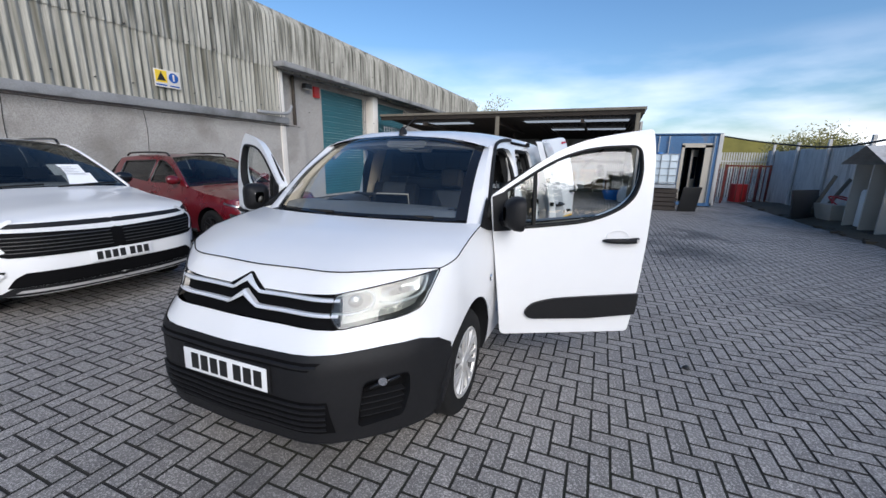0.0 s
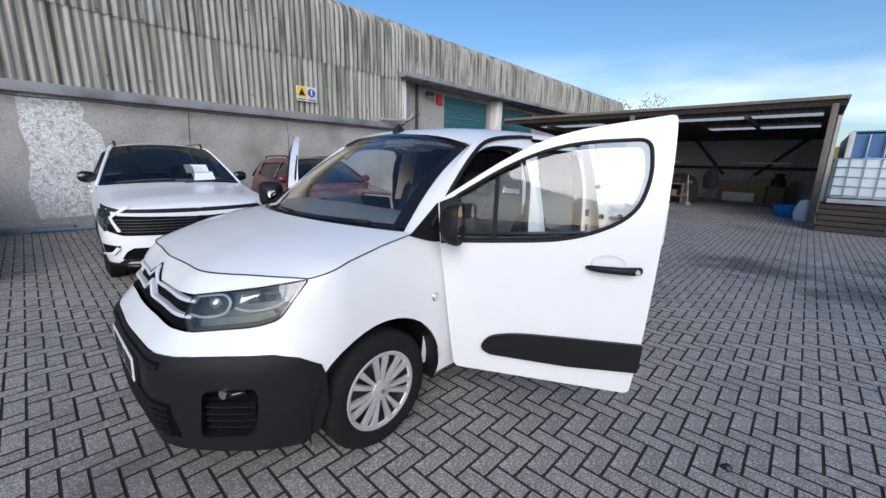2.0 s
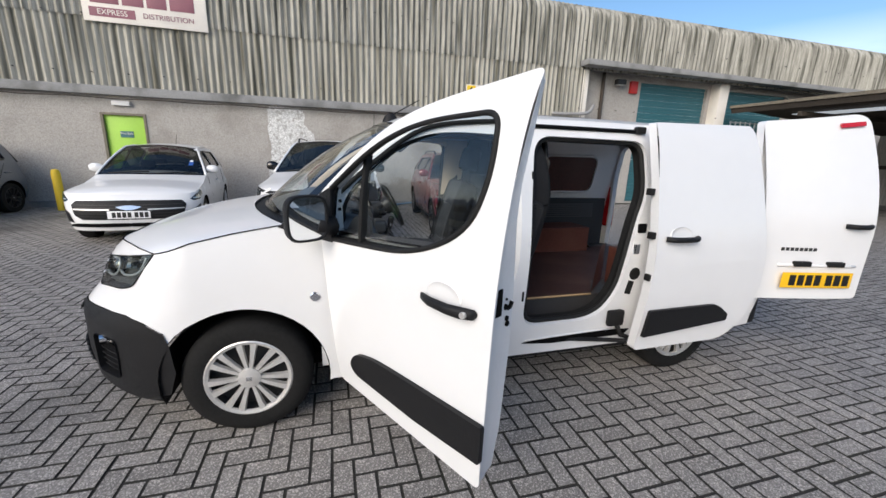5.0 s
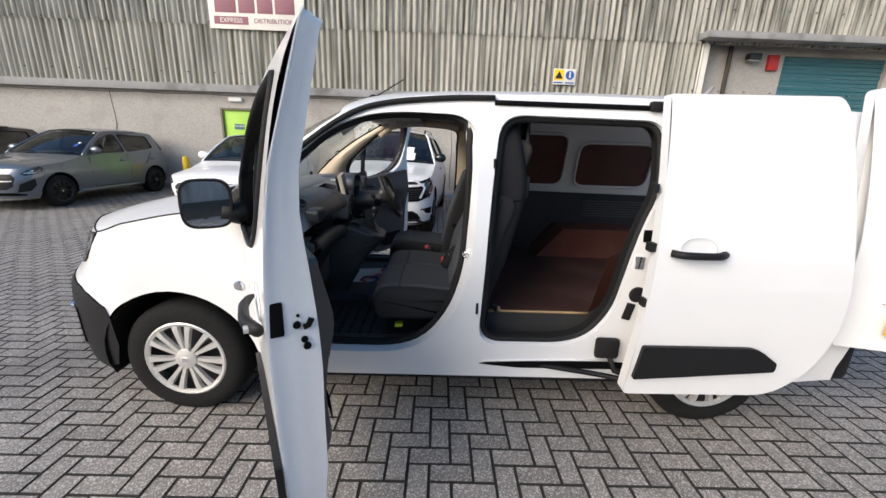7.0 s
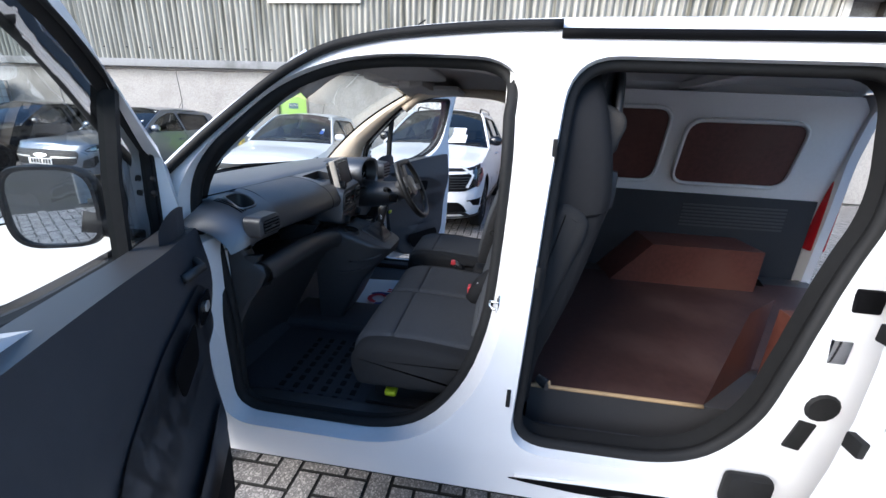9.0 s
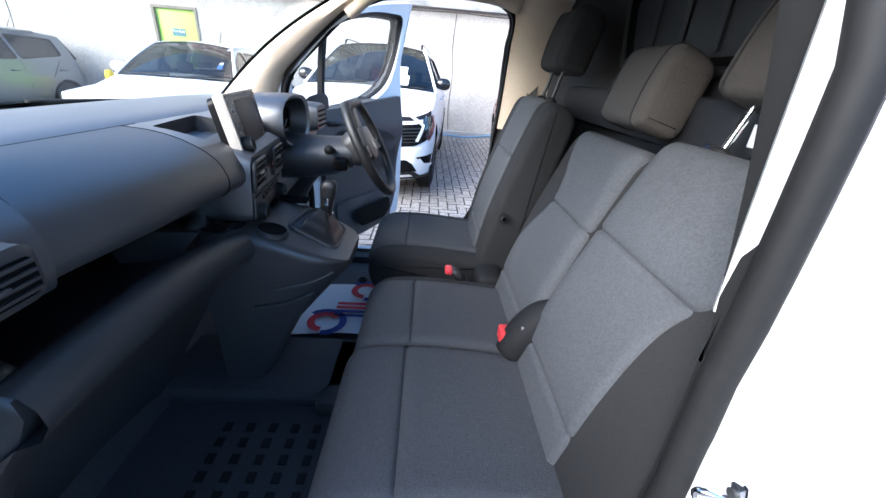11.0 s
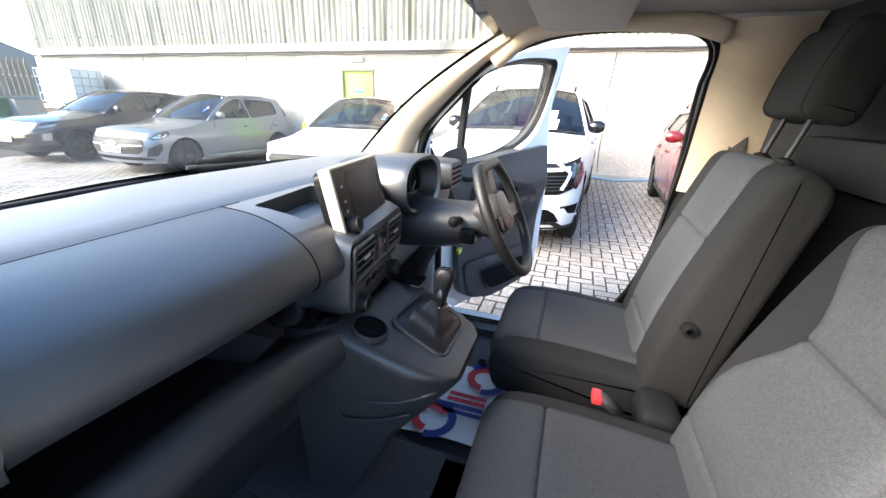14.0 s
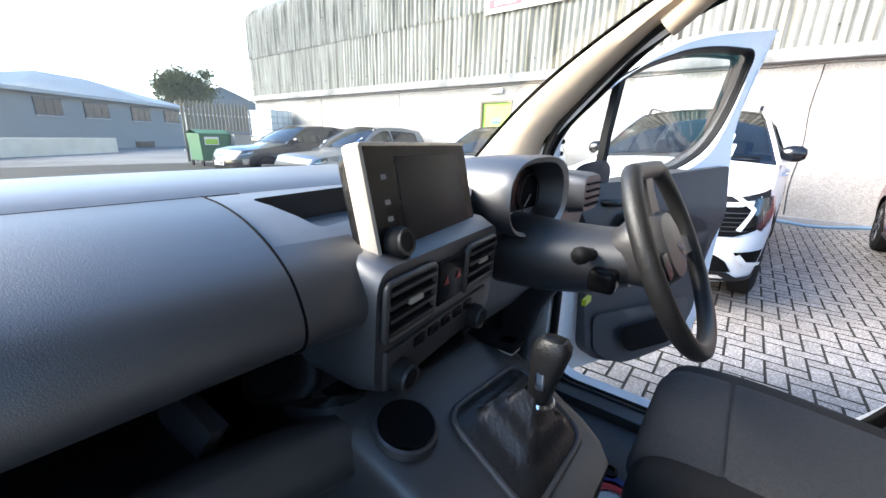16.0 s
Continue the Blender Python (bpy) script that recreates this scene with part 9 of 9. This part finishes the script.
    ws.visible_shadow = False
    part("rear_window", loft([[rear(f, t) for f in np.linspace(-1, 1, 11)] for t in np.linspace(0, 1, 5)]), M["privacy"], car)
    edge = [(f, 0.0) for f in np.linspace(-1, 1, 13)] + [(1, t) for t in np.linspace(0.1, 0.9, 7)] + [(f, 1.0) for f in np.linspace(1, -1, 13)] + [(-1, t) for t in np.linspace(0.9, 0.1, 7)]
    part("screen_border", loft([[screen(f, t, 0.004), screen(f * 0.94, 0.5 + (t - 0.5) * 0.90, 0.004)] for f, t in edge + edge[:1]]), M["blackgloss"], car)
    for f0, f1 in ((0.1, 0.85), (-0.75, -0.02)):
        part("wiper", tube([screen(f0, 0.0, 0.03), screen((f0 + f1) / 2, 0.03, 0.03), screen(f1, 0.06, 0.02)], 0.01, 6), M["rubber"], car)
    # dark cabin
    part("cabin_floor", box(-s["W"] * 0.86, s["W"] * 0.86, s["cowl"], wb + 0.4, 0.3, 0.42), M["cabin"], car, smooth=0)
    part("dashboard", box(-s["W"] * 0.84, s["W"] * 0.84, s["cowl"] + 0.06, s["cowl"] + 0.55, belt - 0.2, belt - 0.02, 0.06), M["cabin"], car)
    for x in (-0.37, 0.37):
        for y in (s["cowl"] + 1.12, s["cowl"] + 1.95):
            part("seat_back", box(x - 0.24, x + 0.24, y, y + 0.14, 0.45, belt + 0.02, 0.06), M["cabin"], car)
            part("head_restraint", box(x - 0.12, x + 0.12, y + 0.02, y + 0.12, belt + 0.06, belt + 0.22, 0.04), M["cabin"], car)
    part("underside", box(-s["W"] + 0.3, s["W"] - 0.3, -s["fo"] + 0.25, wb + s["ro"] - 0.2, low - 0.02, low + 0.05), M["pit"], car, smooth=0)
    return car


def plate_on(car, s, z):
    number_plate(car, pose(0, s["nose"](z) - 0.014, z, -3, 0, 0), M["platewhite"])


def car_at(x, y, turn):
    return pose(x, y, 0, 0, 0, 90 + turn)


# white crossover
s = car_spec(0.93, 2.68, 0.92, 0.88, 0.27, 1.08, 1.12, 0.90, 0.62, 1.42, 1.645, 3.05, 1.0, 0.355)
mid = s["q0"] - 1.0
suv_front = [
    ("upper_grille_band", [(mid, 0.885), (mid + 0.55, 0.895), (mid + 0.88, 0.955), (mid + 0.86, 0.895), (mid + 0.5, 0.855), (mid, 0.84)], "vanplastic", 0.004),
    ("bright_bar", [(mid, 0.825), (mid + 0.12, 0.825), (mid + 0.18, 0.838), (mid + 0.56, 0.856), (mid + 0.56, 0.828), (mid + 0.2, 0.81), (mid, 0.795)], "whiteplastic", 0.012),
    ("grille", [(mid, 0.81), (mid + 0.58, 0.835), (mid + 0.66, 0.80), (mid + 0.70, 0.665), (mid + 0.52, 0.615), (mid, 0.60)], "pit", 0.006),
    ("lamp_housing", [(mid + 0.66, 0.885), (mid + 0.94, 0.90), (mid + 0.96, 0.80), (mid + 0.76, 0.655), (mid + 0.60, 0.70)], "lampdark", 0.005),
    ("reflector", [(mid + 0.74, 0.79), (mid + 0.90, 0.83), (mid + 0.90, 0.77), (mid + 0.77, 0.70)], "lampsilver", 0.009),
    ("headlamp", [(mid + 0.66, 0.885), (mid + 0.94, 0.90), (mid + 0.96, 0.80), (mid + 0.76, 0.655), (mid + 0.60, 0.70)], "lens", 0.014),
    ("running_light", [(mid + 0.46, 0.935), (mid + 0.66, 0.815), (mid + 0.56, 0.655), (mid + 0.52, 0.665), (mid + 0.615, 0.808), (mid + 0.43, 0.915)], "whiteplastic", 0.016),
    # flat intake patches, their inner shade put into the colour
    ("lower_intake", [(mid, 0.475), (mid + 0.44, 0.475), (mid + 0.52, 0.43), (mid + 0.60, 0.345), (mid, 0.345)], "pit", 0.006),
    ("corner_intake", [(mid + 0.56, 0.50), (mid + 0.88, 0.515), (mid + 0.87, 0.405), (mid + 0.67, 0.40)], "pit", 0.006),
    ("corner_blade", [(mid + 0.56, 0.475), (mid + 0.66, 0.40), (mid + 0.9, 0.385), (mid + 0.9, 0.41), (mid + 0.68, 0.43), (mid + 0.60, 0.49)], "vanwhite", 0.02),
    ("lip", [(mid, 0.345), (mid + 0.56, 0.345), (mid + 0.66, 0.30), (mid + 1.02, 0.305), (mid + 1.02, 0.265), (mid, 0.27)], "vanplastic", 0.008),
    ("skid_plate", [(mid, 0.315), (mid + 0.5, 0.32), (mid + 0.55, 0.295), (mid, 0.288)], "hubcap", 0.016),
]
for k in range(5):
    suv_front.append(("grille_slat", [(mid + 0.01, 0.640 + k * 0.032), (mid + 0.62, 0.655 + k * 0.032), (mid + 0.62, 0.662 + k * 0.032), (mid + 0.01, 0.648 + k * 0.032)], "darkmetal", 0.014))
suv = parked_car("crossover_car", "white crossover with black grille and roof rails, price sheet inside", M["vanwhite"], car_at(-3.78, 0.32, -4), s, suv_front, M["blackalloy"], rails=True, mirrors=M["blackgloss"])
plate_on(suv, s, 0.545)
for x0, x1, y0, t0, dz in ((0.16, 0.46, 0, 0.28, 0), (0.22, 0.50, 0, 0.08, 0.0)):
    pts = [(x0, t0), (x1, t0), (x1, t0 + 0.24), (x0, t0 + 0.24)]
    part("price_sheet", sheet(pts, (), lambda u, v: (u, 0.60 - 0.16 + (1.38 - 0.60) * v + 0.02 * dz, 1.085 + (1.585 - 1.085) * v + 0.014 + dz), 0.1, 0.06), M["paper"], suv, "white printed price sheet behind the windscreen")
for k in range(4):
    part("print_bar", sheet([(0.23, 0.34 + k * 0.035), (0.41 - 0.04 * (k % 2), 0.34 + k * 0.035), (0.41 - 0.04 * (k % 2), 0.346 + k * 0.035), (0.23, 0.346 + k * 0.035)], (), lambda u, v: (u, 0.44 + 0.78 * v - 0.003, 1.085 + 0.5 * v + 0.019), 0, 0), M["greypipe"], suv)

# small hatchbacks share one front
s = car_spec(0.868, 2.45, 0.80, 0.60, 0.23, 0.955, 1.02, 0.745, 0.60, 1.36, 1.48, 2.80, 0.95, 0.305)
mid = s["q0"] - 1.0
hatch_front = [
    ("grille", [(mid, 0.665), (mid + 0.46, 0.66), (mid + 0.535, 0.60), (mid + 0.50, 0.45), (mid + 0.40, 0.39), (mid, 0.385)], "vanplastic", 0.006),
    ("grille_bar", [(mid + 0.10, 0.545), (mid + 0.50, 0.55), (mid + 0.50, 0.535), (mid + 0.10, 0.527)], "hubcap", 0.016),
    ("emblem", [(mid, 0.60), (mid + 0.06, 0.575), (mid + 0.03, 0.545), (mid, 0.525)], "chrome", 0.02),
    ("corner_intake", [(mid + 0.62, 0.49), (mid + 0.90, 0.58), (mid + 0.91, 0.46), (mid + 0.80, 0.36), (mid + 0.56, 0.34)], "vanplastic", 0.006),
    ("lower_intake", [(mid, 0.335), (mid + 0.5, 0.335), (mid + 0.72, 0.305), (mid + 0.72, 0.28), (mid, 0.275)], "pit", 0.006),
    ("lamp_housing", [(mid + 0.60, 0.665), (mid + 0.74, 0.735), (mid + 1.06, 0.795), (mid + 1.05, 0.72), (mid + 0.92, 0.655), (mid + 0.70, 0.635)], "lampdark", 0.004),
    ("reflector", [(mid + 0.72, 0.70), (mid + 0.88, 0.735), (mid + 0.87, 0.68), (mid + 0.74, 0.665)], "lampwhite", 0.008),
    ("running_light", [(mid + 0.66, 0.672), (mid + 0.9, 0.672), (mid + 1.0, 0.72), (mid + 1.0, 0.735), (mid + 0.9, 0.686), (mid + 0.67, 0.684)], "whiteplastic", 0.01),
    ("headlamp", [(mid + 0.60, 0.665), (mid + 0.74, 0.735), (mid + 1.06, 0.795), (mid + 1.05, 0.72), (mid + 0.92, 0.655), (mid + 0.70, 0.635)], "lens", 0.014),
]
for k in range(5):
    hatch_front.append(("grille_slat", [(mid + 0.01, 0.43 + k * 0.042), (mid + 0.47, 0.435 + k * 0.042), (mid + 0.47, 0.44 + k * 0.042), (mid + 0.01, 0.435 + k * 0.042)], "darkmetal", 0.013))
for label, paint, at in (("small white hatchback with black grille and blue windscreen sticker", "vanwhite", car_at(-4.62, -2.52, 6)), ("small blue-grey hatchback with dark alloy wheels", "cargrey", car_at(-4.95, -6.9, -2))):
    hb = parked_car("hatchback_car", label, M[paint], at, s, hatch_front, M["hubcap"] if paint == "vanwhite" else M["blackalloy"], spokes=10)
    plate_on(hb, s, 0.46)
    for x, t, w, h, mt in ((0.52, 0.30, 0.07, 0.12, "blue"), (0.53, 0.43, 0.05, 0.05, "paper"), (0.55, 0.86, 0.04, 0.04, "paper"), (-0.3, 0.9, 0.13, 0.03, "paper")):
        part("screen_sticker", sheet([(x, t), (x + w, t), (x + w, t + h), (x, t + h)], (), lambda u, v: (u, 0.60 - 0.12 + 0.76 * v + 0.08 * v, 0.955 + 0.475 * v + 0.028), 0.04, 0.04), M[mt], hb)
    part("aerial", cyl((0.0, 2.45, 1.47), (0.0, 2.62, 1.72), 0.006, 0.003, 6), M["rubber"], hb)

s = car_spec(0.89, 2.58, 0.84, 0.72, 0.25, 0.985, 1.06, 0.80, 0.60, 1.38, 1.50, 2.95, 0.95, 0.32)
mid = s["q0"] - 1.0
red_front = [
    ("upper_grille", [(mid, 0.70), (mid + 0.5, 0.705), (mid + 0.60, 0.67), (mid, 0.655)], "blackgloss", 0.006),
    ("grille", [(mid, 0.58), (mid + 0.62, 0.60), (mid + 0.58, 0.42), (mid + 0.4, 0.36), (mid, 0.355)], "blackgloss", 0.006),
    ("running_light", [(mid + 0.62, 0.735), (mid + 0.98, 0.79), (mid + 0.98, 0.765), (mid + 0.64, 0.71)], "lampwhite", 0.01),
    ("headlamp", [(mid + 0.68, 0.60), (mid + 0.88, 0.625), (mid + 0.87, 0.48), (mid + 0.70, 0.47)], "lampwhite", 0.01),
    ("lip", [(mid, 0.33), (mid + 1.02, 0.36), (mid + 1.02, 0.24), (mid, 0.25)], "vanplastic", 0.008),
]
red = parked_car("crossover_car", "dark red crossover with black trim and roof rails", M["carred"], car_at(-4.15, 3.12, -4), s, red_front, M["blackalloy"], rails=True)
plate_on(red, s, 0.49)
dark = parked_car("hatchback_car", "black hatchback with dark glass beside the wall", M["cardark"], car_at(-4.9, -9.9, 0), s, red_front, M["blackalloy"])
plate_on(dark, s, 0.49)
# ---------------------------------------------------------------- herringbone pavers
PW, GAP, LIP = 0.1, 0.0045, 0.0028


def paver_mesh(w, d):
    """Box-shaped block with a small chamfer round its top, origin at the middle of the top."""
    x, y = w / 2 - GAP, d / 2 - GAP
    ring_ = lambda k, z: [(-x + k, -y + k, z), (x - k, -y + k, z), (x - k, y - k, z), (-x + k, y - k, z)]
    vs = ring_(0, -0.03) + ring_(0, -0.004) + ring_(LIP, 0.0)
    fs = [(8, 9, 10, 11)]
    for a in (0, 4):
        fs += [(a + i, a + (i + 1) % 4, a + 4 + (i + 1) % 4, a + 4 + i) for i in range(4)]
    return vs, fs


def herringbone(x0, x1, y0, y1):
    """Yields middle, whether it lies along x, of every block whose first cell is inside."""
    for a in range(int(x0 * 10), int(x1 * 10)):
        for b in range(int(y0 * 10), int(y1 * 10)):
            k = (a - b) % 4
            if k == 0:
                yield (a + 1) * PW, (b + 0.5) * PW, True
            elif k == 3:
                yield (a + 0.5) * PW, (b + 1) * PW, False


rng = np.random.default_rng(7)
pavement = thing("pavement", "grey-brown herringbone block paving with sandy joints", "paving", kind="structure")
shapes = {}
for along in (True, False):
    me = bpy.data.meshes.new("paver")
    vs, fs = paver_mesh(0.2, 0.1) if along else paver_mesh(0.1, 0.2)
    me.from_pydata(vs, [], fs)
    me.materials.append(M["paver"])
    me.materials.append(M["joint"])
    for i, p in enumerate(me.polygons):
        p.material_index = int(i > 0)
    shapes[along] = me
near = (1.0, 2.5, -1.7, 2.2)
templates = {k: [np.array(q[0]), np.array(q[1])] for k, q in ((True, paver_mesh(0.2, 0.1)), (False, paver_mesh(0.1, 0.2)))}
count = 0
chunks, fchunks = [], []
for x, y, along in herringbone(-8.2, 7.4, -11.0, 19.6):
    dz, tx, ty = abs(rng.normal(0, 0.0012)), rng.normal(0, 0.005), rng.normal(0, 0.005)
    if near[0] < x < near[1] and near[2] < y < near[3] and count < 300:
        ob = new("paver", shapes[along])
        ob.parent = pavement
        ob.matrix_basis = pose(x, y, dz, math.degrees(tx), math.degrees(ty), rng.normal(0, 0.5))
        count += 1
        continue
    v, f = templates[along]
    p = v.copy()
    p[:, 2] += dz + p[:, 0] * tx + p[:, 1] * ty
    p[:, 0] += x
    p[:, 1] += y
    chunks.append(p)
    fchunks.append(f)
allv = np.concatenate(chunks)
quads = np.concatenate([f + 12 * i for i, f in enumerate(fchunks)])
me = bpy.data.meshes.new("paving_field")
me.from_pydata(allv.tolist(), [], quads.tolist())
me.materials.append(M["paver"])
me.materials.append(M["joint"])
me.polygons.foreach_set("material_index", np.tile([0] + [1] * 8, len(fchunks)).astype(np.int32))
field = new("paving_field", me)
field.parent = pavement
field["kind"] = "stuff"
